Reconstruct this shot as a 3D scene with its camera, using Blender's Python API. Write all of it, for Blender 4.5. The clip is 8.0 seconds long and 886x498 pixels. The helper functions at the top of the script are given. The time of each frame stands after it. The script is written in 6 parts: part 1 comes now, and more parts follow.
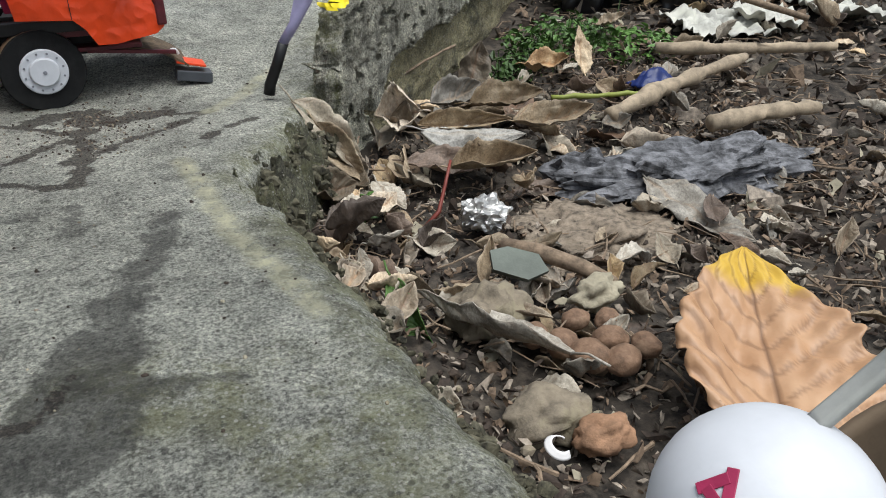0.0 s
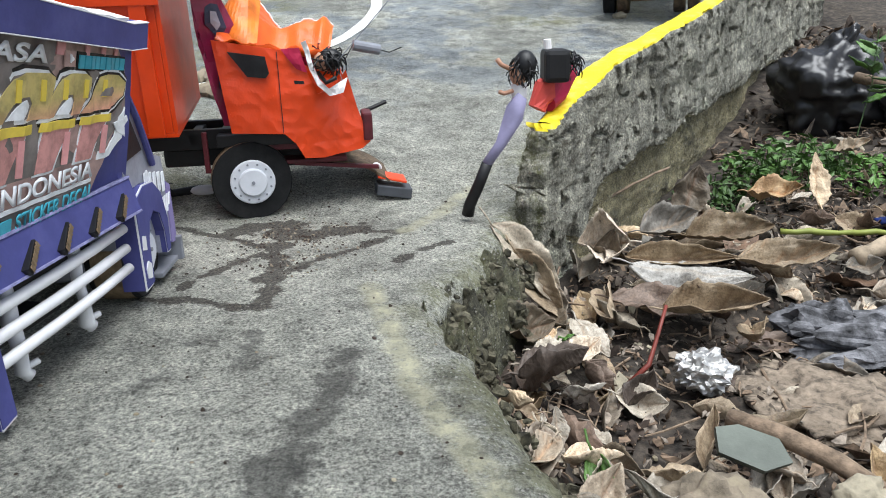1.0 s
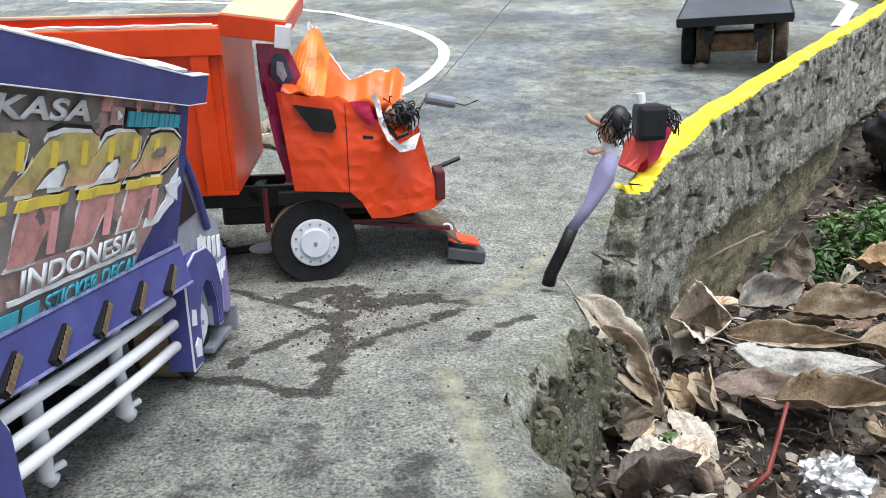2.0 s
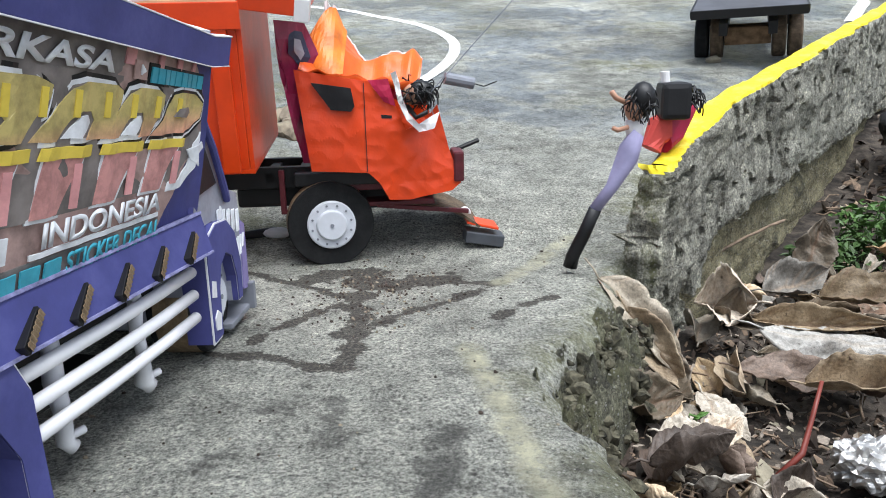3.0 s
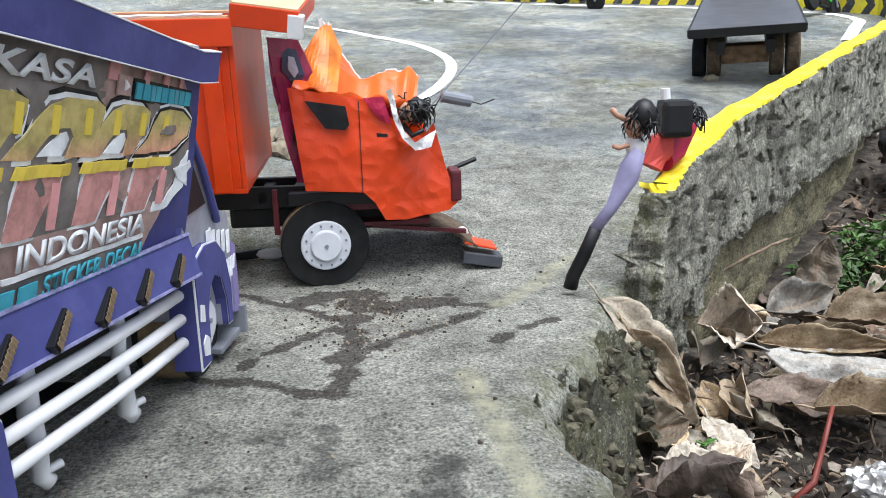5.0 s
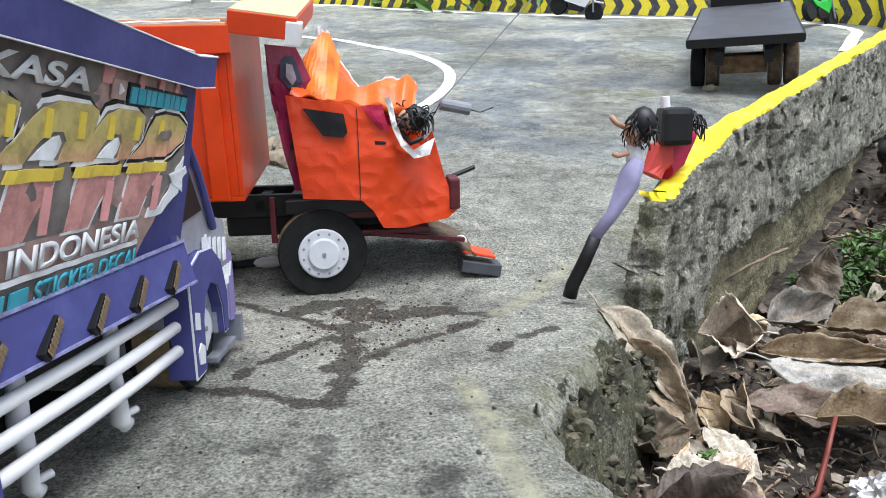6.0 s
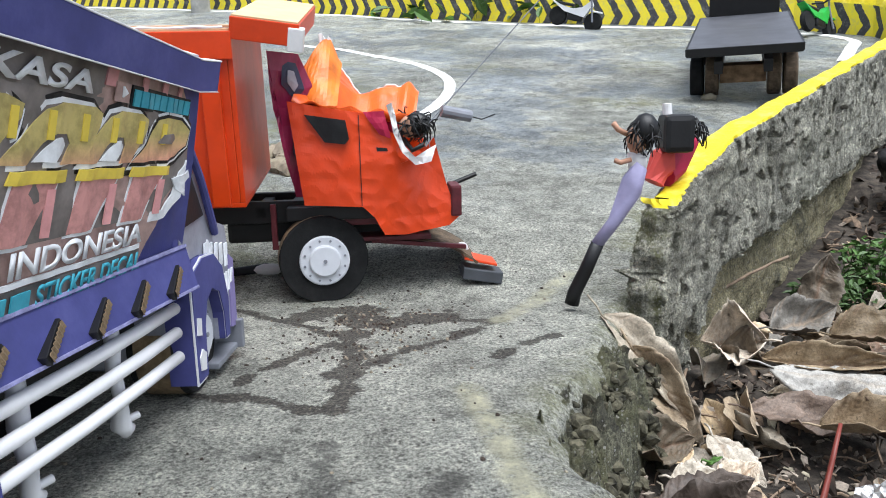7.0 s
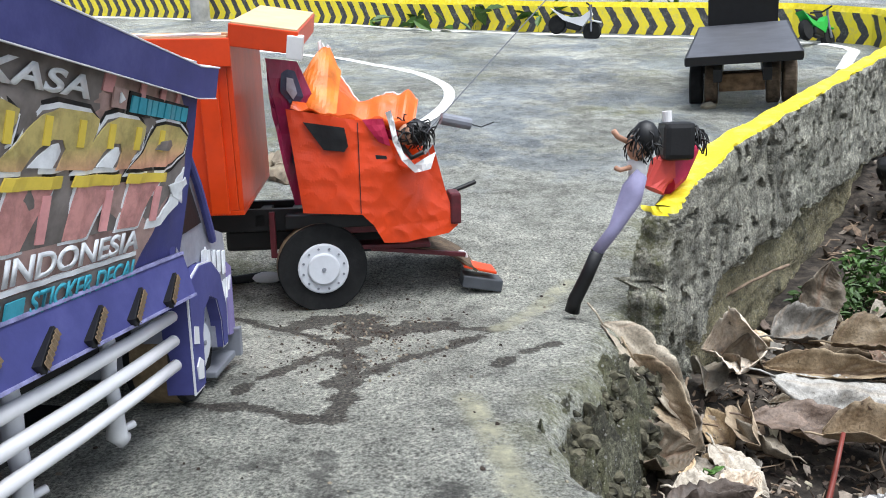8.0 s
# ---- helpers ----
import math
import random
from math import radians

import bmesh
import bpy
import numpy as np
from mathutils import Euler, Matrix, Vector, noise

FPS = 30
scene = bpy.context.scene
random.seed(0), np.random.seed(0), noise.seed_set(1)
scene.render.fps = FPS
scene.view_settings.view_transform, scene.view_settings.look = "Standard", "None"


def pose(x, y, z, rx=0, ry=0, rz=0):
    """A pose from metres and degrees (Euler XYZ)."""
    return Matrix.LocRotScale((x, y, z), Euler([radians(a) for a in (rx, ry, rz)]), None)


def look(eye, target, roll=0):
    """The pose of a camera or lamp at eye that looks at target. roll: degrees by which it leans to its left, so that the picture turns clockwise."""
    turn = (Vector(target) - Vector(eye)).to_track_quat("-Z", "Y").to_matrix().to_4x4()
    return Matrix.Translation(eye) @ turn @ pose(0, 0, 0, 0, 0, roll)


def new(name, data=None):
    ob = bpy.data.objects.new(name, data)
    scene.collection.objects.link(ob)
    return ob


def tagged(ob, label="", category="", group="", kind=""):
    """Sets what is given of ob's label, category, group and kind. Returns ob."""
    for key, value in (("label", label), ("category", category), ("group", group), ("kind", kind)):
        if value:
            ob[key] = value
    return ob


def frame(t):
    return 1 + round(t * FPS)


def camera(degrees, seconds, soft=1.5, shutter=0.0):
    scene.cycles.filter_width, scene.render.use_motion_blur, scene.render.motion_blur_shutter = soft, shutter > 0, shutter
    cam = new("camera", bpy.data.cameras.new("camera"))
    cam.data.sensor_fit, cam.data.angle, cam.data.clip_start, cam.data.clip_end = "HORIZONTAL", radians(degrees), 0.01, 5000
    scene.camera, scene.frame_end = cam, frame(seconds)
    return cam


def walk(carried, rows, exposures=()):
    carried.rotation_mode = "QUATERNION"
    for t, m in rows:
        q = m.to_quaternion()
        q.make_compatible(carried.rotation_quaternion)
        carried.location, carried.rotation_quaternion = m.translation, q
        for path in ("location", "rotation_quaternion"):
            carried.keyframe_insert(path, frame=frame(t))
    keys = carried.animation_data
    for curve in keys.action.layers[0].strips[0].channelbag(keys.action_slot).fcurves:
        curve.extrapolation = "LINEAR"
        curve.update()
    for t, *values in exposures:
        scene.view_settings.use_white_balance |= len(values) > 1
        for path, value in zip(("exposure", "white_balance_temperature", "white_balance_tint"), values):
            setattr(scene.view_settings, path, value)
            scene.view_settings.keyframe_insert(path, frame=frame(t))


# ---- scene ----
cam = camera(60.6, 8.0, soft=1.0)
PATH = [
    (0, (0.1512, -0.1858, 0.2131), (0.4332, 0.6623, -0.2354), -0.80),
    (0.5, (0.1526, -0.1512, 0.2131), (0.3107, 0.7610, -0.1650), -1.40),
    (1, (0.1555, -0.1008, 0.2117), (0.2180, 0.8449, -0.1072), -1.60),
    (1.5, (0.1483, -0.0432, 0.2203), (0.1508, 0.9184, -0.0542), -1.70),
    (3, (0.1253, -0.0202, 0.1886), (0.1133, 0.9474, -0.0639), -1.40),
    (3.5, (0.1181, -0.0230, 0.1915), (0.1066, 0.9449, -0.0595), -1.50),
    (4, (0.1282, -0.0130, 0.1915), (0.1177, 0.9560, -0.0555), -1.40),
    (4.5, (0.1253, -0.0072, 0.1886), (0.1168, 0.9643, -0.0484), -1.50),
    (6, (0.1253, 0.0000, 0.1829), (0.1198, 0.9768, -0.0312), -1.40),
    (6.5, (0.1238, 0.0014, 0.1814), (0.1198, 0.9795, -0.0271), -1.30),
    (7, (0.1224, 0.0014, 0.1800), (0.1194, 0.9809, -0.0215), -1.30),
    (7.5, (0.1224, 0.0014, 0.1786), (0.1204, 0.9822, -0.0169), -1.40),
    (8, (0.1224, 0.0043, 0.1786), (0.1204, 0.9861, -0.0115), -1.30),
]
walk(cam, [(t, look(eye, target, roll)) for t, eye, target, roll in PATH],
     exposures=[(0, 1.6, 6400, 7), (0.5, 1.8, 6350, 7), (1.5, 2.1, 6150, 9), (8, 2.12, 6150, 9)])

# ---- light ----
world = bpy.data.worlds.new("world")
scene.world = world
world.use_nodes = True
wn = world.node_tree
sky = wn.nodes.new("ShaderNodeTexSky")
sky.sky_type = "NISHITA"
sky.sun_disc = False
sky.sun_elevation, sky.sun_rotation = radians(60), radians(138)
sky.air_density, sky.dust_density = 1.0, 1.5
cloud = wn.nodes.new("ShaderNodeHueSaturation")
cloud.inputs["Saturation"].default_value = 0.45
wn.links.new(sky.outputs[0], cloud.inputs["Color"])
wn.links.new(cloud.outputs[0], wn.nodes["Background"].inputs[0])
wn.nodes["Background"].inputs[1].default_value = 0.042
sun = new("sun", bpy.data.lights.new("sun", "SUN"))
sun.data.energy, sun.data.angle, sun.data.color = 1.5, radians(50), (1.0, 1.0, 1.0)
sun.matrix_world = look((0.5, -0.75, 3.6), (0, 0, 0))


# ---- materials ----
def ramp(nt, fac, stops):
    r = nt.nodes.new("ShaderNodeValToRGB")
    while len(r.color_ramp.elements) < len(stops):
        r.color_ramp.elements.new(0.5)
    for e, (p, c) in zip(r.color_ramp.elements, stops):
        e.position = p
        e.color = (*c, 1) if len(c) == 3 else c
    nt.links.new(fac, r.inputs[0])
    return r.outputs[0]


def mix(nt, fac, a, b, mode="MIX"):
    m = nt.nodes.new("ShaderNodeMix")
    m.data_type, m.blend_type = "RGBA", mode
    for sock, v in ((m.inputs[0], fac), (m.inputs[6], a), (m.inputs[7], b)):
        if isinstance(v, bpy.types.NodeSocket):
            nt.links.new(v, sock)
        elif isinstance(v, (int, float)):
            sock.default_value = v
        else:
            sock.default_value = (*v, 1)
    return m.outputs[2]


def tex(nt, scale, detail=6.0, rough=0.6, kind="noise", co=None):
    n = nt.nodes.new("ShaderNodeTexVoronoi" if kind == "voronoi" else "ShaderNodeTexNoise")
    n.inputs["Scale"].default_value = scale
    if kind == "noise":
        n.inputs["Detail"].default_value, n.inputs["Roughness"].default_value = detail, rough
    if co is not None:
        nt.links.new(co, n.inputs["Vector"])
    return n.outputs[0]


def attr(nt, name):
    a = nt.nodes.new("ShaderNodeAttribute")
    a.attribute_name = name
    return a.outputs["Fac"]


def math2(nt, op, a, b=0.0):
    n = nt.nodes.new("ShaderNodeMath")
    n.operation, n.use_clamp = op, False
    for sock, v in ((n.inputs[0], a), (n.inputs[1], b)):
        if isinstance(v, bpy.types.NodeSocket):
            nt.links.new(v, sock)
        else:
            sock.default_value = v
    return n.outputs[0]


def base(name, rough=0.8, metal=0.0, spec=0.4):
    m = bpy.data.materials.new(name)
    m.use_nodes = True
    nt = m.node_tree
    p = nt.nodes["Principled BSDF"]
    p.inputs["Roughness"].default_value, p.inputs["Metallic"].default_value = rough, metal
    p.inputs["Specular IOR Level"].default_value = spec
    co = nt.nodes.new("ShaderNodeTexCoord").outputs["Object"]
    return m, nt, p, co


def bump(nt, p, h, strength=0.4, dist=0.002):
    b = nt.nodes.new("ShaderNodeBump")
    b.inputs["Strength"].default_value, b.inputs["Distance"].default_value = strength, dist
    nt.links.new(h, b.inputs["Height"])
    nt.links.new(b.outputs[0], p.inputs["Normal"])


def plain(name, col, rough=0.7, metal=0.0, vary=0.12, scale=60.0, bumps=0.15, spec=0.4, dirt=0.0, dirt_col=(0.16, 0.13, 0.1)):
    """A painted or bare surface with mottling, fine grain and some dirt."""
    m, nt, p, co = base(name, rough, metal, spec)
    n = tex(nt, scale, 5, 0.65, co=co)
    n2 = tex(nt, scale * 6, 3, 0.6, co=co)
    dark = [c * (1 - 2 * vary) for c in col]
    light = [min(1, c * (1 + vary)) for c in col]
    c = ramp(nt, n, ((0.3, dark), (0.7, light)))
    if dirt > 0:
        d = ramp(nt, tex(nt, scale * 0.5, 8, 0.7, co=co), ((0.5, (0, 0, 0)), (0.72, (dirt, dirt, dirt))))
        c = mix(nt, d, c, dirt_col)
    nt.links.new(c, p.inputs["Base Color"])
    bump(nt, p, math2(nt, "ADD", n2, n), bumps, 0.001)
    return m


def concrete(name, tint, rough=0.85, relief=0.006, streak=0.0):
    """Weathered cement: sand grain, pits, stains and the marks kept in the mesh."""
    m, nt, p, co = base(name, rough)

    def grey(fac, *stops):
        return ramp(nt, fac, [(at, (v, v, v * 0.985)) for at, v in stops])

    def cells(scale):
        n = nt.nodes.new("ShaderNodeTexVoronoi")
        n.inputs["Scale"].default_value = scale
        nt.links.new(co, n.inputs["Vector"])
        sep = nt.nodes.new("ShaderNodeSeparateColor")
        nt.links.new(n.outputs["Color"], sep.inputs[0])
        return n.outputs["Distance"], sep.outputs[0], sep.outputs[1]

    def dots(scale, size):
        """Spots of uneven size, one in some of the cells."""
        d, r, _ = cells(scale)
        cube = math2(nt, "MULTIPLY", math2(nt, "MULTIPLY", r, r), math2(nt, "MULTIPLY", r, size))
        return ramp(nt, math2(nt, "SUBTRACT", cube, d), ((0.0, (0, 0, 0)), (0.07, (1, 1, 1))))

    big = tex(nt, 6, 9, 0.66, co=co)
    mid = tex(nt, 40, 10, 0.78, co=co)
    fine = tex(nt, 430, 6, 0.85, co=co)
    c = ramp(nt, big, ((0.38, [v * 0.68 for v in tint]), (0.47, [v * 0.92 for v in tint]), (0.53, tint), (0.62, [min(1, v * 1.22) for v in tint])))
    film = grey(mid, (0.4, 0.62), (0.47, 0.93), (0.53, 1.05), (0.6, 1.28))
    c = mix(nt, 1.0, c, film, "MULTIPLY")
    c = mix(nt, 1.0, c, grey(fine, (0.41, 0.36), (0.47, 0.84), (0.53, 1.1), (0.59, 1.7)), "MULTIPLY")
    if streak > 0:
        run = nt.nodes.new("ShaderNodeMapping")
        run.inputs["Scale"].default_value = (55, 55, 15)
        nt.links.new(co, run.inputs["Vector"])
        stain = ramp(nt, tex(nt, 1.0, 9, 0.75, co=run.outputs[0]), ((0.47, (0, 0, 0)), (0.57, (streak, streak, streak))))
        c = mix(nt, stain, c, mix(nt, 1.0, (0.075, 0.07, 0.055), film, "MULTIPLY"))
    # wet patches far off, the sky's blue-grey sheen put into their colour
    wet_sheen = math2(nt, "MULTIPLY", attr(nt, "wet"), ramp(nt, tex(nt, 6, 10, 0.7, co=co), ((0.46, (0.1, 0.1, 0.1)), (0.54, (0.9, 0.9, 0.9)))))
    c = mix(nt, wet_sheen, c, mix(nt, 1.0, (0.21, 0.235, 0.26), film, "MULTIPLY"))
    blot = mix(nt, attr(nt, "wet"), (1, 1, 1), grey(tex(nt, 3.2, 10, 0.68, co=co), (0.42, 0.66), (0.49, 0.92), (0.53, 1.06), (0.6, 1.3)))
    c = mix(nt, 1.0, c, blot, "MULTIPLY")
    greens = math2(nt, "MULTIPLY", attr(nt, "moss"), ramp(nt, tex(nt, 16, 10, 0.78, co=co), ((0.45, (0, 0, 0)), (0.57, (1, 1, 1)))))
    c = mix(nt, greens, c, mix(nt, 1.0, (0.2, 0.2, 0.095), film, "MULTIPLY"))
    pale = dots(400, 0.5)
    c = mix(nt, math2(nt, "MULTIPLY", pale, 0.7), c, (0.62, 0.6, 0.54))
    def broken(name, scale, push, lo, hi):
        """A stain from the mesh whose border breaks up in grains."""
        n = math2(nt, "MULTIPLY", math2(nt, "SUBTRACT", tex(nt, scale, 10, 0.8, co=co), 0.5), push)
        return ramp(nt, math2(nt, "ADD", attr(nt, name), n), ((lo, (0, 0, 0)), (hi, (1, 1, 1))))

    damp = math2(nt, "MULTIPLY", broken("damp", 60, 2.2, 0.3, 0.72), 0.7)
    c = mix(nt, damp, c, mix(nt, 1.0, (0.05, 0.05, 0.046), film, "MULTIPLY"))
    soil = math2(nt, "MULTIPLY", broken("soil", 130, 3.6, 0.36, 0.62), 0.85)
    c = mix(nt, soil, c, mix(nt, 1.0, (0.034, 0.027, 0.021), grey(fine, (0.42, 0.4), (0.5, 1.0), (0.58, 3.2)), "MULTIPLY"))
    specks = dots(330, 0.6)
    c = mix(nt, math2(nt, "MULTIPLY", specks, 0.5), c, (0.05, 0.046, 0.04))
    paint = math2(nt, "MULTIPLY", attr(nt, "paint"), ramp(nt, tex(nt, 70, 9, 0.8, co=co), ((0.36, (0, 0, 0)), (0.5, (1, 1, 1)))))
    c = mix(nt, paint, c, mix(nt, 1.0, (0.62, 0.6, 0.43), film, "MULTIPLY"))
    nt.links.new(c, p.inputs["Base Color"])
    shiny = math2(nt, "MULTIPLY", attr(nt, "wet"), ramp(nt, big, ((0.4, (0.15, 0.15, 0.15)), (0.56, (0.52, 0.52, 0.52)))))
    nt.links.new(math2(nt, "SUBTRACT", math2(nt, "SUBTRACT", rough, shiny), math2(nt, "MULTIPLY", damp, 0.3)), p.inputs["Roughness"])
    h = math2(nt, "ADD", math2(nt, "MULTIPLY", fine, 1.1), mid)
    h = math2(nt, "ADD", h, math2(nt, "MULTIPLY", pale, 0.25))
    bump(nt, p, math2(nt, "SUBTRACT", h, math2(nt, "MULTIPLY", specks, 0.5)), 1.0, relief)
    return m


def leaf_material(name, dark, light, vein, rough=0.6):
    m, nt, p, co = base(name, rough, 0, 0.35)
    rnd = nt.nodes.new("ShaderNodeObjectInfo").outputs["Random"]
    c = ramp(nt, tex(nt, 45, 8, 0.7, co=co), ((0.3, dark), (0.68, light)))
    hsv = nt.nodes.new("ShaderNodeHueSaturation")
    nt.links.new(c, hsv.inputs["Color"])
    nt.links.new(math2(nt, "ADD", math2(nt, "MULTIPLY", rnd, 0.85), 0.38), hsv.inputs["Value"])
    nt.links.new(math2(nt, "ADD", math2(nt, "MULTIPLY", math2(nt, "FRACT", math2(nt, "MULTIPLY", rnd, 7.3)), 0.55), 0.55), hsv.inputs["Saturation"])
    v = attr(nt, "vein")
    c = mix(nt, math2(nt, "MULTIPLY", v, 0.75), hsv.outputs[0], vein)
    spots = ramp(nt, tex(nt, 130, 4, 0.8, co=co), ((0.62, (0, 0, 0)), (0.72, (0.8, 0.8, 0.8))))
    c = mix(nt, spots, c, (0.04, 0.03, 0.022))
    blotch = ramp(nt, tex(nt, 26, 9, 0.8, co=co), ((0.48, (0, 0, 0)), (0.6, (0.6, 0.6, 0.6))))
    c = mix(nt, blotch, c, mix(nt, 1.0, c, (0.42, 0.4, 0.37), "MULTIPLY"))
    c = mix(nt, 1.0, c, ramp(nt, tex(nt, 420, 4, 0.7, co=co), ((0.35, (0.65, 0.64, 0.62)), (0.65, (1.25, 1.24, 1.2)))), "MULTIPLY")
    nt.links.new(c, p.inputs["Base Color"])
    bump(nt, p, math2(nt, "SUBTRACT", tex(nt, 220, 4, co=co), v), 0.6, 0.0015)
    return m


CONCRETE = concrete("weathered_concrete", (0.45, 0.45, 0.40))
WALL = concrete("rough_wall_cement", (0.62, 0.6, 0.51), 0.95, 0.010, 0.45)
OLD_WALL = concrete("old_bare_cement", (0.36, 0.32, 0.2), 0.95, 0.004, 0.2)
MOSSY = concrete("mossy_broken_cement", (0.26, 0.255, 0.18), 0.95, 0.02, 0.7)
MOSS_CRUMB = plain("mossy_crumb", (0.085, 0.078, 0.05), 0.95, vary=0.5, scale=120, bumps=0.8, dirt=0.5, dirt_col=(0.2, 0.18, 0.13))
SOIL = plain("dark_litter_soil", (0.045, 0.036, 0.028), 0.95, vary=0.45, scale=70, bumps=0.9, dirt=0.6, dirt_col=(0.13, 0.105, 0.08))
YELLOW = plain("yellow_road_paint", (0.83, 0.66, 0.012), 0.7, vary=0.1, scale=90, bumps=0.6, dirt=0.25, dirt_col=(0.9, 0.86, 0.45))
BLUE = plain("violet_blue_card", (0.06, 0.064, 0.225), 0.6, vary=0.13, scale=25, bumps=0.2, dirt=0.08, dirt_col=(0.4, 0.4, 0.55))
ORANGE = plain("orange_glossy_paper", (0.66, 0.05, 0.003), 0.36, vary=0.12, scale=18, bumps=0.25, spec=0.5)
ORANGE_IN = plain("pale_orange_paper", (0.8, 0.11, 0.006), 0.4, vary=0.16, scale=24, bumps=0.3, spec=0.5)
ORANGE_PALE = plain("faded_orange_paper", (0.78, 0.2, 0.02), 0.45, vary=0.25, scale=30, bumps=0.3)
CREAM = plain("bare_card", (0.62, 0.42, 0.24), 0.85, vary=0.08, scale=40, bumps=0.2)
WHITE = plain("white_paper", (0.75, 0.73, 0.72), 0.7, vary=0.06, scale=40)
WORN_WHITE = plain("white_plastic", (0.72, 0.72, 0.74), 0.35, vary=0.06, scale=30, bumps=0.1, dirt=0.1, dirt_col=(0.5, 0.5, 0.46))
RUBBER = plain("black_foam_tyre", (0.008, 0.0085, 0.009), 0.95, vary=0.25, scale=60, bumps=0.3, dirt=0.15, dirt_col=(0.05, 0.045, 0.04))
RIM = plain("white_card_rim", (0.6, 0.62, 0.66), 0.4, vary=0.05, scale=60, bumps=0.08)
CARD_EDGE = plain("brown_card_edge", (0.24, 0.17, 0.1), 0.9, vary=0.25, scale=150, bumps=0.5)
BLACK = plain("black_paint", (0.007, 0.007, 0.008), 0.5, vary=0.2, scale=50, bumps=0.15)
MAROON = plain("maroon_paint", (0.1, 0.012, 0.018), 0.5, vary=0.25, scale=60, bumps=0.2)
PURPLE = plain("crimson_printed_paper", (0.26, 0.012, 0.06), 0.42, vary=0.2, scale=30, bumps=0.2, spec=0.5)
NAVY = plain("dark_navy_print", (0.03, 0.035, 0.07), 0.5)
GREY = plain("grey_tape", (0.2, 0.21, 0.24), 0.45, vary=0.1)
SILVER = plain("silver_grey_card", (0.3, 0.31, 0.36), 0.4, vary=0.15, scale=60)
BED = plain("dark_grey_deck", (0.075, 0.077, 0.088), 0.5, vary=0.15, scale=20)
WOOD = plain("raw_wood", (0.3, 0.19, 0.11), 0.8, vary=0.3, scale=60, bumps=0.4)
WOOD_DARK = plain("weathered_wood", (0.12, 0.085, 0.055), 0.9, vary=0.35, scale=90, bumps=0.6)
TWIG = plain("dead_twig", (0.22, 0.16, 0.11), 0.9, vary=0.3, scale=120, bumps=0.5)
HAIR = plain("black_thread", (0.003, 0.003, 0.0035), 0.45, vary=0.2)
SKIN = plain("tan_clay", (0.42, 0.23, 0.15), 0.6, vary=0.06)
LAVENDER = plain("lavender_paper", (0.33, 0.31, 0.48), 0.6, vary=0.08, scale=60)
CORAL = plain("coral_paper", (0.62, 0.075, 0.06), 0.6, vary=0.1)
CRIMSON = plain("crimson_paper", (0.42, 0.01, 0.055), 0.55, vary=0.1)
BAG = plain("black_plastic_bag", (0.012, 0.012, 0.014), 0.36, vary=0.1, bumps=0.3, spec=0.6)
ROCK = plain("grey_brown_stone", (0.23, 0.19, 0.14), 0.95, vary=0.3, scale=60, bumps=0.8, dirt=0.5, dirt_col=(0.12, 0.13, 0.05))
PALE_ROCK = plain("pale_stone", (0.31, 0.275, 0.2), 0.95, vary=0.2, scale=60, bumps=0.8)
SLATE = plain("green_grey_slate", (0.1, 0.115, 0.095), 0.6, vary=0.15, scale=30, bumps=0.3)
NUT = plain("brown_nut_husk", (0.2, 0.12, 0.075), 0.8, vary=0.3, scale=80, bumps=0.6, dirt=0.4, dirt_col=(0.3, 0.24, 0.17))
CHAR = plain("charred_ash", (0.12, 0.12, 0.128), 0.95, vary=0.5, scale=60, bumps=1.0, dirt=0.55, dirt_col=(0.3, 0.3, 0.32))
FOIL = plain("crumpled_foil", (0.6, 0.59, 0.57), 0.42, metal=0.9, vary=0.2, scale=80, bumps=0.6)
GREEN = leaf_material("green_leaf", (0.055, 0.13, 0.022), (0.13, 0.28, 0.05), (0.12, 0.24, 0.07), 0.5)
LEAF_BROWN = leaf_material("brown_leaf", (0.18, 0.122, 0.066), (0.42, 0.325, 0.21), (0.15, 0.09, 0.055))
LEAF_GREY = leaf_material("greyish_leaf", (0.25, 0.21, 0.16), (0.57, 0.51, 0.42), (0.28, 0.21, 0.15))
LEAF_TAN = leaf_material("tan_leaf", (0.4, 0.29, 0.18), (0.67, 0.54, 0.38), (0.34, 0.21, 0.12))
LEAF_DARK = leaf_material("dark_leaf", (0.1, 0.062, 0.04), (0.24, 0.15, 0.1), (0.06, 0.04, 0.028))


def peach_leaf():
    """A smooth pale orange blade, darker veins, brown spots and a yellowed tip."""
    m, nt, p, co = base("peach_leaf", 0.5, 0, 0.35)
    c = ramp(nt, tex(nt, 22, 6, 0.6, co=co), ((0.3, (0.32, 0.175, 0.09)), (0.7, (0.43, 0.265, 0.155))))
    sep = nt.nodes.new("ShaderNodeSeparateXYZ")
    nt.links.new(co, sep.inputs[0])
    tip = ramp(nt, math2(nt, "ADD", math2(nt, "MULTIPLY", sep.outputs[0], 5.0), math2(nt, "MULTIPLY", tex(nt, 30, 4, co=co), 0.2)), ((0.900, (0, 0, 0)), (0.970, (0.85, 0.85, 0.85))))
    c = mix(nt, tip, c, (0.5, 0.32, 0.03))
    c = mix(nt, math2(nt, "MULTIPLY", attr(nt, "vein"), 0.7), c, (0.07, 0.03, 0.015))
    c = mix(nt, ramp(nt, tex(nt, 90, 4, 0.7, co=co), ((0.68, (0, 0, 0)), (0.74, (0.8, 0.8, 0.8)))), c, (0.1, 0.05, 0.03))
    nt.links.new(c, p.inputs["Base Color"])
    bump(nt, p, math2(nt, "SUBTRACT", tex(nt, 160, 3, co=co), attr(nt, "vein")), 0.4, 0.001)
    return m


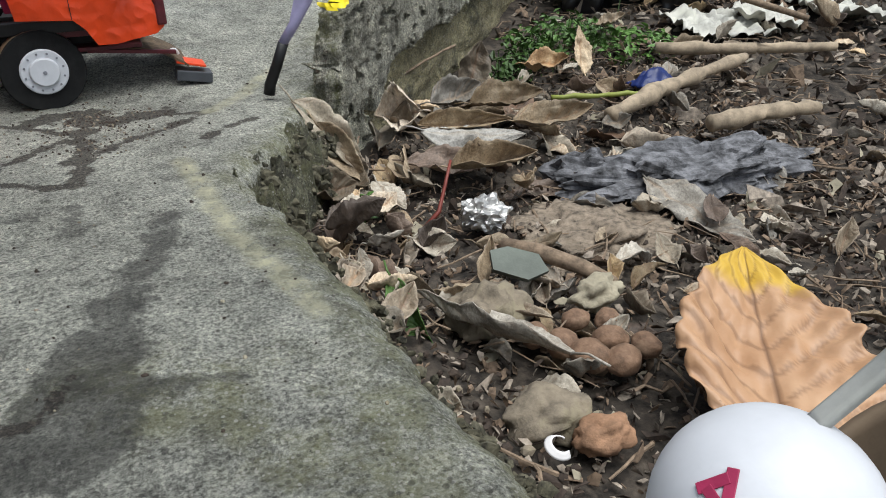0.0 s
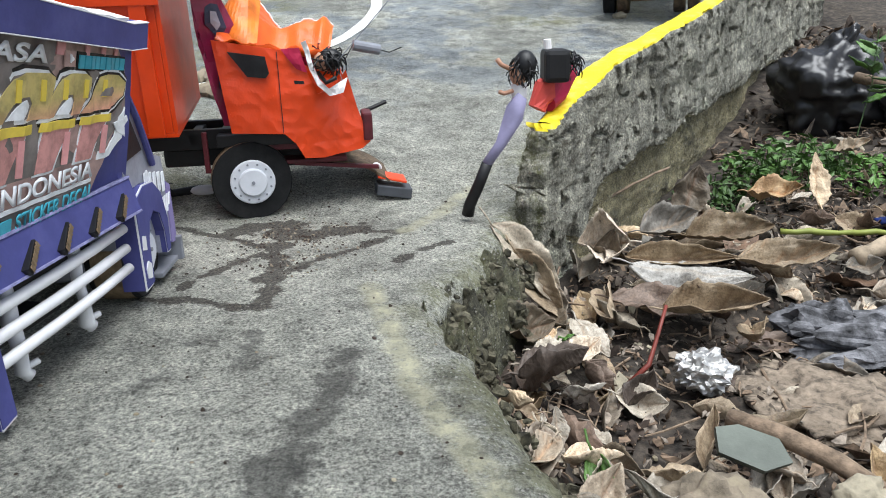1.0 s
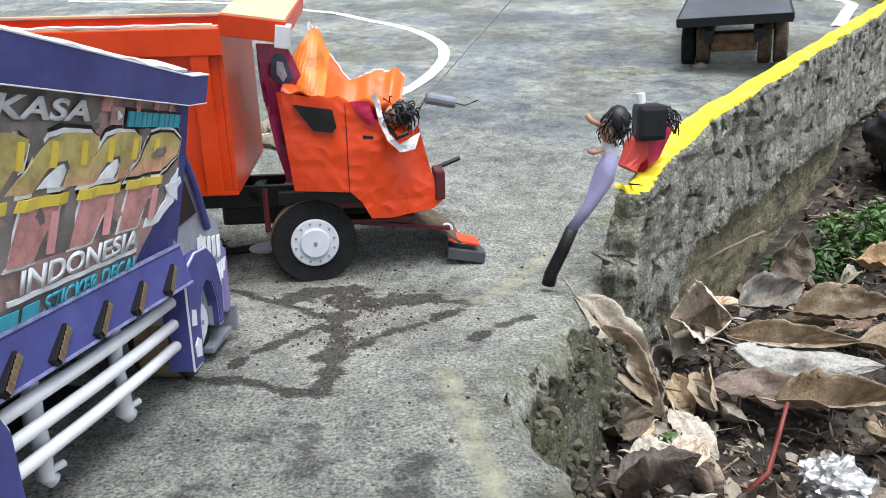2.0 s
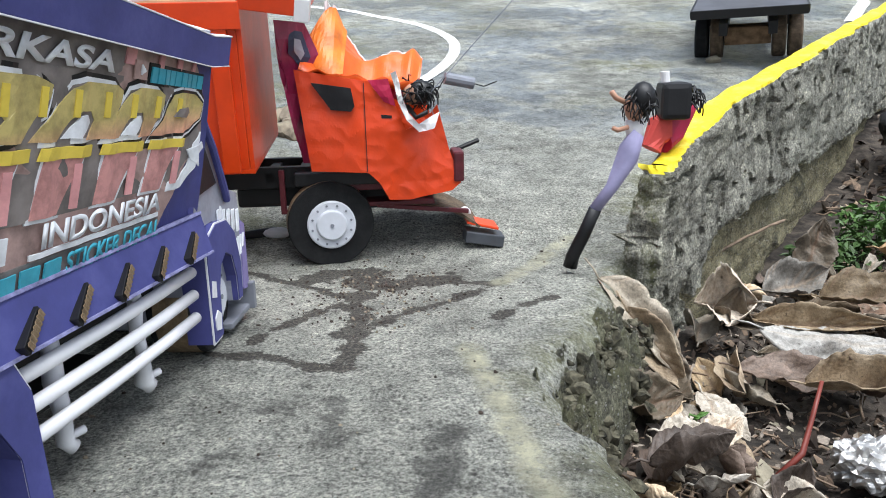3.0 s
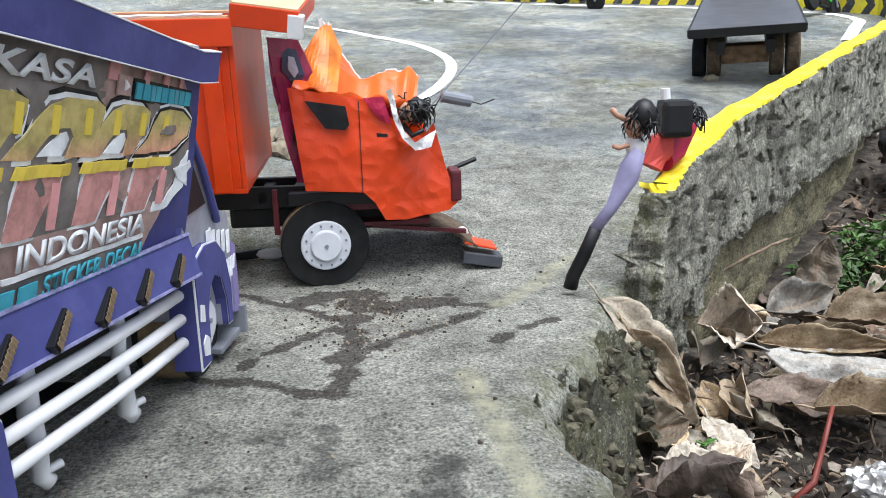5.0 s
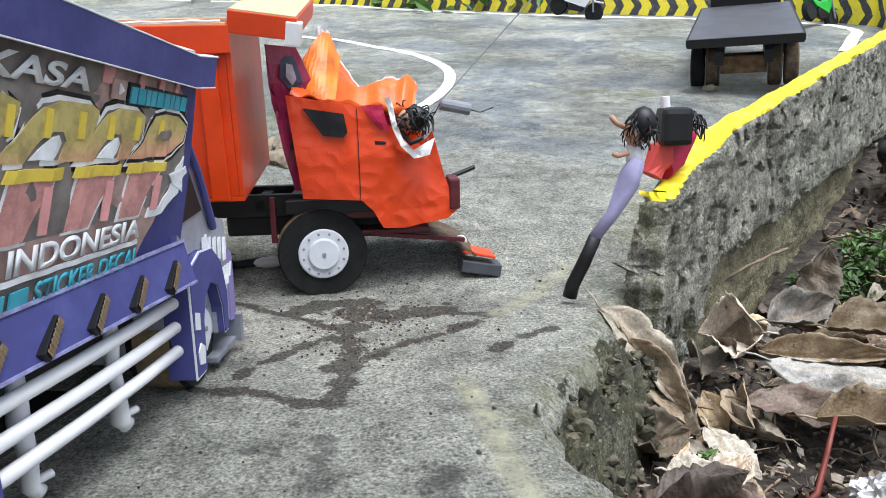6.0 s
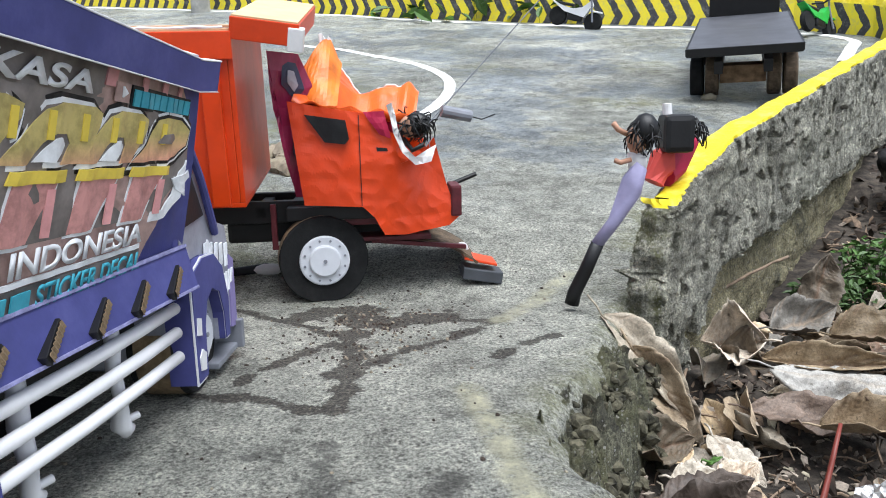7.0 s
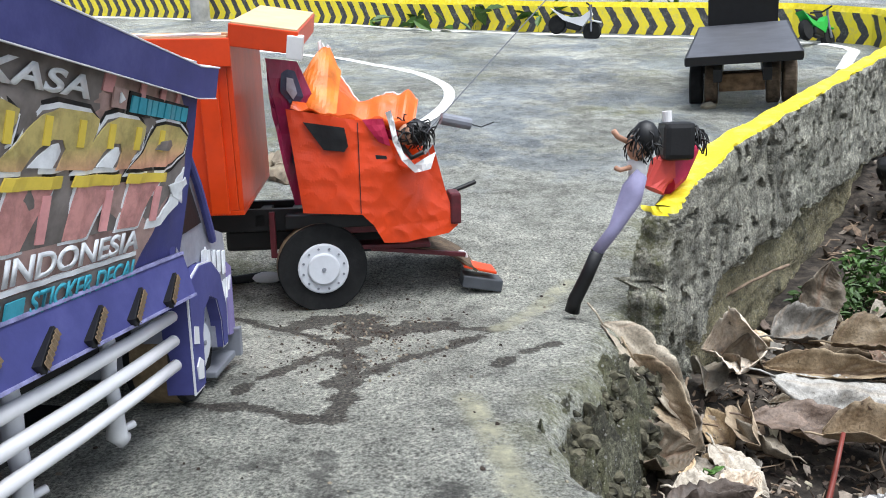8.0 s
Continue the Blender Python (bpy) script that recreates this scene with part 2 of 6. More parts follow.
LEAF_PEACH = peach_leaf()
LEAF_WHITE = leaf_material("bleached_leaf", (0.36, 0.34, 0.31), (0.56, 0.54, 0.5), (0.36, 0.32, 0.27))
LEAF_YELLOW = leaf_material("yellow_leaf", (0.5, 0.24, 0.06), (0.7, 0.42, 0.12), (0.4, 0.2, 0.08))


def chevron_material():
    m, nt, p, co = base("chevron_paint", 0.6)
    uv = nt.nodes.new("ShaderNodeUVMap").outputs[0]
    s = nt.nodes.new("ShaderNodeSeparateXYZ")
    nt.links.new(uv, s.inputs[0])
    v = math2(nt, "ABSOLUTE", math2(nt, "SUBTRACT", s.outputs[1], 0.5))
    wob = math2(nt, "MULTIPLY", tex(nt, 30, 3, co=co), 0.25)
    f = math2(nt, "FRACT", math2(nt, "ADD", math2(nt, "ADD", math2(nt, "MULTIPLY", s.outputs[0], 17.0), math2(nt, "MULTIPLY", v, 1.1)), wob))
    black = math2(nt, "GREATER_THAN", f, 0.56)
    c = mix(nt, black, (0.8, 0.66, 0.03), (0.045, 0.045, 0.05))
    d = ramp(nt, tex(nt, 60, 8, 0.75, co=co), ((0.5, (0, 0, 0)), (0.7, (0.5, 0.5, 0.5))))
    c = mix(nt, d, c, (0.3, 0.3, 0.25))
    nt.links.new(c, p.inputs["Base Color"])
    bump(nt, p, tex(nt, 150, 5, co=co), 0.4, 0.002)
    return m


CHEVRON = chevron_material()


# ---- mesh helpers ----
def mesh_of(name, bm, *mats, smooth=False):
    me = bpy.data.meshes.new(name)
    bmesh.ops.recalc_face_normals(bm, faces=bm.faces)
    bm.to_mesh(me)
    bm.free()
    for m in mats:
        me.materials.append(m)
    if smooth:
        me.polygons.foreach_set("use_smooth", [True] * len(me.polygons))
    return me


def part(name, bm, material, parent=None, label="", smooth=False):
    mats = material if isinstance(material, (list, tuple)) else (material,)
    ob = new(name, mesh_of(name, bm, *mats, smooth=smooth))
    if parent is not None:
        ob.parent = parent
    if label:
        ob["label"] = label
    return ob


def empty(name, m, label, category, group=""):
    e = new(name)
    e.empty_display_size = 0.02
    e.matrix_world = m
    return tagged(e, label, category, group)


def block(bm, lo, hi, bevel=0.0008, m=None):
    v = [bm.verts.new((x, y, z)) for x in (lo[0], hi[0]) for y in (lo[1], hi[1]) for z in (lo[2], hi[2])]
    fs = [bm.faces.new([v[i] for i in q]) for q in ((0, 1, 3, 2), (4, 6, 7, 5), (0, 4, 5, 1), (2, 3, 7, 6), (0, 2, 6, 4), (1, 5, 7, 3))]
    if m is not None:
        bmesh.ops.transform(bm, matrix=m, verts=v)
    if bevel > 0:
        es = list({e for f in fs for e in f.edges})
        bmesh.ops.bevel(bm, geom=es, offset=bevel, segments=2, profile=0.6, affect="EDGES")
    return bm


def boxes(*lohi, bevel=0.0008):
    bm = bmesh.new()
    for lo, hi in lohi:
        block(bm, lo, hi, bevel)
    return bm


def slab(outline, y0, y1, cuts=0, crumple=0.0, seed=0, scale=40.0, bend=None, fine=0.007):
    """A sheet whose outline is given in x and z, between y0 and y1, creased by a coarse noise."""
    bm = bmesh.new()
    f = bm.faces.new([bm.verts.new((x, y0, z)) for x, z in outline])
    if cuts:
        bmesh.ops.triangulate(bm, faces=[f], quad_method="BEAUTY", ngon_method="BEAUTY")
        for _ in range(cuts):
            bmesh.ops.subdivide_edges(bm, edges=[e for e in bm.edges if e.calc_length() > fine], cuts=1)
            bmesh.ops.triangulate(bm, faces=[g for g in bm.faces if len(g.verts) > 3])
        for v in bm.verts:
            q = Vector((v.co.x, seed * 3.1, v.co.z)) * scale
            k = noise.noise(q) + 0.5 * abs(noise.noise(q * 2.3))
            v.co.y += crumple * k
            if bend:
                v.co.y += bend(v.co.x, v.co.z)
    geo = bmesh.ops.extrude_face_region(bm, geom=list(bm.faces))
    for v in geo["geom"]:
        if isinstance(v, bmesh.types.BMVert):
            v.co.y += y1 - y0
    return bm


def tube(points, r, sides=10, bm=None, taper=None, wob=0.0, seed=0):
    """A round bar along points; taper scales its radius from start to end."""
    bm = bm or bmesh.new()
    pts = [Vector(p) for p in points]
    rings = []
    for i, p in enumerate(pts):
        d = (pts[min(i + 1, len(pts) - 1)] - pts[max(i - 1, 0)]).normalized()
        a = d.cross(Vector((0.31, 0.2, 0.93))).normalized()
        b = d.cross(a)
        k = i / max(1, len(pts) - 1)
        rr = r * (1 + (taper - 1) * k if taper is not None else 1) * (1 + wob * noise.noise(p * 90 + Vector((seed, 0, 0))))
        rings.append([bm.verts.new(p + rr * (math.cos(2 * math.pi * j / sides) * a + math.sin(2 * math.pi * j / sides) * b)) for j in range(sides)])
    for q, w in zip(rings, rings[1:]):
        for j in range(sides):
            bm.faces.new((q[j], q[(j + 1) % sides], w[(j + 1) % sides], w[j]))
    bm.faces.new(rings[0][::-1])
    bm.faces.new(rings[-1])
    return bm


def lathe(profile, sides=40, axis="y"):
    """A turned solid: profile of (along, radius)."""
    bm = bmesh.new()
    rings = []
    for a, r in profile:
        ring = []
        for j in range(sides):
            t = 2 * math.pi * j / sides
            c, s = r * math.cos(t), r * math.sin(t)
            ring.append(bm.verts.new((c, a, s) if axis == "y" else (c, s, a)))
        rings.append(ring)
    for q, w in zip(rings, rings[1:]):
        for j in range(sides):
            bm.faces.new((q[j], q[(j + 1) % sides], w[(j + 1) % sides], w[j]))
    bm.faces.new(rings[0][::-1])
    bm.faces.new(rings[-1])
    return bm


def lump(size, seed, rough=0.35, sub=3, freq=1.6, flat=False):
    bm = bmesh.new()
    bmesh.ops.create_icosphere(bm, subdivisions=sub, radius=1.0)
    for v in bm.verts:
        n = v.co.normalized()
        k = 1 + rough * noise.noise(n * freq + Vector((seed * 7.3, 0, 0))) + rough * 0.4 * noise.noise(n * freq * 3.2 + Vector((0, seed * 5.1, 0)))
        v.co = Vector((n.x * size[0], n.y * size[1], n.z * size[2])) * k
        if flat and v.co.z < 0:
            v.co.z *= 0.3
    return bm


def sheet(fn, nu, nv, thick=0.0):
    """A curved sheet from a function of u and v in 0..1, with a thickness."""
    bm = bmesh.new()
    vs = [[bm.verts.new(fn(i / nu, j / nv)) for j in range(nv + 1)] for i in range(nu + 1)]
    for i in range(nu):
        for j in range(nv):
            bm.faces.new((vs[i][j], vs[i + 1][j], vs[i + 1][j + 1], vs[i][j + 1]))
    if thick:
        bm.normal_update()
        geo = bmesh.ops.extrude_face_region(bm, geom=list(bm.faces))
        for v in geo["geom"]:
            if isinstance(v, bmesh.types.BMVert):
                v.co -= v.normal * thick
    return bm


def letters(text, height, width, depth=0.0004):
    """Flat letters with a little thickness, in x and z, facing -y."""
    cu = bpy.data.curves.new("lettering", "FONT")
    cu.body, cu.size, cu.extrude, cu.offset = text, 1.0, 0.0, 0.028
    tmp = bpy.data.objects.new("lettering", cu)
    scene.collection.objects.link(tmp)
    bpy.context.view_layer.update()
    me = bpy.data.meshes.new_from_object(tmp.evaluated_get(bpy.context.evaluated_depsgraph_get()))
    bpy.data.objects.remove(tmp)
    bm = bmesh.new()
    bm.from_mesh(me)
    bpy.data.meshes.remove(me)
    bpy.data.curves.remove(cu)
    xs, ys = [v.co.x for v in bm.verts], [v.co.y for v in bm.verts]
    kx, ky = width / (max(xs) - min(xs)), height / (max(ys) - min(ys))
    x0, y0 = min(xs), min(ys)
    for v in bm.verts:
        v.co = Vector(((v.co.x - x0) * kx, 0, (v.co.y - y0) * ky))
    geo = bmesh.ops.extrude_face_region(bm, geom=list(bm.faces))
    for v in geo["geom"]:
        if isinstance(v, bmesh.types.BMVert):
            v.co.y -= depth
    return bm


def smooth01(t):
    t = min(1.0, max(0.0, t))
    return t * t * (3 - 2 * t)


# ---- the ground's shape ----
def road_z(x, y):
    """The slab is level near the crash and climbs away from it."""
    d = y - 0.62
    rise = 0.0 if d <= 0 else (d * d / 0.32 * 0.2 if d < 0.16 else 0.2 * (d - 0.08))
    return rise - 0.006 * math.exp(-((y - 0.67) / 0.07) ** 2) * smooth01((0.3 - x) / 0.1) + 0.0025 * noise.noise(Vector((x * 6, y * 6, 0)))


EDGE = ((-1.3, 0.34), (-0.2, 0.285), (0.014, 0.255), (0.1, 0.237), (0.2, 0.226), (0.25, 0.214), (0.29, 0.206), (0.33, 0.196),
        (0.365, 0.184), (0.4, 0.186), (0.44, 0.2), (0.475, 0.226), (0.51, 0.238), (0.55, 0.249), (0.61, 0.27), (0.64, 0.29))


def edge_x(y):
    """Where the slab ends towards the litter; past the wall's end it runs on under the wall."""
    if y >= 0.64:
        return 0.29 + (y - 0.64) * 0.727
    for (a, xa), (b, xb) in zip(EDGE, EDGE[1:]):
        if a <= y <= b:
            x = xa + (xb - xa) * (y - a) / (b - a)
            return x + 0.006 * noise.noise(Vector((y * 38, 2.2, 0))) + 0.003 * noise.noise(Vector((y * 120, 5.2, 0)))
    return 0.34


def litter_z(x, y):
    d = max(0.0, y - 0.55)
    z = -0.105 + min(0.15 * d, 1.8)
    if y < 3:
        z += 0.011 * noise.noise(Vector((x * 9, y * 9, 3))) + 0.006 * noise.noise(Vector((x * 30, y * 30, 7)))
    near = edge_x(y) if y < 3 else 9
    z -= 0.05 * smooth01((y - 0.68) / 0.15) * smooth01((1.5 - y) / 0.3) * smooth01((0.3 - 0.8 * (x - near)) / 0.2)
    z += 0.04 * smooth01(1 - (x - near) / 0.09) * smooth01((y - 0.2) / 0.1) * smooth01((0.56 - y) / 0.08)
    return z + 0.02 * smooth01(1 - (x - near) / 0.12) * smooth01((0.7 - y) / 0.1) - 0.014 * smooth01((x - near - 0.12) / 0.3)


def grid_mesh(name, xs_of, ys, zf, mat, marks=None):
    """A ground sheet in rows; marks gives named stain weights for each point."""
    co, faces, w = [], [], {}
    cols = None
    for y in ys:
        xs = xs_of(y)
        cols = len(xs)
        for x in xs:
            co.append((x, y, zf(x, y)))
    for i in range(len(ys) - 1):
        for j in range(cols - 1):
            a = i * cols + j
            faces.append((a, a + 1, a + cols + 1, a + cols))
    me = bpy.data.meshes.new(name)
    me.from_pydata(co, [], faces)
    me.materials.append(mat)
    me.polygons.foreach_set("use_smooth", [True] * len(faces))
    if marks:
        for key, fn in marks.items():
            at = me.attributes.new(key, "FLOAT", "POINT")
            at.data.foreach_set("value", [fn(x, y) for x, y, z in co])
    return new(name, me)


def seg_dist(x, y, pts):
    best = 9.0
    for (ax, ay), (bx, by) in zip(pts, pts[1:]):
        dx, dy = bx - ax, by - ay
        t = max(0.0, min(1.0, ((x - ax) * dx + (y - ay) * dy) / (dx * dx + dy * dy)))
        best = min(best, math.hypot(x - ax - t * dx, y - ay - t * dy))
    return best


TRACKS = (((-0.066, 0.65), (-0.012, 0.605), (0.031, 0.566), (0.069, 0.581), (0.109, 0.602), (0.161, 0.586)), ((0.039, 0.656), (0.054, 0.523), (0.058, 0.439), (0.054, 0.412)),
          ((-0.036, 0.441), (0.012, 0.431), (0.042, 0.416), (0.059, 0.412)), ((-0.014, 0.466), (0.008, 0.502), (0.035, 0.539)),
          ((0.062, 0.486), (0.091, 0.515), (0.128, 0.543), (0.165, 0.591)), ((0.156, 0.502), (0.181, 0.529), (0.204, 0.548)))
SPILL = ((0.0, 0.617), (0.036, 0.645), (0.06, 0.59), (0.087, 0.598), (0.115, 0.609))
CRACK = ((0.0, 0.112), (0.02, 0.118), (0.051, 0.117), (0.06, 0.115), (0.067, 0.122), (0.071, 0.133), (0.077, 0.146))
TRUNK = ((0.05, 0.58), (0.055, 0.52), (0.057, 0.45))
DAMP = ((0.079, 0.1), (0.082, 0.15), (0.09, 0.19), (0.106, 0.252), (0.12, 0.3), (0.122, 0.33))
BLOTS = ((0.003, 0.302), (0.013, 0.31)), ((0.019, 0.363), (0.03, 0.362)), ((0.059, 0.371), (0.064, 0.332)), ((0.057, 0.328), (0.069, 0.336)), ((0.112, 0.302), (0.121, 0.33)), ((0.09, 0.145), (0.124, 0.126), (0.15, 0.124))
OLD_PAINT = ((0.135, 0.442), (0.145, 0.39), (0.153, 0.345), (0.162, 0.29), (0.18, 0.235), (0.2, 0.17))
OLD_PAINT_2 = ((0.165, 0.59), (0.212, 0.679), (0.241, 0.723))
CURVE = ((-1.1, 2.62), (-0.6, 2.5), (-0.22, 2.28), (-0.05, 2.1), (0.06, 1.95), (0.125, 1.8), (0.14, 1.66), (0.115, 1.5), (0.05, 1.34), (-0.06, 1.2), (-0.2, 1.08), (-0.5, 0.96))
FAR_LINE = ((-3.0, 4.4), (-0.63, 3.35), (0.1, 2.88), (0.55, 2.66), (0.94, 2.5), (1.18, 2.36), (1.27, 2.2), (1.19, 2.04), (1.08, 1.86))


def band(d, r, soft):
    return smooth01((r + soft - d) / soft)


def wobble(x, y, k, s):
    return k * noise.noise(Vector((x * s, y * s, 11)))


def m_soil(x, y):
    if not 0.0 < y < 0.9 or abs(x) > 0.5:
        return 0.0
    w = wobble(x, y, 0.006, 60)
    v = max([band(seg_dist(x, y, t) + 1.3 * w, 0.002, 0.0065) for t in TRACKS])
    v = max(v, band(seg_dist(x, y, CRACK) + 0.6 * w, 0.0012, 0.004))
    return min(1.0, max(0.95 * v, band(seg_dist(x, y, SPILL) + 3.0 * w, 0.011, 0.016), 0.9 * band(seg_dist(x, y, TRUNK) + 2.0 * w, 0.006, 0.008)))


def m_damp(x, y):
    if not -0.2 < y < 0.5 or abs(x) > 0.4:
        return 0.0
    w = wobble(x, y, 0.011, 45) + wobble(x, y, 0.006, 130)
    v = band(seg_dist(x, y, DAMP) + w, 0.004 + 0.022 * smooth01((0.28 - y) / 0.2), 0.012)
    return 0.8 * max([v] + [0.8 * band(seg_dist(x, y, b) + w, 0.003, 0.009) for b in BLOTS])


def m_paint(x, y):
    if not 0 < y < 0.9 or not 0 < x < 0.4:
        return 0.0
    w = wobble(x, y, 0.004, 70)
    return 0.9 * max(band(seg_dist(x, y, OLD_PAINT) + w, 0.003, 0.009), 0.8 * band(seg_dist(x, y, OLD_PAINT_2) + w, 0.003, 0.01))


def m_moss(x, y):
    near = smooth01(1 - (edge_x(y) - x) / 0.05) if y < 0.7 else 0.0
    patch = smooth01((wobble(x, y, 1.0, 3.5) - 0.05) / 0.3) * smooth01((y - 0.55) / 0.3) * (1 - 0.6 * smooth01((y - 1.6) / 0.5))
    low = 0.7 * band(seg_dist(x, y, ((0.09, 0.124), (0.153, 0.117), (0.18, 0.074), (0.19, 0.0))), 0.015, 0.04)
    return min(1.0, 0.75 * near + 0.75 * patch + low)


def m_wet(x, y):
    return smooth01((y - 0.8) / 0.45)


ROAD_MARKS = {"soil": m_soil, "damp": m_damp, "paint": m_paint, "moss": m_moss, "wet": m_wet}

# ---- large structure ----
def road_xs(y):
    e = edge_x(y)
    near = 0.0045 if y < 1.0 else 0.009
    xs = [e - near * i for i in range(110)]
    last = xs[-1]
    return [e + 0.012] + [e + 0.004] + xs + [last - 0.02 * i ** 1.55 for i in range(1, 32)]


def road_top(x, y):
    e = edge_x(y)
    z = road_z(x, y) + 0.0012 * noise.noise(Vector((x * 45, y * 45, 1)))
    d = e - x
    if d < 0.02:
        z -= 0.011 * (1 - max(0.0, d) / 0.02) ** 2
    if d < 0:
        z -= 0.06 if d > -0.008 else 0.15
    return z


road_ys = [-1.2 + 0.05 * i for i in range(18)] + [-0.3 + 0.0045 * i for i in range(290)] + [1.005 + 0.0125 * i for i in range(200)] + [3.52 + 0.15 * i for i in range(12)]
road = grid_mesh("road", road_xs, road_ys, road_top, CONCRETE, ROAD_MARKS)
tagged(road, "weathered grey concrete road with dirt tracks and white lines", "road", kind="structure")

ground_ys = [-40, -12, -4, -1.6] + [-0.8 + 0.012 * i for i in range(210)] + [1.8, 2.2, 3, 4, 6, 9, 13, 30, 120, 600]
ground_x = [-400, -60, -12, -4, -1.5, -0.5, 0.0] + [0.14 + 0.012 * i for i in range(115)] + [1.7, 2.2, 3, 5, 9, 20, 60, 400]
ground = grid_mesh("ground", lambda y: ground_x, ground_ys, litter_z, SOIL)
tagged(ground, "dark soil under dead leaves sloping up a hillside", "ground", kind="structure")

# the low wall along the road's edge
WALL_A, WALL_DIR = Vector((0.305, 0.617, 0)), Vector((0.606, 0.795, 0))
WALL_IN = Vector((-0.795, 0.606, 0))


def wall_top(s):
    return 0.088 + 0.02 * smooth01(s / 0.2) + 0.128 * s + 0.004 * noise.noise(Vector((s * 14, 0, 0)))


def wall_break(s):
    """The ragged line below which the coat of cement has fallen off."""
    teeth = 0.016 * abs(noise.noise(Vector((s * 48, 3, 0)))) + 0.007 * noise.noise(Vector((s * 150, 6, 0)))
    return -0.006 + 0.062 * s - 0.045 * smooth01((0.16 - s) / 0.06) + 0.014 * noise.noise(Vector((s * 9, 8, 0))) - teeth


def wall_mesh():
    """Outer face, top, inner face and the blunt near end, pitted by noise; the lower part steps back."""
    n, prof = 420, 92
    co, faces = [], []
    for i in range(n + 1):
        s = 1.75 * (i / n) ** 1.5
        top = wall_top(s)
        foot = min(-0.1, litter_z(0.35 + s * 0.606, 0.62 + s * 0.795) - 0.05)
        for j in range(prof + 1):
            k = j / prof
            z = foot + (top - foot) * k
            o = Vector((s * 12, z * 26, 4))
            out = 0.006 * noise.noise(o * 1.2) + 0.0022 * noise.noise(o * 4.5)
            cut = smooth01((wall_break(s) - z) / 0.005) * 0.018 * smooth01((s - 0.07) / 0.03)
            pit = noise.noise(Vector((s * 34, z * 60, 9))) + 0.4 * noise.noise(Vector((s * 110, z * 150, 2)))
            out -= 0.015 * smooth01((pit - 0.38) / 0.1) * smooth01((top - z) / 0.012) * (1.0 if cut < 0.005 else 0.2)
            gouge = noise.noise(Vector((s * 42, z * 13, 31))) + 0.3 * noise.noise(Vector((s * 120, z * 60, 8)))
            out -= 0.016 * smooth01((gouge - 0.36) / 0.08) * smooth01((top - z) / 0.02) * (1.0 if cut < 0.005 else 0.0)
            out += 0.002 * noise.noise(Vector((s * 190, z * 190, 5))) + 0.0012 * noise.noise(Vector((s * 420, z * 420, 5)))
            round_ = 0.004 * smooth01((z - top + 0.008) / 0.008)
            back = 0.02 * max(0.0, min(1.0, z / 0.09)) ** 2 * smooth01((0.12 - s) / 0.12)
            co.append(WALL_A + WALL_DIR * (s + back - 0.004 * noise.noise(Vector((z * 50, 1, i * 0.02)))) - WALL_IN * (out - cut - round_) + Vector((0, 0, z)))
        w = 0.034 * (0.7 + 0.3 * smooth01(s / 0.1))
        for j in range(1, 5):
            co.append(WALL_A + WALL_DIR * (s + 0.02 * smooth01((0.12 - s) / 0.12)) + WALL_IN * (0.006 + (w - 0.012) * j / 4) + Vector((0, 0, top + 0.001 * noise.noise(Vector((s * 90, j, 3))) + 0.001)))
        for j in range(4):
            co.append(WALL_A + WALL_DIR * (s + 0.02 * smooth01((0.12 - s) / 0.12)) + WALL_IN * (w + 0.003 * noise.noise(Vector((s * 20, j, 5)))) + Vector((0, 0, top - 0.006 - 0.05 * j)))
    cols = prof + 9
    for i in range(n):
        for j in range(cols - 1):
            a = i * cols + j
            faces.append((a, a + cols, a + cols + 1, a + 1))
    faces.append(tuple(range(cols)))
    me = bpy.data.meshes.new("low_wall")
    me.from_pydata(co, [], faces[:-1])
    # the blunt end, from the outer face to the inner one, in a grid of its own
    bm = bmesh.new()
    bm.from_mesh(me)
    bm.verts.ensure_lookup_table()
    body_verts = len(bm.verts)
    outer = [bm.verts[j] for j in range(prof + 1)]
    prev = outer
    for c in range(1, 9):
        k = c / 8
        ring = []
        for v in outer:
            dz = v.co.z
            q = Vector((dz * 60, k * 3, 6))
            p = v.co + WALL_IN * ((0.028 + 0.006 * max(0.0, min(1.0, 1 - dz / 0.08))) * k) - WALL_DIR * (0.003 * math.sin(k * 3.14) + 0.004 * noise.noise(q) + 0.003 * noise.noise(q * 3) + 0.0015 * noise.noise(q * 8))
            ring.append(bm.verts.new(p))
        for a, b, c2, d in zip(prev, prev[1:], ring[1:], ring):
            bm.faces.new((a, b, c2, d))
        prev = ring
    bm.to_mesh(me)
    bm.free()
    for mat in (WALL, YELLOW, OLD_WALL):
        me.materials.append(mat)
    for key in ("soil", "damp", "paint", "moss", "wet"):
        at = me.attributes.new(key, "FLOAT", "POINT")
        vals = [0.0] * len(me.vertices)
        if key in ("moss", "damp"):
            for i, v in enumerate(me.vertices):
                s = (v.co - WALL_A).dot(WALL_DIR)
                z = v.co.z
                n1 = noise.noise(Vector((s * 10, z * 14, 1)))
                if key == "moss":
                    vals[i] = min(1.0, max(0.0, (1.1 if i >= body_verts else 0.3 * smooth01((0.08 - s) / 0.08)) + 0.3 * n1))
                else:
                    vals[i] = max(0.5 * smooth01((n1 - 0.15) / 0.3) * smooth01((wall_top(s) - z) / 0.05), 0.3 * smooth01((n1 - 0.1) / 0.2) * smooth01((0.0 - z) / 0.04))
        at.data.foreach_set("value", vals)
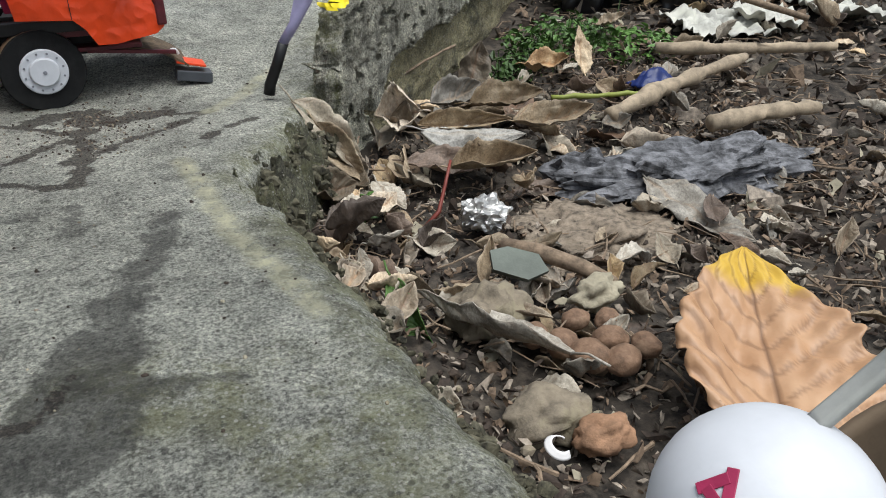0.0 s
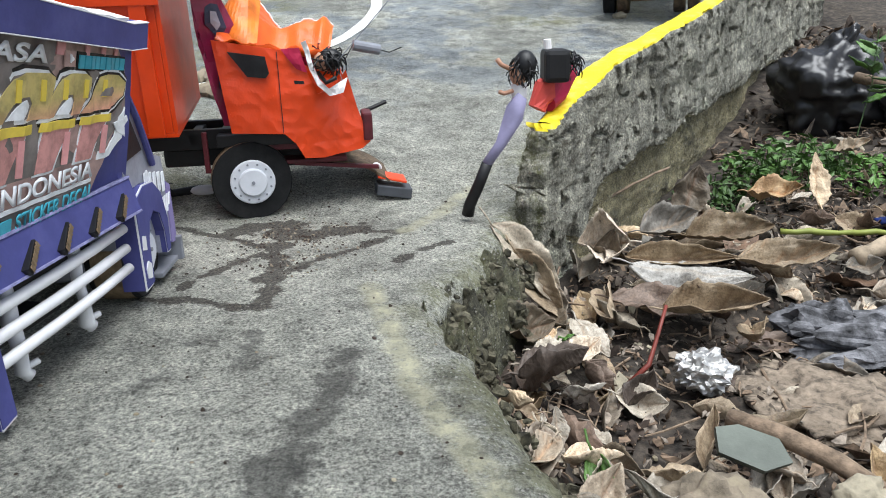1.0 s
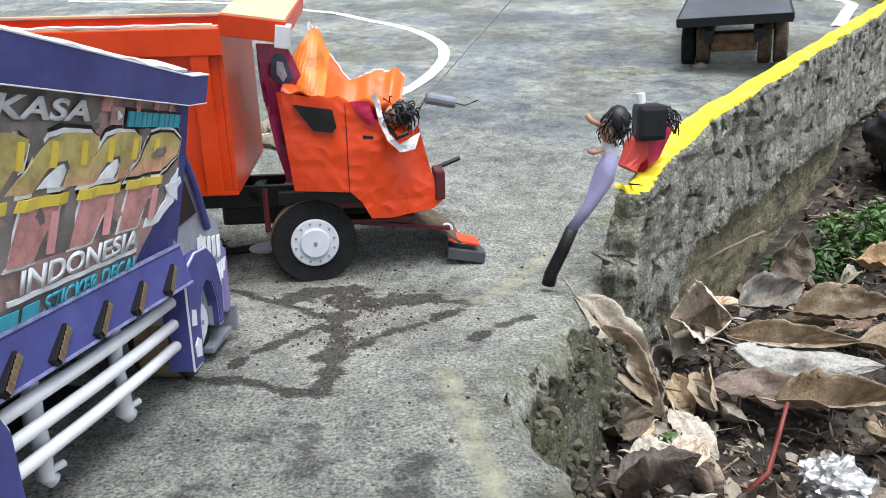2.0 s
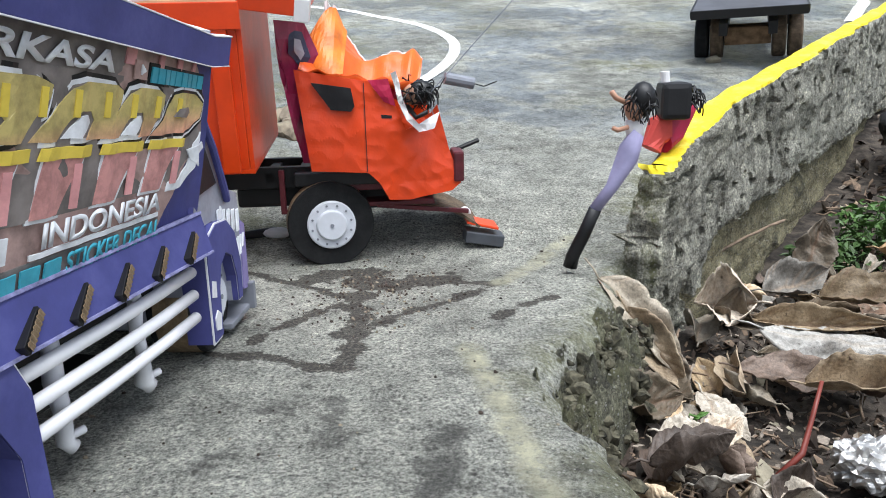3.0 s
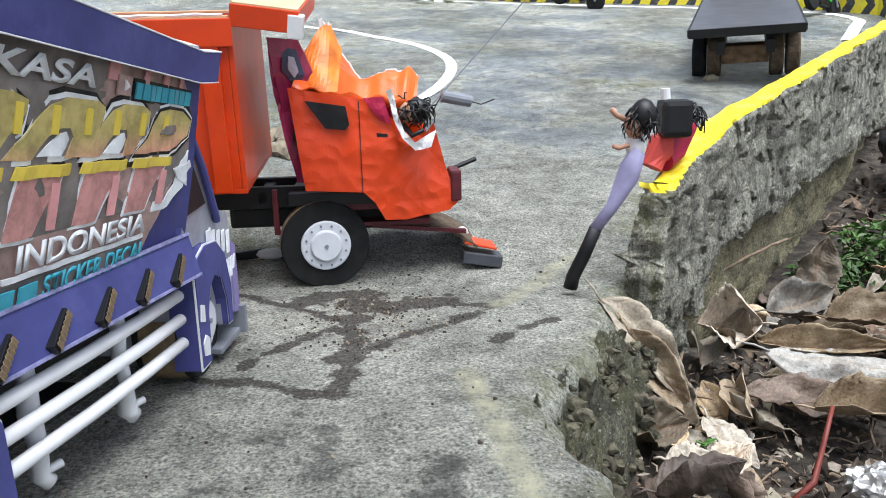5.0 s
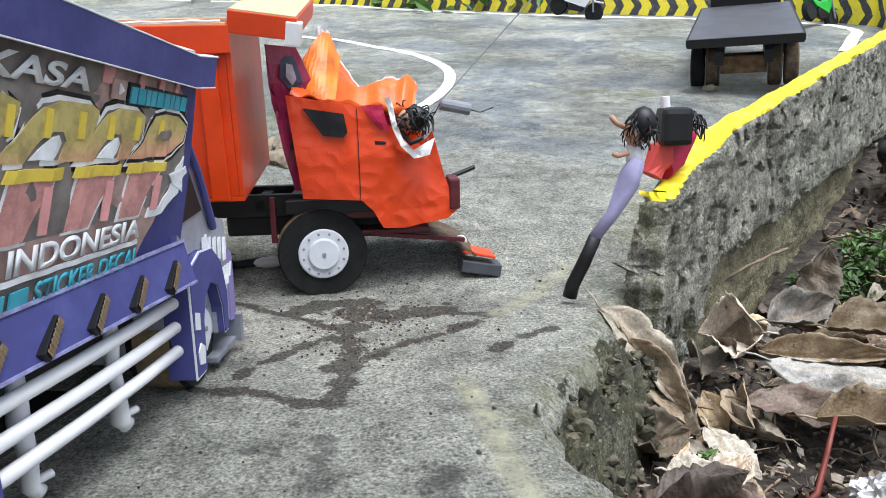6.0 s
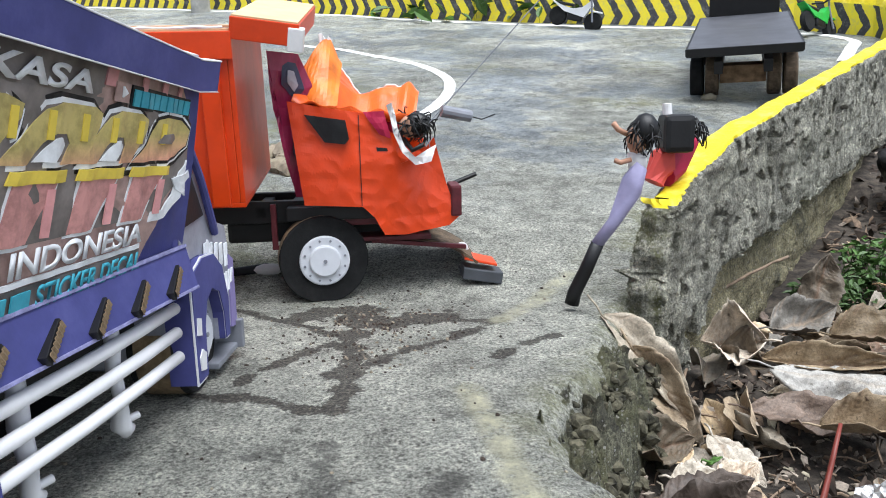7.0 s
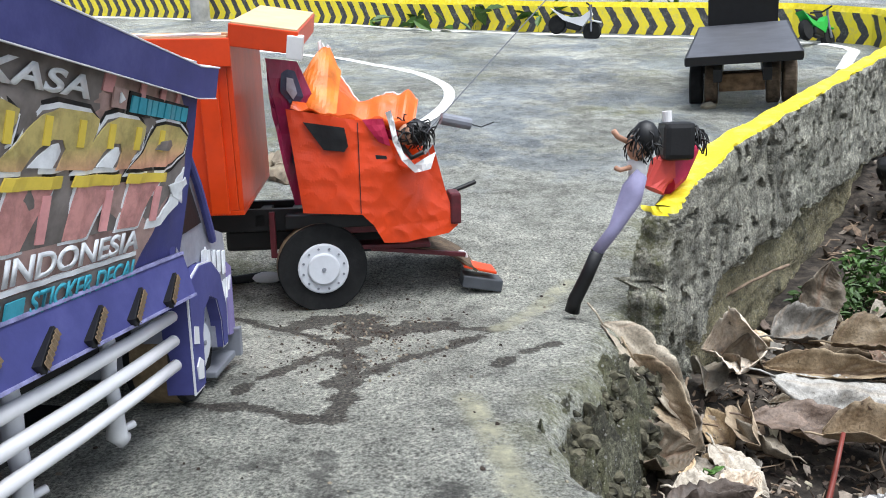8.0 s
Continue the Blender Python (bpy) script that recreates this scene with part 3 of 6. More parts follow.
    for p in me.polygons:
        p.use_smooth = True
        c = p.center
        s = (c - WALL_A).dot(WALL_DIR)
        drip = 0.0035 + 0.002 * noise.noise(Vector((s * 25, 0, 0))) + (0.005 * smooth01((0.05 - s) / 0.02) if s > 0 else 0)
        if c.z > wall_top(max(0.0, s)) - (drip if s > 0.012 else 0.01):
            p.material_index = 1
        elif s > 0.085 and c.z < wall_break(s) - 0.002:
            p.material_index = 2
    me.set_sharp_from_angle(angle=radians(48))
    return me


wall = tagged(new("wall_low", wall_mesh()), "rough crumbling cement wall with a yellow painted top", "wall", kind="structure")


def far_wall():
    path = [Vector((-3.1, 4.55, 0)), Vector((-0.63, 3.43, 0)), Vector((0.1, 2.95, 0)), Vector((0.55, 2.73, 0)), Vector((0.94, 2.58, 0)), Vector((1.22, 2.45, 0)), Vector((1.36, 2.25, 0)), Vector((1.36, 2.06, 0)), Vector((1.33, 1.96, 0))]
    fine = []
    for a, b in zip(path, path[1:]):
        fine += [a.lerp(b, k / 12) for k in range(12)]
    fine.append(path[-1])
    bm = bmesh.new()
    uv = bm.loops.layers.uv.new("UVMap")
    run, prev, rows = 0.0, None, []
    for i, p in enumerate(fine):
        d = (fine[min(i + 1, len(fine) - 1)] - fine[max(i - 1, 0)]).normalized()
        out = Vector((-d.y, d.x, 0))
        if out.y < 0 and out.x < 0:
            out = -out
        if prev is not None:
            run += (p - prev).length
        prev = p
        z0, h = road_z(p.x, p.y) - 0.03, 0.105 + 0.006 * noise.noise(Vector((run * 3, 0, 0)))
        zs = ((0, 0), (0, h + 0.012), (0.004, h + 0.03), (0.05, h + 0.03), (0.054, 0))
        rows.append((run, [bm.verts.new(p + out * o + Vector((0, 0, z0 + z))) for o, z in zs]))
    for (ra, a), (rb, b) in zip(rows, rows[1:]):
        for j in range(4):
            f = bm.faces.new((a[j], b[j], b[j + 1], a[j + 1]))
            f.material_index = 0 if j == 0 else 1
            for lp in f.loops:
                lp[uv].uv = (ra if lp.vert in a else rb, 1.0 if lp.vert in (a[j + 1], b[j + 1]) else 0.0)
    return bm


tagged(part("wall_far", far_wall(), (CHEVRON, YELLOW)), "curb wall painted with yellow and black chevrons", "wall", kind="structure")


def broken_edge():
    """The crumbled, mossy shelf below the slab's broken corner."""
    def f(u, v):
        y = 0.34 + 0.2 * u
        x = edge_x(y) - 0.012 + v * (0.022 + 0.04 * math.sin(3.14 * u))
        z = -0.008 - 0.012 * smooth01(v * 2) - 0.1 * smooth01((v - 0.78) / 0.22) - 0.03 * smooth01((0.2 - u) / 0.2) - 0.05 * smooth01((u - 0.9) / 0.1)
        q = Vector((x * 40, y * 40, 2))
        r = noise.noise(q * 2.4 + Vector((4, 1, 0)))
        return (x + 0.005 * noise.noise(q) + 0.003 * r, y, z + 0.02 * noise.noise(q) + 0.016 * r + 0.011 * noise.noise(q * 5) + 0.005 * noise.noise(q * 11) - 0.012 * max(0, noise.noise(q * 1.7 + Vector((9, 2, 0))) - 0.15) * 4)
    return sheet(f, 120, 60)


shelf = part("broken_slab_edge", broken_edge(), MOSSY, smooth=True)
for key in ("soil", "damp", "paint", "moss", "wet"):
    at = shelf.data.attributes.new(key, "FLOAT", "POINT")
    at.data.foreach_set("value", [0.6 if key == "moss" else 0.3 if key == "damp" else 0.0] * len(shelf.data.vertices))
tagged(shelf, "crumbled mossy concrete under the slab's edge", "rubble", kind="structure")


def line_strip(path, width):
    """A brushed road line, 1.5 mm over the slab, with an uneven edge."""
    bm = bmesh.new()
    fine = []
    pts = [Vector((*p, 0)) for p in path]
    for i in range(len(pts) - 1):
        p0, p1, p2, p3 = pts[max(0, i - 1)], pts[i], pts[i + 1], pts[min(len(pts) - 1, i + 2)]
        for k in range(24):
            t = k / 24
            fine.append(0.5 * ((2 * p1) + (p2 - p0) * t + (2 * p0 - 5 * p1 + 4 * p2 - p3) * t * t + (3 * p1 - p0 - 3 * p2 + p3) * t ** 3))
    rows = []
    for i, p in enumerate(fine):
        d = (fine[min(i + 1, len(fine) - 1)] - fine[max(i - 1, 0)]).normalized()
        n = Vector((-d.y, d.x, 0))
        row = []
        for j in range(5):
            w = width * (j / 4 - 0.5) * (1 + 0.18 * noise.noise(Vector((i * 0.4, j // 3, 1))))
            q = p + n * w
            row.append(bm.verts.new((q.x, q.y, road_top(q.x, q.y) + (0.003 if 0 < j < 4 else 0.001))))
        rows.append(row)
    for a, b in zip(rows, rows[1:]):
        for j in range(4):
            bm.faces.new((a[j], b[j], b[j + 1], a[j + 1]))
    return bm


LINE_PAINT = plain("white_road_paint", (0.66, 0.66, 0.63), 0.7, vary=0.12, scale=60, bumps=0.4, dirt=0.45, dirt_col=(0.3, 0.3, 0.28))
tagged(part("road_line", line_strip(CURVE, 0.024), LINE_PAINT, smooth=True), "curved white painted line on the road", "road line", kind="structure")
tagged(part("road_line", line_strip(FAR_LINE, 0.03), LINE_PAINT, smooth=True), "white painted line along the chevron wall", "road line", kind="structure")

# ---- wheels ----
def wheel(parent, at, r, w, turn=0.0, lean=0.0, tyre_mat=None, bolts=12):
    """tyre > rim > hub and bolts; the outer face looks along -y."""
    tyre = part("wheel", lathe(((w, r * 0.5), (w, r * 0.96), (w * 0.85, r), (w * 0.12, r), (0, r * 0.965), (0, r * 0.5)), 48), tyre_mat or (RUBBER), parent)
    tyre.matrix_local = pose(*at, lean, 0, turn)
    for p in tyre.data.polygons:
        p.use_smooth = False
    if tyre_mat is None:
        tyre.data.materials.append(CARD_EDGE)
        for p in tyre.data.polygons:
            c = p.center
            if math.hypot(c.x, c.z) > r * 0.985 and c.y > w * 0.3:
                p.material_index = 1
    rim = part("rim", lathe(((0.001, r * 0.56), (-0.0022, r * 0.56), (-0.003, r * 0.53), (-0.003, r * 0.36), (-0.0055, r * 0.345), (-0.0062, r * 0.32), (-0.0062, 0.0005)), 40), RIM, tyre, "white card rim with bolt holes")
    bm = bmesh.new()
    for i in range(bolts):
        a = 2 * math.pi * (i + 0.4) / bolts
        bmesh.ops.create_cone(bm, cap_ends=True, segments=8, radius1=r * 0.027, radius2=r * 0.027, depth=0.0012,
                              matrix=pose(r * 0.46 * math.cos(a), -0.0034, r * 0.46 * math.sin(a), 90, 0, 0))
    bmesh.ops.create_cone(bm, cap_ends=True, segments=10, radius1=r * 0.045, radius2=r * 0.045, depth=0.0012, matrix=pose(0, -0.0066, 0, 90, 0, 0))
    part("bolt_ring", bm, GREY, tyre)
    return tyre


# ---- the crashed orange dump truck ----
truck = empty("dump_truck", pose(0.012, 0.66, 0, 0, 0, 5), "orange card dump truck with a crushed cab on the road", "toy truck")
wheel(truck, (0.002, 0.012, 0.034), 0.0405, 0.024, turn=10)
wheel(truck, (-0.005, 0.125, 0.034), 0.0405, 0.024, turn=8)
wheel(truck, (-0.27, -0.01, 0.039), 0.0405, 0.05)
wheel(truck, (-0.27, 0.12, 0.039), 0.0405, 0.05)
OX, OZ = 0.012, 0.0
CAB = ((-0.022, 0.176), (0.0065, 0.1705), (0.039, 0.165), (0.059, 0.1616), (0.0665, 0.135), (0.074, 0.120), (0.0915, 0.126), (0.104, 0.142),
       (0.114, 0.1016), (0.125, 0.069), (0.1165, 0.062), (0.0765, 0.0556), (0.0575, 0.0567), (0.049, 0.073), (0.039, 0.083), (-0.012, 0.086), (-0.010, 0.1225), (-0.011, 0.146))


def folds(x, z, seed, n=7, wide=0.035):
    """Flat facets meeting in sharp creases, as in crushed paper."""
    rf = random.Random(seed)
    k = 0.0
    for i in range(n):
        a, size, ph = rf.uniform(0, 3.14), wide * rf.uniform(0.6, 1.7), rf.random()
        t = ((x * math.cos(a) + z * math.sin(a)) / size + ph) % 2.0
        k += size * abs(t - 1.0)
    return k / n


def cab_bend(x, z):
    crush = 0.12 + 0.88 * smooth01((x - 0.045) / 0.03) * smooth01((0.15 - z) / 0.03)
    return 0.016 * smooth01((x - 0.05) / 0.08) * (0.4 + z * 4) + crush * 0.62 * (folds(x, z, 3) - 0.018)


part("cab_side", slab(CAB, 0, 0.0012, 7, 0.0022, 1, 34, cab_bend, 0.0032), ORANGE, truck, "crumpled orange paper cab side")
far_side = [(x - 0.004, min(z, 0.15 + 0.2 * x) if x > 0.05 else z + 0.02) for x, z in CAB if not (0.06 < x < 0.1 and z > 0.1)]
part("cab_side", slab(far_side, 0.135, 0.1365, 3, 0.008, 5, 34), ORANGE, truck, "crumpled orange paper cab side")
part("cab_window", slab(((-0.008, 0.1645), (0.027, 0.159), (0.0295, 0.143), (0.026, 0.1385), (0.0085, 0.1405), (0.002, 0.153)), -0.0030, -0.0010, 6, 0.0022, 1, 34, cab_bend, 0.004), BLACK, truck, "black paper side window")
part("door_handle", slab(((0.0525, 0.135), (0.062, 0.134), (0.0625, 0.1315), (0.053, 0.1315)), -0.0015, -0.0006, 0), BLACK, truck).matrix_local = pose(0, 0.002, 0)
part("door_seam", slab(((0.0379, 0.163), (0.0386, 0.163), (0.0386, 0.084), (0.0379, 0.084)), -0.0010, -0.0002, 6, 0.0022, 1, 34, cab_bend, 0.004), BLACK, truck)


def rim_height(u):
    """Height of the torn far rim of the cab along its length."""
    return 0.212 - 0.034 * smooth01((u - 0.2) / 0.3) + 0.01 * smooth01((u - 0.45) / 0.3) - 0.008 * smooth01((u - 0.9) / 0.1)


def lining(u, v):
    x = -0.02 + 0.105 * u + 0.012 * v
    y = 0.004 + 0.118 * smooth01(v * 0.8) / smooth01(0.8)
    near = 0.176 - 0.014 * u
    z = near + (rim_height(u) - near) * smooth01(v) - 0.03 * math.sin(min(1.0, v * 1.25) * 3.14) * smooth01(u * 2.5) * (1 - 0.5 * u)
    k = folds(x, y + 0.7 * z, 12, 6, 0.03) - 0.015
    return (x + 0.25 * k, y + 0.5 * k, z + 1.0 * k * math.sin(v * 3.14) + 0.004 * noise.noise(Vector((u * 9, v * 2, 4))))


part("cab_lining", sheet(lining, 44, 36, 0.0009), ORANGE_IN, truck, "torn crumpled orange paper of the cab roof")
part("torn_rim", tube([Vector(lining(i / 40, 1.0)) + Vector((0, -0.001, 0.0006 + 0.0008 * math.sin(i * 2.3))) for i in range(41)], 0.0011, 6, wob=0.5), WHITE, truck, "white torn paper edge")


def peak(u, v):
    x = -0.024 + 0.044 * u + 0.004 * v
    z = 0.172 + 0.058 * (0.45 + 0.55 * smooth01(u / 0.7)) * v * (1 - 0.35 * smooth01((u - 0.75) / 0.25))
    k = folds(x, z, 21, 4, 0.03) - 0.015
    return (x, 0.018 + 0.05 * v * (0.4 + 0.6 * u) + k, z + 0.2 * k)


part("roof_flap", sheet(peak, 14, 14, 0.0009), ORANGE_PALE, truck, "torn faded orange paper flap")
part("torn_tip", sheet(lambda u, v: (0.004 + 0.011 * u, 0.07 + 0.004 * math.sin(u * 7), 0.224 + 0.012 * v * (1 - u * 0.5) + 0.003 * math.sin(u * 9)), 5, 4, 0.0008), WHITE, truck, "white torn paper edge")
REAR_SHIFT = 0.01
REAR = ((-0.046, 0.218), (-0.022, 0.216), (-0.008, 0.180), (-0.010, 0.135), (-0.012, 0.09), (-0.03, 0.092), (-0.034, 0.13), (-0.044, 0.17))
part("cab_back", slab(REAR, 0.012, 0.0145, 3, 0.008, 3, 40, lambda x, z: 0.9 * (x + 0.03)), PURPLE, truck, "crimson printed paper back of the cab").matrix_local = pose(REAR_SHIFT, 0, 0)
for k, out in enumerate((((-0.034, 0.21), (-0.024, 0.208), (-0.018, 0.186), (-0.026, 0.176), (-0.036, 0.19)), ((-0.03, 0.158), (-0.02, 0.15), (-0.014, 0.128), (-0.022, 0.116), (-0.03, 0.13), (-0.024, 0.14)))):
    part("print", slab(out, 0.0108, 0.0118, 3, 0.008, 3, 40, lambda x, z: 0.9 * (x + 0.03)), NAVY, truck).matrix_local = pose(REAR_SHIFT, 0, 0)
    inner = [(-0.027 + (x + 0.027) * 0.45, (0.193 if k == 0 else 0.137) + (z - (0.193 if k == 0 else 0.137)) * 0.55) for x, z in out]
    if k == 0:
        part("print", slab(inner, 0.0098, 0.0106, 3, 0.008, 3, 40, lambda x, z: 0.9 * (x + 0.03)), SILVER, truck).matrix_local = pose(REAR_SHIFT, 0, 0)
part("chassis_beam", boxes(((-0.4, 0.035, 0.066), (0.07, 0.045, 0.086)), ((-0.4, 0.1, 0.066), (0.07, 0.11, 0.086)), ((-0.06, 0.035, 0.07), (-0.05, 0.11, 0.082))), BLACK, truck, "black painted chassis beam")
part("front_frame", boxes(((0.0, 0.02, 0.064), (0.075, 0.03, 0.072)), ((-0.045, 0.022, 0.045), (-0.04, 0.028, 0.085)), ((-0.045, 0.022, 0.043), (-0.015, 0.028, 0.047)),
     ((0.03, 0.022, 0.048), (0.1, 0.13, 0.052))), MAROON, truck, "maroon front frame")
part("underbody", boxes(((-0.03, 0.016, 0.07), (0.07, 0.128, 0.082)), ((0.06, 0.03, 0.06), (0.11, 0.12, 0.07)), bevel=0.001), BLACK, truck, "dark underside of the cab")
part("gearbox", boxes(((0.01, 0.05, 0.04), (0.06, 0.1, 0.07)), ((-0.09, 0.05, 0.045), (0.01, 0.1, 0.066)), bevel=0.004), BLACK, truck)
part("axle", tube(((0, 0.012, 0.039), (0, 0.13, 0.039)), 0.005), MAROON, truck)


def skirt(u, v):
    x = 0.04 + 0.105 * u
    return (x, 0.03 + 0.09 * v, 0.05 - 0.004 * u - 0.024 * u ** 4 + 0.002 * noise.noise(Vector((x * 50, v * 5, 0))))


part("bumper", sheet(skirt, 14, 5, 0.0025), WOOD_DARK, truck, "bent front bumper strip")
part("bumper_strut", boxes(((0.04, 0.02, 0.052), (0.128, 0.026, 0.056)), bevel=0.0006), MAROON, truck).matrix_local = pose(0, 0.006, -0.002, 0, 6, 0)
part("bumper_tip", boxes(((0.118, -0.012, 0.034), (0.15, 0.022, 0.0365)), bevel=0.0008), ORANGE, truck, "orange bumper tip").matrix_local = pose(0.010, 0.042, 0.0265, 0, 14, 0) @ pose(0, 0, -0.006)
part("bumper_pad", boxes(((0.128, -0.014, -0.005), (0.166, 0.014, 0.006)), bevel=0.001), plain("charcoal_card", (0.06, 0.065, 0.075), 0.5), truck, "dark grey bumper end").matrix_local = pose(0.004, 0.042, 0.034, 0, 10, 0)
part("tape_loop", tube([(0.132 + 0.005 * math.cos(a * 0.4), 0.055, 0.03 + 0.006 * math.sin(a * 0.4)) for a in range(9)], 0.0016, 8), WORN_WHITE, truck, "white plastic loop")
part("tape_loop", tube([(0.078, 0.02, 0.058), (0.075, 0.019, 0.066), (0.07, 0.018, 0.062)], 0.002, 8), WORN_WHITE, truck)
part("headlamp_bracket", boxes(((0.118, 0.012, 0.07), (0.128, 0.05, 0.098)), bevel=0.002), MAROON, truck).matrix_local = pose(0, 0, 0, 0, 0, 0)
part("stalk", tube(((0.118, 0.045, 0.094), (0.146, 0.05, 0.104)), 0.0022, 8), BLACK, truck)
part("mirror", tube(((0.114, 0.045, 0.164), (0.142, 0.05, 0.158)), 0.0056, 12), GREY, truck, "grey taped mirror")
part("mirror_wire", tube(((0.105, 0.04, 0.15), (0.114, 0.045, 0.164), (0.142, 0.05, 0.158), (0.152, 0.05, 0.155), (0.166, 0.06, 0.159)), 0.0006, 6), BLACK, truck)

# torn paper round the windscreen hole
part("torn_paper", slab(((0.062, 0.171), (0.0655, 0.160), (0.068, 0.146), (0.075, 0.13), (0.086, 0.119), (0.1, 0.122), (0.105, 0.136), (0.098, 0.133), (0.086, 0.126), (0.077, 0.136), (0.0715, 0.152), (0.07, 0.163), (0.067, 0.173)), -0.004, -0.0033, 3, 0.007, 8, 60), WHITE, truck, "white torn paper rim")
part("torn_print", slab(((0.042, 0.1655), (0.06, 0.166), (0.0625, 0.156), (0.066, 0.142), (0.056, 0.146), (0.05, 0.154)), -0.0015, -0.0008, 3, 0.004, 8, 60), CRIMSON, truck)

# dump body
dump = part("dump_body", boxes(((-0.47, 0.0, 0.0), (-0.005, 0.16, 0.004)), bevel=0.0006), ORANGE, truck, "orange dump body with ribs")
dump.matrix_local = pose(-0.05, -0.04, 0.092, 6, 0, 0)
for lo, hi in (((-0.47, 0.0, 0.0041), (-0.0092, 0.004, 0.138)), ((-0.47, 0.156, 0.0041), (-0.0092, 0.16, 0.138)), ((-0.009, 0.0, 0.0041), (-0.005, 0.16, 0.138)), ((-0.474, 0, 0.0041), (-0.4702, 0.16, 0.138))):
    part("panel", boxes((lo, hi), bevel=0.0006), ORANGE, dump, "orange card panel")
for i in range(7):
    part("rib", boxes(((-0.03 - 0.055 * i, -0.005, 0.002), (-0.016 - 0.055 * i, 0.001, 0.13)), bevel=0.0006), ORANGE, dump)
part("top_rail", boxes(((-0.47, -0.006, 0.118), (-0.004, 0.001, 0.139)), bevel=0.0008), ORANGE, dump)
part("card_edge", boxes(((-0.47, -0.004, 0.1385), (-0.006, 0.004, 0.141)), ((-0.47, 0.154, 0.1385), (-0.006, 0.162, 0.141)), bevel=0.0006), CREAM, dump, "bare card top edge")
part("frayed_edge", tube([(-0.44 + 0.01 * i, -0.003 + 0.003 * noise.noise(Vector((i * 1.7, 0, 0))), 0.1415 + 0.0022 * noise.noise(Vector((i * 2.3, 4, 0)))) for i in range(44)], 0.0013, 6), WHITE, dump)
visor = part("visor", boxes(((0, 0, 0), (0.052, 0.165, 0.017)), bevel=0.0008), ORANGE, dump, "orange card visor over the cab")
visor.matrix_local = pose(-0.006, -0.004, 0.133, 5, 8, 0)
part("visor_top", boxes(((0.001, 0.001, 0.0165), (0.051, 0.164, 0.0185)), bevel=0.0005), CREAM, visor, "bare orange-tinted card top")
part("paper_corner", boxes(((0.044, -0.0015, -0.004), (0.056, 0.012, 0.014)), bevel=0.001), WHITE, visor, "peeling white paper corner")

# ---- doll slumped in the windscreen, and its string ----
def hair_mesh(bm, c, r, n, seed, drop=0.0, thick=0.0011, mat=0):
    rnd = random.Random(seed)
    before = len(bm.faces)
    for _ in range(n):
        d = Vector((rnd.uniform(-1, 1), rnd.uniform(-1, 1), rnd.uniform(-0.35, 1))).normalized()
        t = Vector((rnd.uniform(-1, 1), rnd.uniform(-1, 1), rnd.uniform(-1, 1) - drop)).normalized()
        p = Vector(c) + d * r * 0.8
        pts = [p, p + (d * 0.5 + t * 0.5) * r * 0.55, p + (d * 0.3 + t) * r * 0.8 - Vector((0, 0, drop * r * 0.5)), p + t * r * 1.1 - Vector((0, 0, drop * r))]
        tube(pts, thick, 5, bm, taper=0.6)
    bm.faces.ensure_lookup_table()
    for f in bm.faces[before:]:
        f.material_index = mat
    return bm


def ball(bm, c, r, mat, squash=(1, 1, 1)):
    before = len(bm.faces)
    bmesh.ops.create_icosphere(bm, subdivisions=2, radius=1.0, matrix=Matrix.Translation(c) @ Matrix.Diagonal((r * squash[0], r * squash[1], r * squash[2], 1)))
    bm.faces.ensure_lookup_table()
    for f in bm.faces[before:]:
        f.material_index = mat


def limb(bm, pts, r, mat, taper=None, sides=12):
    before = len(bm.faces)
    tube(pts, r, sides, bm, taper)
    bm.faces.ensure_lookup_table()
    for f in bm.faces[before:]:
        f.material_index = mat


bm = bmesh.new()
ball(bm, (0.094, 0.675, 0.152), 0.0105, 0)
hair_mesh(bm, (0.098, 0.672, 0.152), 0.0125, 70, 4, 0.3, 0.0009, 1)
ball(bm, (0.1, 0.674, 0.153), 0.0115, 1, (1.1, 0.9, 1.0))
limb(bm, ((0.084, 0.678, 0.152), (0.074, 0.688, 0.156), (0.06, 0.7, 0.152)), 0.0075, 2)
limb(bm, ((0.088, 0.668, 0.142), (0.096, 0.662, 0.132), (0.106, 0.66, 0.137)), 0.0022, 1)
tagged(part("doll", bm, (SKIN, HAIR, CRIMSON), smooth=True), "small doll with black thread hair slumped in the cab window", "doll")
string = part("string", tube([(0.106, 0.668, 0.150), (0.15, 0.68, 0.196), (0.2, 0.69, 0.248), (0.27, 0.7, 0.32), (0.6, 0.75, 0.66)], 0.0005, 6), GREY)
tagged(string, "thin dark thread pulled tight from the doll", "string")
tagged(part("string_end", tube([(0.106, 0.668, 0.150), (0.110, 0.667, 0.138), (0.112, 0.667, 0.13)], 0.0004, 5), GREY), "loose thread end hanging from the doll", "string")

# litter under the crashed truck
bm = bmesh.new()
limb(bm, ((-0.02, 0.74, 0.006), (-0.06, 0.75, 0.01), (-0.1, 0.74, 0.007)), 0.006, 0, 0.8)
ball(bm, (-0.055, 0.745, 0.01), 0.01, 1, (1.6, 0.9, 0.6))
hair_mesh(bm, (-0.1, 0.742, 0.008), 0.012, 24, 9, 0.1, 0.001, 0)
tagged(part("debris", bm, (BLACK, WHITE)), "black and white scraps lying under the truck", "debris")

# ---- the blue truck beside it ----
blue = empty("blue_truck", pose(-0.029, 0.406, 0, 0, 0, 80.5), "violet-blue card dump truck with printed stickers", "toy truck")
# local: x forward, y to its left, z up; its right side is y = 0
FLARE = 12.0


def on_side(ob):
    """Stands a part on the flared box side, whose foot is at z 0.094."""
    ob.matrix_local = pose(0, 0, 0.094, FLARE, 0, 0)
    return ob


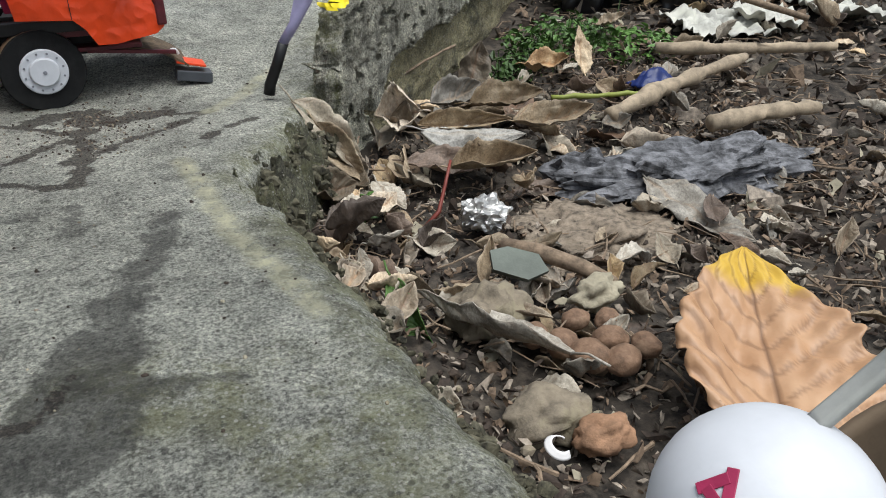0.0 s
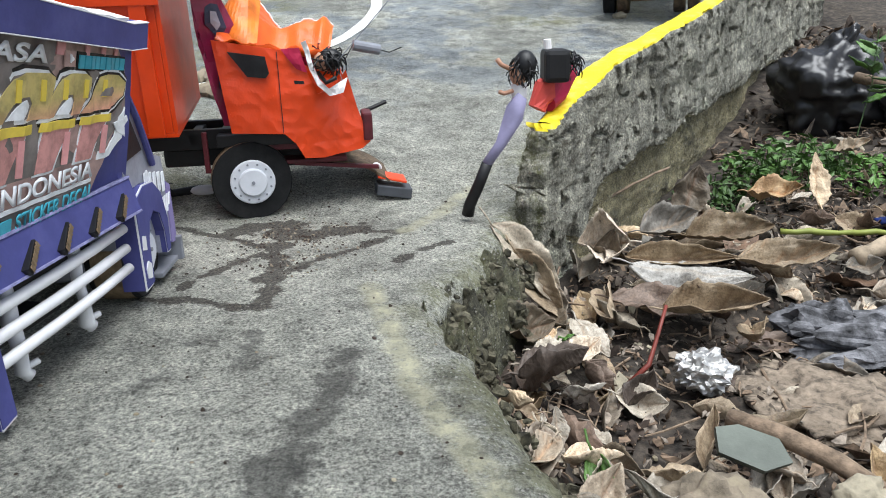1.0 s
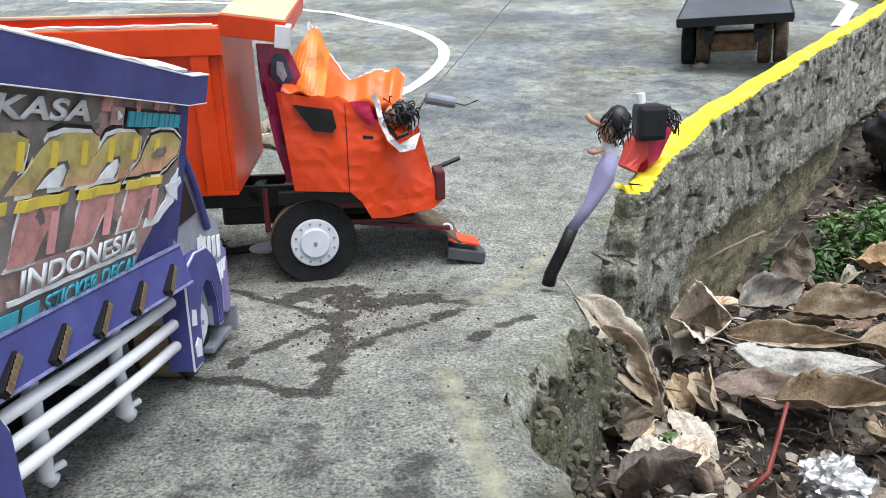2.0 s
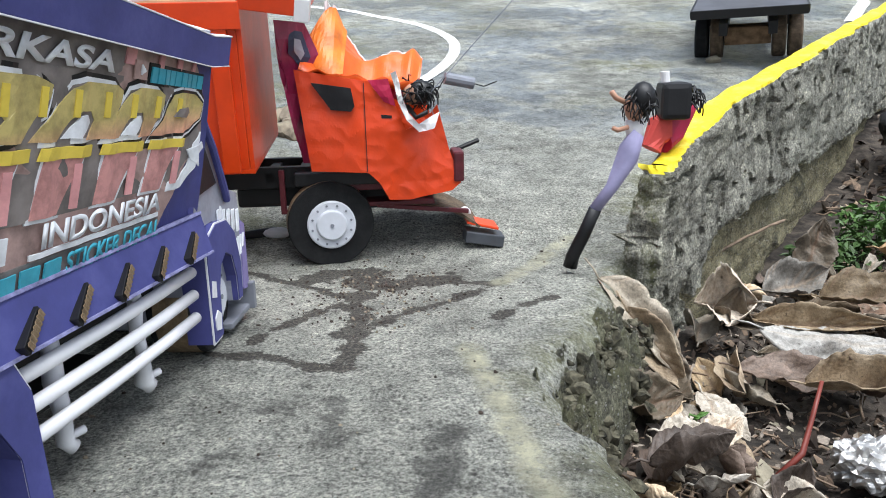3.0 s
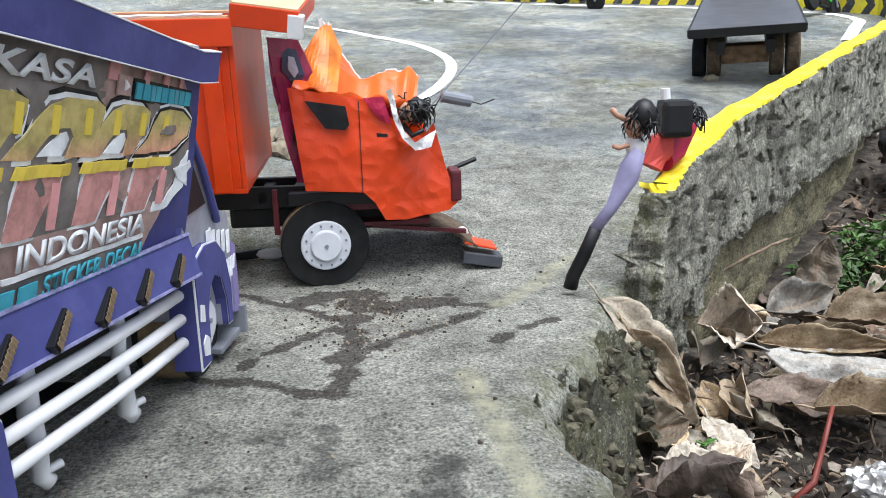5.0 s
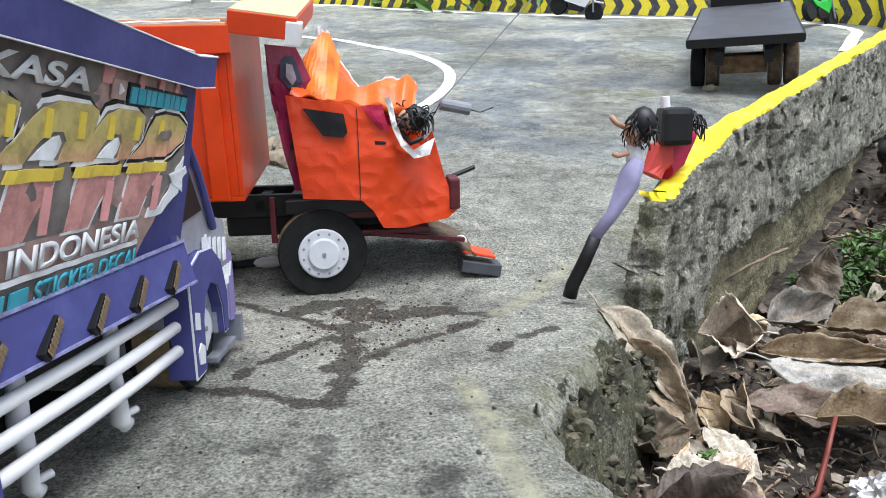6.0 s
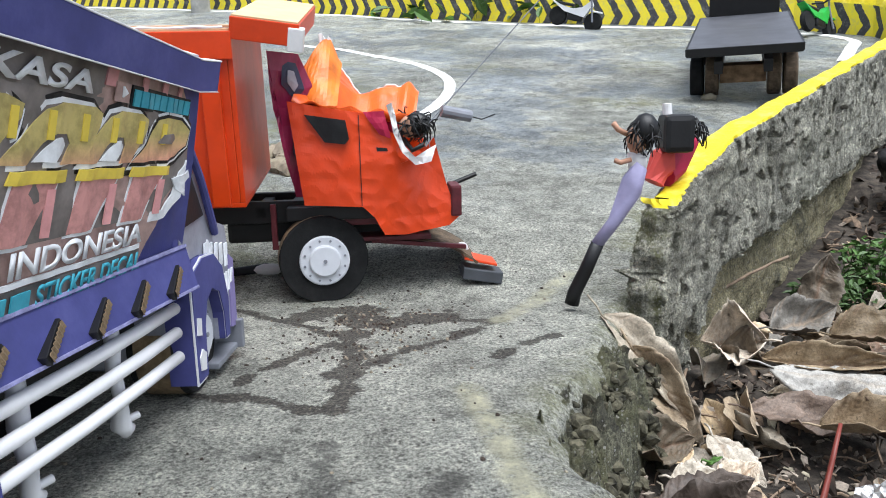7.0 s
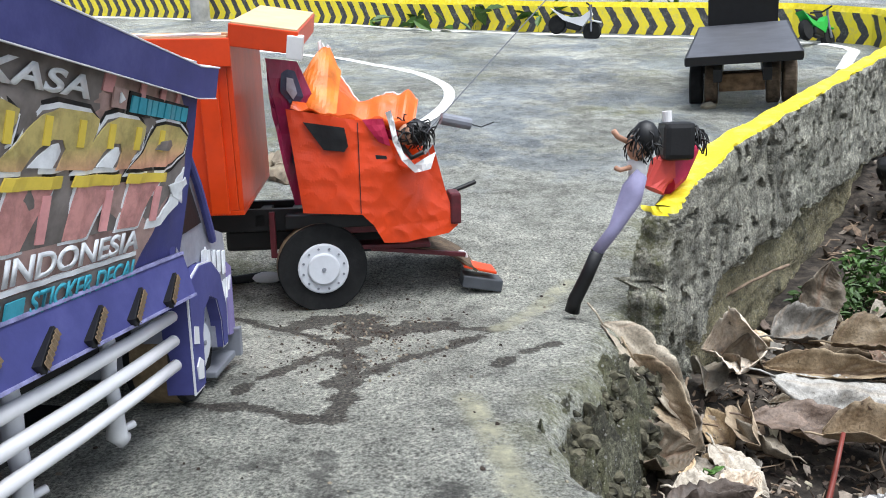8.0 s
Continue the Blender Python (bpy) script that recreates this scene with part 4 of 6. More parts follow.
def grow(x):
    """The box side gets taller towards the rear."""
    return 1 + 1.45 * min(0.22, max(0.0, -x))


def taller(b, dx=0.0, dz=0.0):
    for v in b.verts:
        v.co.z = (v.co.z + dz) * grow(v.co.x + dx) - dz
    return b


def ribs(x):
    return 0.0016 * (0.5 + 0.5 * math.cos(x * 2 * math.pi / 0.021)) ** 2


side = on_side(part("box_side", sheet(lambda u, v: (-0.45 + 0.468 * u, 0.002 - ribs(-0.45 + 0.468 * u) * math.sin(v * 3.14), 0.104 * v * grow(-0.45 + 0.468 * u)), 240, 6, 0.003), BLUE, blue, "ribbed card side with a printed sticker"))
def sticker(out, depth, mat, label=""):
    """A printed shape, also a rib's painted gleam, on the box side, in x and z, bent over its ribs."""
    b = slab(out, -depth - 0.0008, -depth, 4, 0.0, 0, 1, lambda x, z: -ribs(x) * math.sin(max(0, min(1, z / 0.104)) * 3.14))
    taller(b)
    return part("sticker", b, mat, side, label)


def print_material(name, top, low):
    m, nt, p, co = base(name, 0.45)
    s = nt.nodes.new("ShaderNodeSeparateXYZ")
    nt.links.new(co, s.inputs[0])
    g = math2(nt, "MULTIPLY", s.outputs[2], 10.0)
    c = ramp(nt, g, ((0.56, low), (0.72, top)))
    n = ramp(nt, tex(nt, 90, 5, 0.7, co=co), ((0.35, (0.6, 0.6, 0.6)), (0.6, (1, 1, 1))))
    c = mix(nt, 1.0, c, n, "MULTIPLY")
    nt.links.new(c, p.inputs["Base Color"])
    return m


PRINT_DARK = plain("dark_printed_paper", (0.21, 0.185, 0.175), 0.45, vary=0.3, scale=40, bumps=0.1)
PRINT_ROSE = plain("rose_brown_print", (0.46, 0.31, 0.28), 0.45, vary=0.3, scale=50, bumps=0.1)
PRINT_GOLD = print_material("gold_print", (0.56, 0.46, 0.17), (0.85, 0.4, 0.3))
PRINT_FADE = print_material("brown_fade_print", (0.4, 0.3, 0.22), (0.62, 0.3, 0.28))
PRINT_YELLOW_GLEAM = plain("yellow_print_and_gleam", (0.72, 0.55, 0.08), 0.45, vary=0.1)
PRINT_TEAL = plain("teal_print", (0.06, 0.38, 0.5), 0.45, vary=0.15)
PRINT_WHITE = plain("whitish_print", (0.8, 0.82, 0.85), 0.45, vary=0.15)
PRINT_PINK_GLEAM = plain("pink_print_and_gleam", (0.72, 0.34, 0.34), 0.45, vary=0.15)

sticker(((-0.44, 0.004), (-0.036, 0.004), (-0.034, 0.03), (-0.012, 0.034), (0.004, 0.052), (0.003, 0.08), (-0.006, 0.094), (-0.44, 0.094)), 0.0002, PRINT_ROSE, "faded printed sticker")
sticker(((-0.44, 0.079), (-0.076, 0.079), (-0.07, 0.094), (-0.44, 0.094)), 0.0008, PRINT_DARK)
sticker(((-0.44, 0.027), (-0.026, 0.029), (-0.004, 0.044), (0.004, 0.056), (0.001, 0.076), (-0.018, 0.081), (-0.44, 0.08)), 0.0009, PRINT_DARK)
sticker(((-0.44, 0.0035), (-0.034, 0.0035), (-0.034, 0.0135), (-0.44, 0.0135)), 0.0008, PRINT_DARK)
# slanting rounded letter forms, each a body with a white gap
ARCH = ((0.0, 0.0), (0.2, 0.45), (0.42, 0.86), (0.56, 1.0), (0.9, 1.0), (1.0, 0.9), (0.98, 0.7), (0.78, 0.0), (0.56, 0.0), (0.66, 0.34), (0.62, 0.5), (0.5, 0.5), (0.4, 0.34), (0.25, 0.0))
GAP = ((0.3, 0.04), (0.5, 0.04), (0.6, 0.32), (0.56, 0.44), (0.5, 0.42))
BOWL = ((0.0, 0.0), (0.3, 0.6), (0.42, 0.92), (0.56, 1.0), (0.86, 0.98), (1.0, 0.78), (0.95, 0.4), (0.78, 0.14), (0.6, 0.05))
EYE = ((0.42, 0.42), (0.5, 0.62), (0.68, 0.66), (0.72, 0.54), (0.62, 0.42))
LETTER_Z, LETTER_H = 0.0555, 0.0215


def swell(out, k):
    """The outline set outwards by k metres."""
    cx, cz = sum(x for x, z in out) / len(out), sum(z for x, z in out) / len(out)
    wide, high = max(abs(x - cx) for x, z in out), max(abs(z - cz) for x, z in out)
    return [(cx + (x - cx) * (1 + k / wide), cz + (z - cz) * (1 + k / high)) for x, z in out]


def form(shape, x0, w, z0=LETTER_Z, h=LETTER_H):
    return [(x0 + x * w, z0 + z * h) for x, z in shape]


for x0, w in ((-0.43, 0.07), (-0.375, 0.07), (-0.32, 0.07), (-0.262, 0.07), (-0.2, 0.075), (-0.137, 0.062), (-0.09, 0.05)):
    body_out = form(ARCH, x0, w)
    sticker(swell(form(BOWL, x0, w), 0.0042), 0.0012, BLACK)
    sticker(swell(form(BOWL, x0, w), 0.0022), 0.0016, PRINT_WHITE)
    sticker(form(BOWL, x0, w), 0.0018, PRINT_DARK)
    sticker(body_out, 0.0022, PRINT_GOLD, "gold and pink graffiti letter")
    sticker(form(GAP, x0, w), 0.0023, PRINT_WHITE)
sticker(swell(form(BOWL, -0.05, 0.05), 0.006), 0.0014, BLACK)
sticker(swell(form(BOWL, -0.05, 0.05), 0.0034), 0.0018, PRINT_WHITE)
sticker(swell(form(BOWL, -0.05, 0.05), 0.0018), 0.002, BLACK)
sticker(form(BOWL, -0.05, 0.05), 0.0023, PRINT_GOLD, "gold and pink graffiti ring")
sticker(form(EYE, -0.05, 0.05), 0.0032, PRINT_DARK)
# yellow bar with stubby strokes fading out below it
for x0, w in ((-0.43, 0.05), (-0.37, 0.05), (-0.31, 0.05), (-0.25, 0.05), (-0.185, 0.045), (-0.133, 0.032), (-0.092, 0.032), (-0.052, 0.032)):
    sticker(((x0 - 0.004, 0.0275), (x0 + w * 0.5, 0.0275), (x0 + w * 0.72, 0.04), (x0 + w, 0.0505), (x0 + 0.004, 0.0505)), 0.0014, PRINT_WHITE)
    sticker(((x0 - 0.002, 0.029), (x0 + w * 0.44, 0.029), (x0 + w * 0.68, 0.041), (x0 + w * 0.94, 0.05), (x0 + 0.005, 0.05)), 0.002, PRINT_FADE, "brown and pink fading stroke")
    sticker(((x0 + 0.001, 0.0492), (x0 + w + 0.003, 0.0492), (x0 + w + 0.004, 0.0535), (x0 + 0.003, 0.0535)), 0.0026, PRINT_YELLOW_GLEAM)
# white and black outline round the end of the graffiti
sticker(((-0.03, 0.026), (-0.014, 0.0265), (-0.001, 0.036), (-0.003, 0.045), (0.002, 0.056), (-0.004, 0.05), (-0.008, 0.038), (-0.018, 0.031), (-0.028, 0.031)), 0.0015, PRINT_WHITE)
sticker(((-0.01, 0.0465), (0.006, 0.05), (0.0085, 0.046), (0.001, 0.044), (0.004, 0.036), (-0.006, 0.041)), 0.0019, PRINT_WHITE, "pale grey star")
for x, w in ((-0.36, 0.006), (-0.3, 0.006), (-0.235, 0.006), (-0.17, 0.006), (-0.074, 0.007), (-0.046, 0.004), (-0.028, 0.004), (-0.012, 0.003)):
    sticker(((x, 0.086), (x + w, 0.086), (x + w + 0.002, 0.094), (x + 0.002, 0.094)), 0.0016, PRINT_PINK_GLEAM)
# highlights along the ribs, painted as thin yellow and pink strips
for i in range(20):
    x = -0.425 + 0.021 * i
    if x > -0.01:
        continue
    sticker(((x - 0.001, 0.064), (x + 0.002, 0.064), (x + 0.003, 0.074), (x, 0.074)), 0.0028, PRINT_YELLOW_GLEAM)
    if i % 2:
        sticker(((x - 0.001, 0.03), (x + 0.003, 0.03), (x + 0.005, 0.047), (x + 0.001, 0.047)), 0.0023, PRINT_PINK_GLEAM)


def writing(text, x, z, w, h, mat, slant=0.0):
    b = letters(text, h, w)
    for v in b.verts:
        v.co.x += slant * v.co.z
    taller(b, x, z)
    ob = part("lettering", b, mat, side)
    ob.matrix_local = pose(x, -0.0031, z)
    return ob


writing("PERKASA", -0.186, 0.0815, 0.102, 0.0085, PRINT_WHITE, 0.5)
writing("INDONESIA", -0.128, 0.0175, 0.092, 0.0095, PRINT_WHITE, 0.15)
sticker(((-0.134, 0.0145), (-0.036, 0.0145), (-0.036, 0.0165), (-0.134, 0.0165)), 0.0018, PRINT_WHITE)
writing("STICKER DECAL", -0.112, 0.0045, 0.076, 0.0085, PRINT_TEAL, 0.2)
sticker(((-0.068, 0.0805), (-0.057, 0.0805), (-0.056, 0.0885), (-0.067, 0.0885)), 0.0024, PRINT_ROSE)
sticker(((-0.064, 0.0825), (-0.0595, 0.0845), (-0.0635, 0.087)), 0.0032, PRINT_WHITE)
sticker(((-0.055, 0.0785), (-0.001, 0.0785), (0.0, 0.088), (-0.053, 0.0885)), 0.0017, BLACK)
for i in range(9):
    x = -0.053 + 0.0057 * i
    sticker(((x, 0.0797), (x + 0.0046, 0.0797), (x + 0.0056, 0.0868), (x + 0.001, 0.0868)), 0.0026, PRINT_TEAL)
for i in range(22):
    sticker(((-0.42 + 0.0125 * i, 0.0165), (-0.411 + 0.0125 * i, 0.0165), (-0.41 + 0.0125 * i, 0.0255), (-0.419 + 0.0125 * i, 0.0255)), 0.0018, PRINT_WHITE)
    sticker(((-0.42 + 0.014 * i, 0.005), (-0.409 + 0.014 * i, 0.005), (-0.408 + 0.014 * i, 0.012), (-0.419 + 0.014 * i, 0.012)), 0.0022, PRINT_TEAL)

def long_boxes(*lohi, bevel=0.0005):
    """Bars along the box side in short lengths that follow its taper."""
    b = boxes(*lohi, bevel=bevel)
    cut = [-0.44 + 0.02 * i for i in range(23)]
    for x in cut:
        bmesh.ops.bisect_plane(b, geom=list(b.verts) + list(b.edges) + list(b.faces), plane_co=(x, 0, 0), plane_no=(1, 0, 0))
    return taller(b)


on_side(part("top_rail", long_boxes(((-0.45, -0.008, 0.093), (0.02, 0.004, 0.109)), bevel=0.0007), BLUE, blue, "blue card top rail"))
on_side(part("rail_edge", long_boxes(((-0.45, -0.0083, 0.0926), (0.0205, -0.006, 0.0932)), ((-0.45, -0.0083, 0.1088), (0.0205, -0.002, 0.1096)), bevel=0.0003), WORN_WHITE, blue, "worn white card edge"))
post = on_side(part("corner_post", boxes(((-0.014, -0.005, -0.002), (0.002, 0.001, 0.1)), ((0.006, -0.006, -0.002), (0.013, 0.002, 0.1)), ((-0.014, -0.007, 0.036), (0.012, -0.003, 0.046)), bevel=0.0006), BLUE, blue, "blue card corner post"))
post.matrix_local = post.matrix_local @ pose(0.0075, 0, 0)
bm = bmesh.new()
for i in range(40):
    z = 0.002 + 0.0024 * i
    block(bm, (0.0022, -0.0045, z), (0.0058, -0.0028, z + 0.0011), 0, pose(0.004, 0, z, 0, 30 if i % 2 else -30, 0) @ pose(-0.004, 0, -z))
block(bm, (0.002, -0.003, 0), (0.006, 0.001, 0.098), 0)
part("flute_edge", bm, CARD_EDGE, post, "open corrugated card edge")
part("tarp", sheet(lambda u, v: (-0.45 + 0.462 * u, -0.022 + 0.05 * v, 0.0945 + 0.108 * grow(-0.45 + 0.462 * u) + 0.006 * math.sin(v * 3.14) + 0.0015 * noise.noise(Vector((u * 30, v * 3, 2)))), 60, 8, 0.002), plain("off_white_sheet", (0.62, 0.6, 0.55), 0.7, vary=0.08, scale=30), blue, "off-white sheet over the box")
part("box_floor", boxes(((-0.45, 0.006, 0.086), (0.012, 0.155, 0.092)), ((0.006, 0.0, 0.09), (0.012, 0.16, 0.2)), ((-0.45, 0.15, 0.09), (0.012, 0.156, 0.2))), BLUE, blue)
# slanting sill with card brackets under it
sill = part("sill", slab(((-0.45, 0.0), (0.012, 0.0), (0.012, -0.024), (-0.45, -0.024)), 0, 0.003, 0), BLUE, blue, "blue slanting sill")
sill.matrix_local = pose(0, -0.004, 0.1, -14, 0, 0)
part("sill_edge", boxes(((-0.45, -0.001, -0.0012), (0.012, 0.0035, 0.0006)), ((-0.45, -0.0008, -0.0252), (0.012, 0.0032, -0.0235)), bevel=0.0003), plain("worn_blue_edge", (0.25, 0.25, 0.45), 0.7, vary=0.3, scale=120), sill)
# gussets coloured black to give the shade of the openings under the sill
for i in range(12):
    gus = part("gusset", boxes(((-0.0026, -0.001, -0.021), (0.0026, 0.003, 0.0)), bevel=0.0003), BLACK, blue, "corrugated gusset, blackened for the shade in its opening")
    gus.matrix_local = pose(-0.002 - 0.033 * i, -0.0068, 0.09, -14, 56, 0)
    part("flute", sheet(lambda u, v: ((v - 0.5) * 0.0042, -0.0013 - 0.0012 * abs((u * 7) % 1.0 - 0.5), -0.02 + 0.019 * u), 28, 1, 0.0003), CARD_EDGE, gus)
part("under_frame", boxes(((-0.45, 0.03, 0.05), (0.08, 0.04, 0.075)), ((-0.45, 0.11, 0.05), (0.08, 0.12, 0.075)), ((-0.3, 0.02, 0.03), (-0.05, 0.13, 0.034))), BLACK, blue)
part("under_panel", boxes(((-0.45, 0.028, 0.068), (-0.02, 0.0295, 0.085))), GREY, blue, "whitish under panel")
for z in (0.0665, 0.0525, 0.0385):
    part("side_rail", tube(((0.0, -0.001, z), (-0.04, -0.003, z - 0.0005), (-0.09, -0.004, z - 0.001), (-0.148, -0.004, z - 0.001)), 0.0034, 14), WORN_WHITE, blue, "white plastic side rail", smooth=True)
for x in (-0.052, -0.118):
    part("rail_bracket", tube(((x, 0.006, 0.078), (x - 0.001, 0.003, 0.066), (x, 0.005, 0.05), (x, 0.003, 0.036), (x + 0.001, 0.005, 0.02), (x + 0.004, 0.003, 0.016)), 0.0042, 10, wob=0.5), WORN_WHITE, blue, "white plastic bracket", smooth=True)
    part("bracket_lug", tube(((x, 0.004, 0.022), (x + 0.009, 0.0, 0.023)), 0.002, 8), WORN_WHITE, blue, smooth=True)
# front wing and cab
WING = ((0.0, 0.02), (0.016, 0.02), (0.018, 0.05), (0.024, 0.064), (0.036, 0.07), (0.05, 0.064), (0.057, 0.048), (0.058, 0.03), (0.066, 0.03), (0.068, 0.055), (0.06, 0.078), (0.044, 0.09), (0.022, 0.092), (0.0, 0.085))
wing = part("front_wing", slab(WING, -0.004, 0.012, 0), BLUE, blue, "blue card wheel arch")
part("wing_edge", slab([(0.034 + (x - 0.034) * 1.01, 0.05 + (z - 0.05) * 1.012) for x, z in WING], -0.0046, -0.0036, 0), WORN_WHITE, wing, "worn white card edge")
part("wing_face", slab([(0.034 + (x - 0.034) * 0.975, 0.0505 + (z - 0.05) * 0.975) for x, z in WING if True], -0.0052, -0.0046, 0), BLUE, wing)
part("worn_patch", slab(((0.004, 0.028), (0.012, 0.026), (0.014, 0.036), (0.008, 0.04), (0.003, 0.036)), -0.006, -0.0052, 2, 0.0, 0), WORN_WHITE, wing, "peeled white patch")
part("worn_patch", slab(((0.002, 0.05), (0.009, 0.048), (0.01, 0.058), (0.004, 0.06)), -0.006, -0.0052, 2, 0.0, 0), WORN_WHITE, wing)
wheel(blue, (0.046, 0.012, 0.036), 0.036, 0.03, turn=9)
wheel(blue, (0.048, 0.12, 0.036), 0.036, 0.03)
wheel(blue, (-0.2, 0.008, 0.036), 0.036, 0.05)
wheel(blue, (-0.2, 0.1, 0.036), 0.036, 0.05)
CABSIDE = ((0.014, 0.168), (0.03, 0.166), (0.046, 0.15), (0.066, 0.11), (0.1, 0.1), (0.108, 0.06), (0.108, 0.032), (0.07, 0.03), (0.07, 0.058), (0.06, 0.08), (0.044, 0.092), (0.014, 0.092))
part("cab_side", slab(CABSIDE, 0.004, 0.007, 0), SILVER, blue, "grey printed cab side")
part("cab_window", slab(((0.018, 0.158), (0.03, 0.156), (0.056, 0.114), (0.018, 0.112)), 0.0028, 0.0038, 0), BLACK, blue, "dark side window")
part("window_pillar", tube(((0.016, 0.002, 0.166), (0.034, 0.002, 0.162), (0.05, 0.001, 0.138), (0.066, 0.001, 0.108), (0.072, 0.002, 0.1)), 0.0025, 8), BLUE, blue, "blue card pillar")
part("cab_body", boxes(((0.014, 0.007, 0.03), (0.104, 0.135, 0.1)), ((0.014, 0.01, 0.1), (0.05, 0.132, 0.16)), bevel=0.002), SILVER, blue)
part("cab_decal", slab(((0.05, 0.082), (0.062, 0.08), (0.068, 0.06), (0.072, 0.04), (0.076, 0.04), (0.07, 0.085), (0.06, 0.098)), 0.0026, 0.0036, 0), PRINT_WHITE, blue, "white print on the cab")
for i in range(5):
    part("cab_decal", slab(((0.05 + 0.010 * i, 0.086 - 0.003 * i), (0.055 + 0.010 * i, 0.086 - 0.003 * i), (0.057 + 0.010 * i, 0.097 - 0.002 * i), (0.052 + 0.010 * i, 0.097 - 0.002 * i)), 0.0022, 0.0032, 0), PRINT_WHITE, blue)
    part("cab_decal", slab(((0.075 + 0.006 * i, 0.045 + 0.004 * i), (0.078 + 0.006 * i, 0.045 + 0.004 * i), (0.082 + 0.006 * i, 0.07), (0.079 + 0.006 * i, 0.07)), 0.0022, 0.0032, 0), PRINT_WHITE, blue)
part("corner_panel", slab(((0.096, 0.03), (0.108, 0.028), (0.109, 0.075), (0.1, 0.08)), -0.003, 0.004, 0), plain("violet_card", (0.24, 0.2, 0.42), 0.5), blue, "violet corner panel")
part("front_bumper", boxes(((0.066, -0.004, 0.012), (0.116, 0.14, 0.016)), ((0.11, -0.008, 0.012), (0.116, 0.142, 0.032)), bevel=0.0008), GREY, blue, "grey card bumper")
part("grille", boxes(((0.104, 0.01, 0.03), (0.108, 0.13, 0.096))), BLACK, blue)
for ob in blue.children:
    if ob.name.split(".")[0] in ("front_wing", "cab_side", "cab_window", "window_pillar", "cab_body", "cab_decal", "corner_panel", "front_bumper", "grille"):
        ob.matrix_basis = pose(0.012 if "wing" in ob.name else -0.006 if "bumper" in ob.name else 0, -0.006 if "cab" in ob.name or "window" in ob.name else 0, -0.004, 0, 0, 9) @ ob.matrix_basis
# rear wing
RWING = ((-0.3, 0.0), (-0.262, 0.0), (-0.258, 0.03), (-0.245, 0.052), (-0.225, 0.06), (-0.18, 0.06), (-0.158, 0.052), (-0.147, 0.03), (-0.146, 0.002), (-0.134, 0.004), (-0.136, 0.055), (-0.143, 0.07), (-0.16, 0.075), (-0.25, 0.075), (-0.3, 0.07))
rwing = part("rear_wing", slab([(x - 0.012, z + 0.006) for x, z in RWING], -0.008, 0.012, 0), BLUE, blue, "blue card rear wheel arch")
part("wing_edge", slab([(x * 0.997 - 0.012, 0.04 + (z - 0.034) * 1.02) for x, z in RWING], -0.0086, -0.0076, 0), WORN_WHITE, rwing)
part("wing_face", slab([(x - 0.012, 0.041 + (z - 0.035) * 0.97) for x, z in RWING], -0.0092, -0.0086, 0), BLUE, rwing)

# ---- dolls at the wall's end ----
bm = bmesh.new()
limb(bm, ((0.286, 0.606, 0.112), (0.276, 0.607, 0.0995), (0.260, 0.61, 0.074), (0.246, 0.615, 0.053)), 0.0058, 0, 0.85)
limb(bm, ((0.248, 0.614, 0.056), (0.24, 0.618, 0.034), (0.231, 0.623, 0.012), (0.229, 0.624, 0.002)), 0.0055, 1, 1.15)
limb(bm, ((0.284, 0.612, 0.122), (0.284, 0.61, 0.106)), 0.008, 2, 0.85)
ball(bm, (0.283, 0.609, 0.132), 0.0095, 3, (0.9, 1, 1.3))
limb(bm, ((0.274, 0.605, 0.137), (0.266, 0.603, 0.141), (0.262, 0.602, 0.146)), 0.0022, 3)
limb(bm, ((0.277, 0.604, 0.117), (0.268, 0.602, 0.115), (0.264, 0.6, 0.117)), 0.002, 3)
hair_mesh(bm, (0.287, 0.609, 0.138), 0.0092, 170, 3, 0.6, 0.0008, 1)
ball(bm, (0.289, 0.609, 0.14), 0.0122, 1, (0.9, 1.0, 1.1))
bmesh.ops.translate(bm, vec=(-0.006, 0, 0.008), verts=[v for v in bm.verts if v.co.z > 0.102])
tagged(part("doll", bm, (LAVENDER, BLACK, WHITE, SKIN), smooth=True), "doll with black thread hair and lavender trousers at the wall", "doll")
bm = bmesh.new()
limb(bm, ((0.304, 0.656, 0.1), (0.309, 0.658, 0.11), (0.318, 0.662, 0.114)), 0.0095, 0, 0.9)
limb(bm, ((0.315, 0.662, 0.105), (0.33, 0.676, 0.112), (0.345, 0.69, 0.122)), 0.0105, 1, 0.8)
capbm = boxes(((0.308, 0.64, 0.115), (0.334, 0.668, 0.147)), bevel=0.005)
for f in capbm.faces:
    f.material_index = 2
capme = bpy.data.meshes.new("cap")
capbm.to_mesh(capme)
capbm.free()
bm.from_mesh(capme)
bpy.data.meshes.remove(capme)
hair_mesh(bm, (0.337, 0.668, 0.134), 0.011, 50, 6, 0.7, 0.001, 3)
limb(bm, ((0.314, 0.656, 0.147), (0.313, 0.656, 0.156)), 0.004, 4)
bmesh.ops.translate(bm, vec=(0.0, 0, 0.011), verts=[v for v in bm.verts if v.co.z > 0.112])
tagged(part("doll", bm, (CORAL, CRIMSON, BLACK, HAIR, WHITE), smooth=False), "small doll in red with a black box cap behind the wall", "doll")

# ---- black flatbed truck further up ----
flat = empty("flatbed_truck", pose(0.712, 1.52, road_z(0.712, 1.52), 10.5, -1.5, -21), "black card flatbed truck standing on the slope", "toy truck")
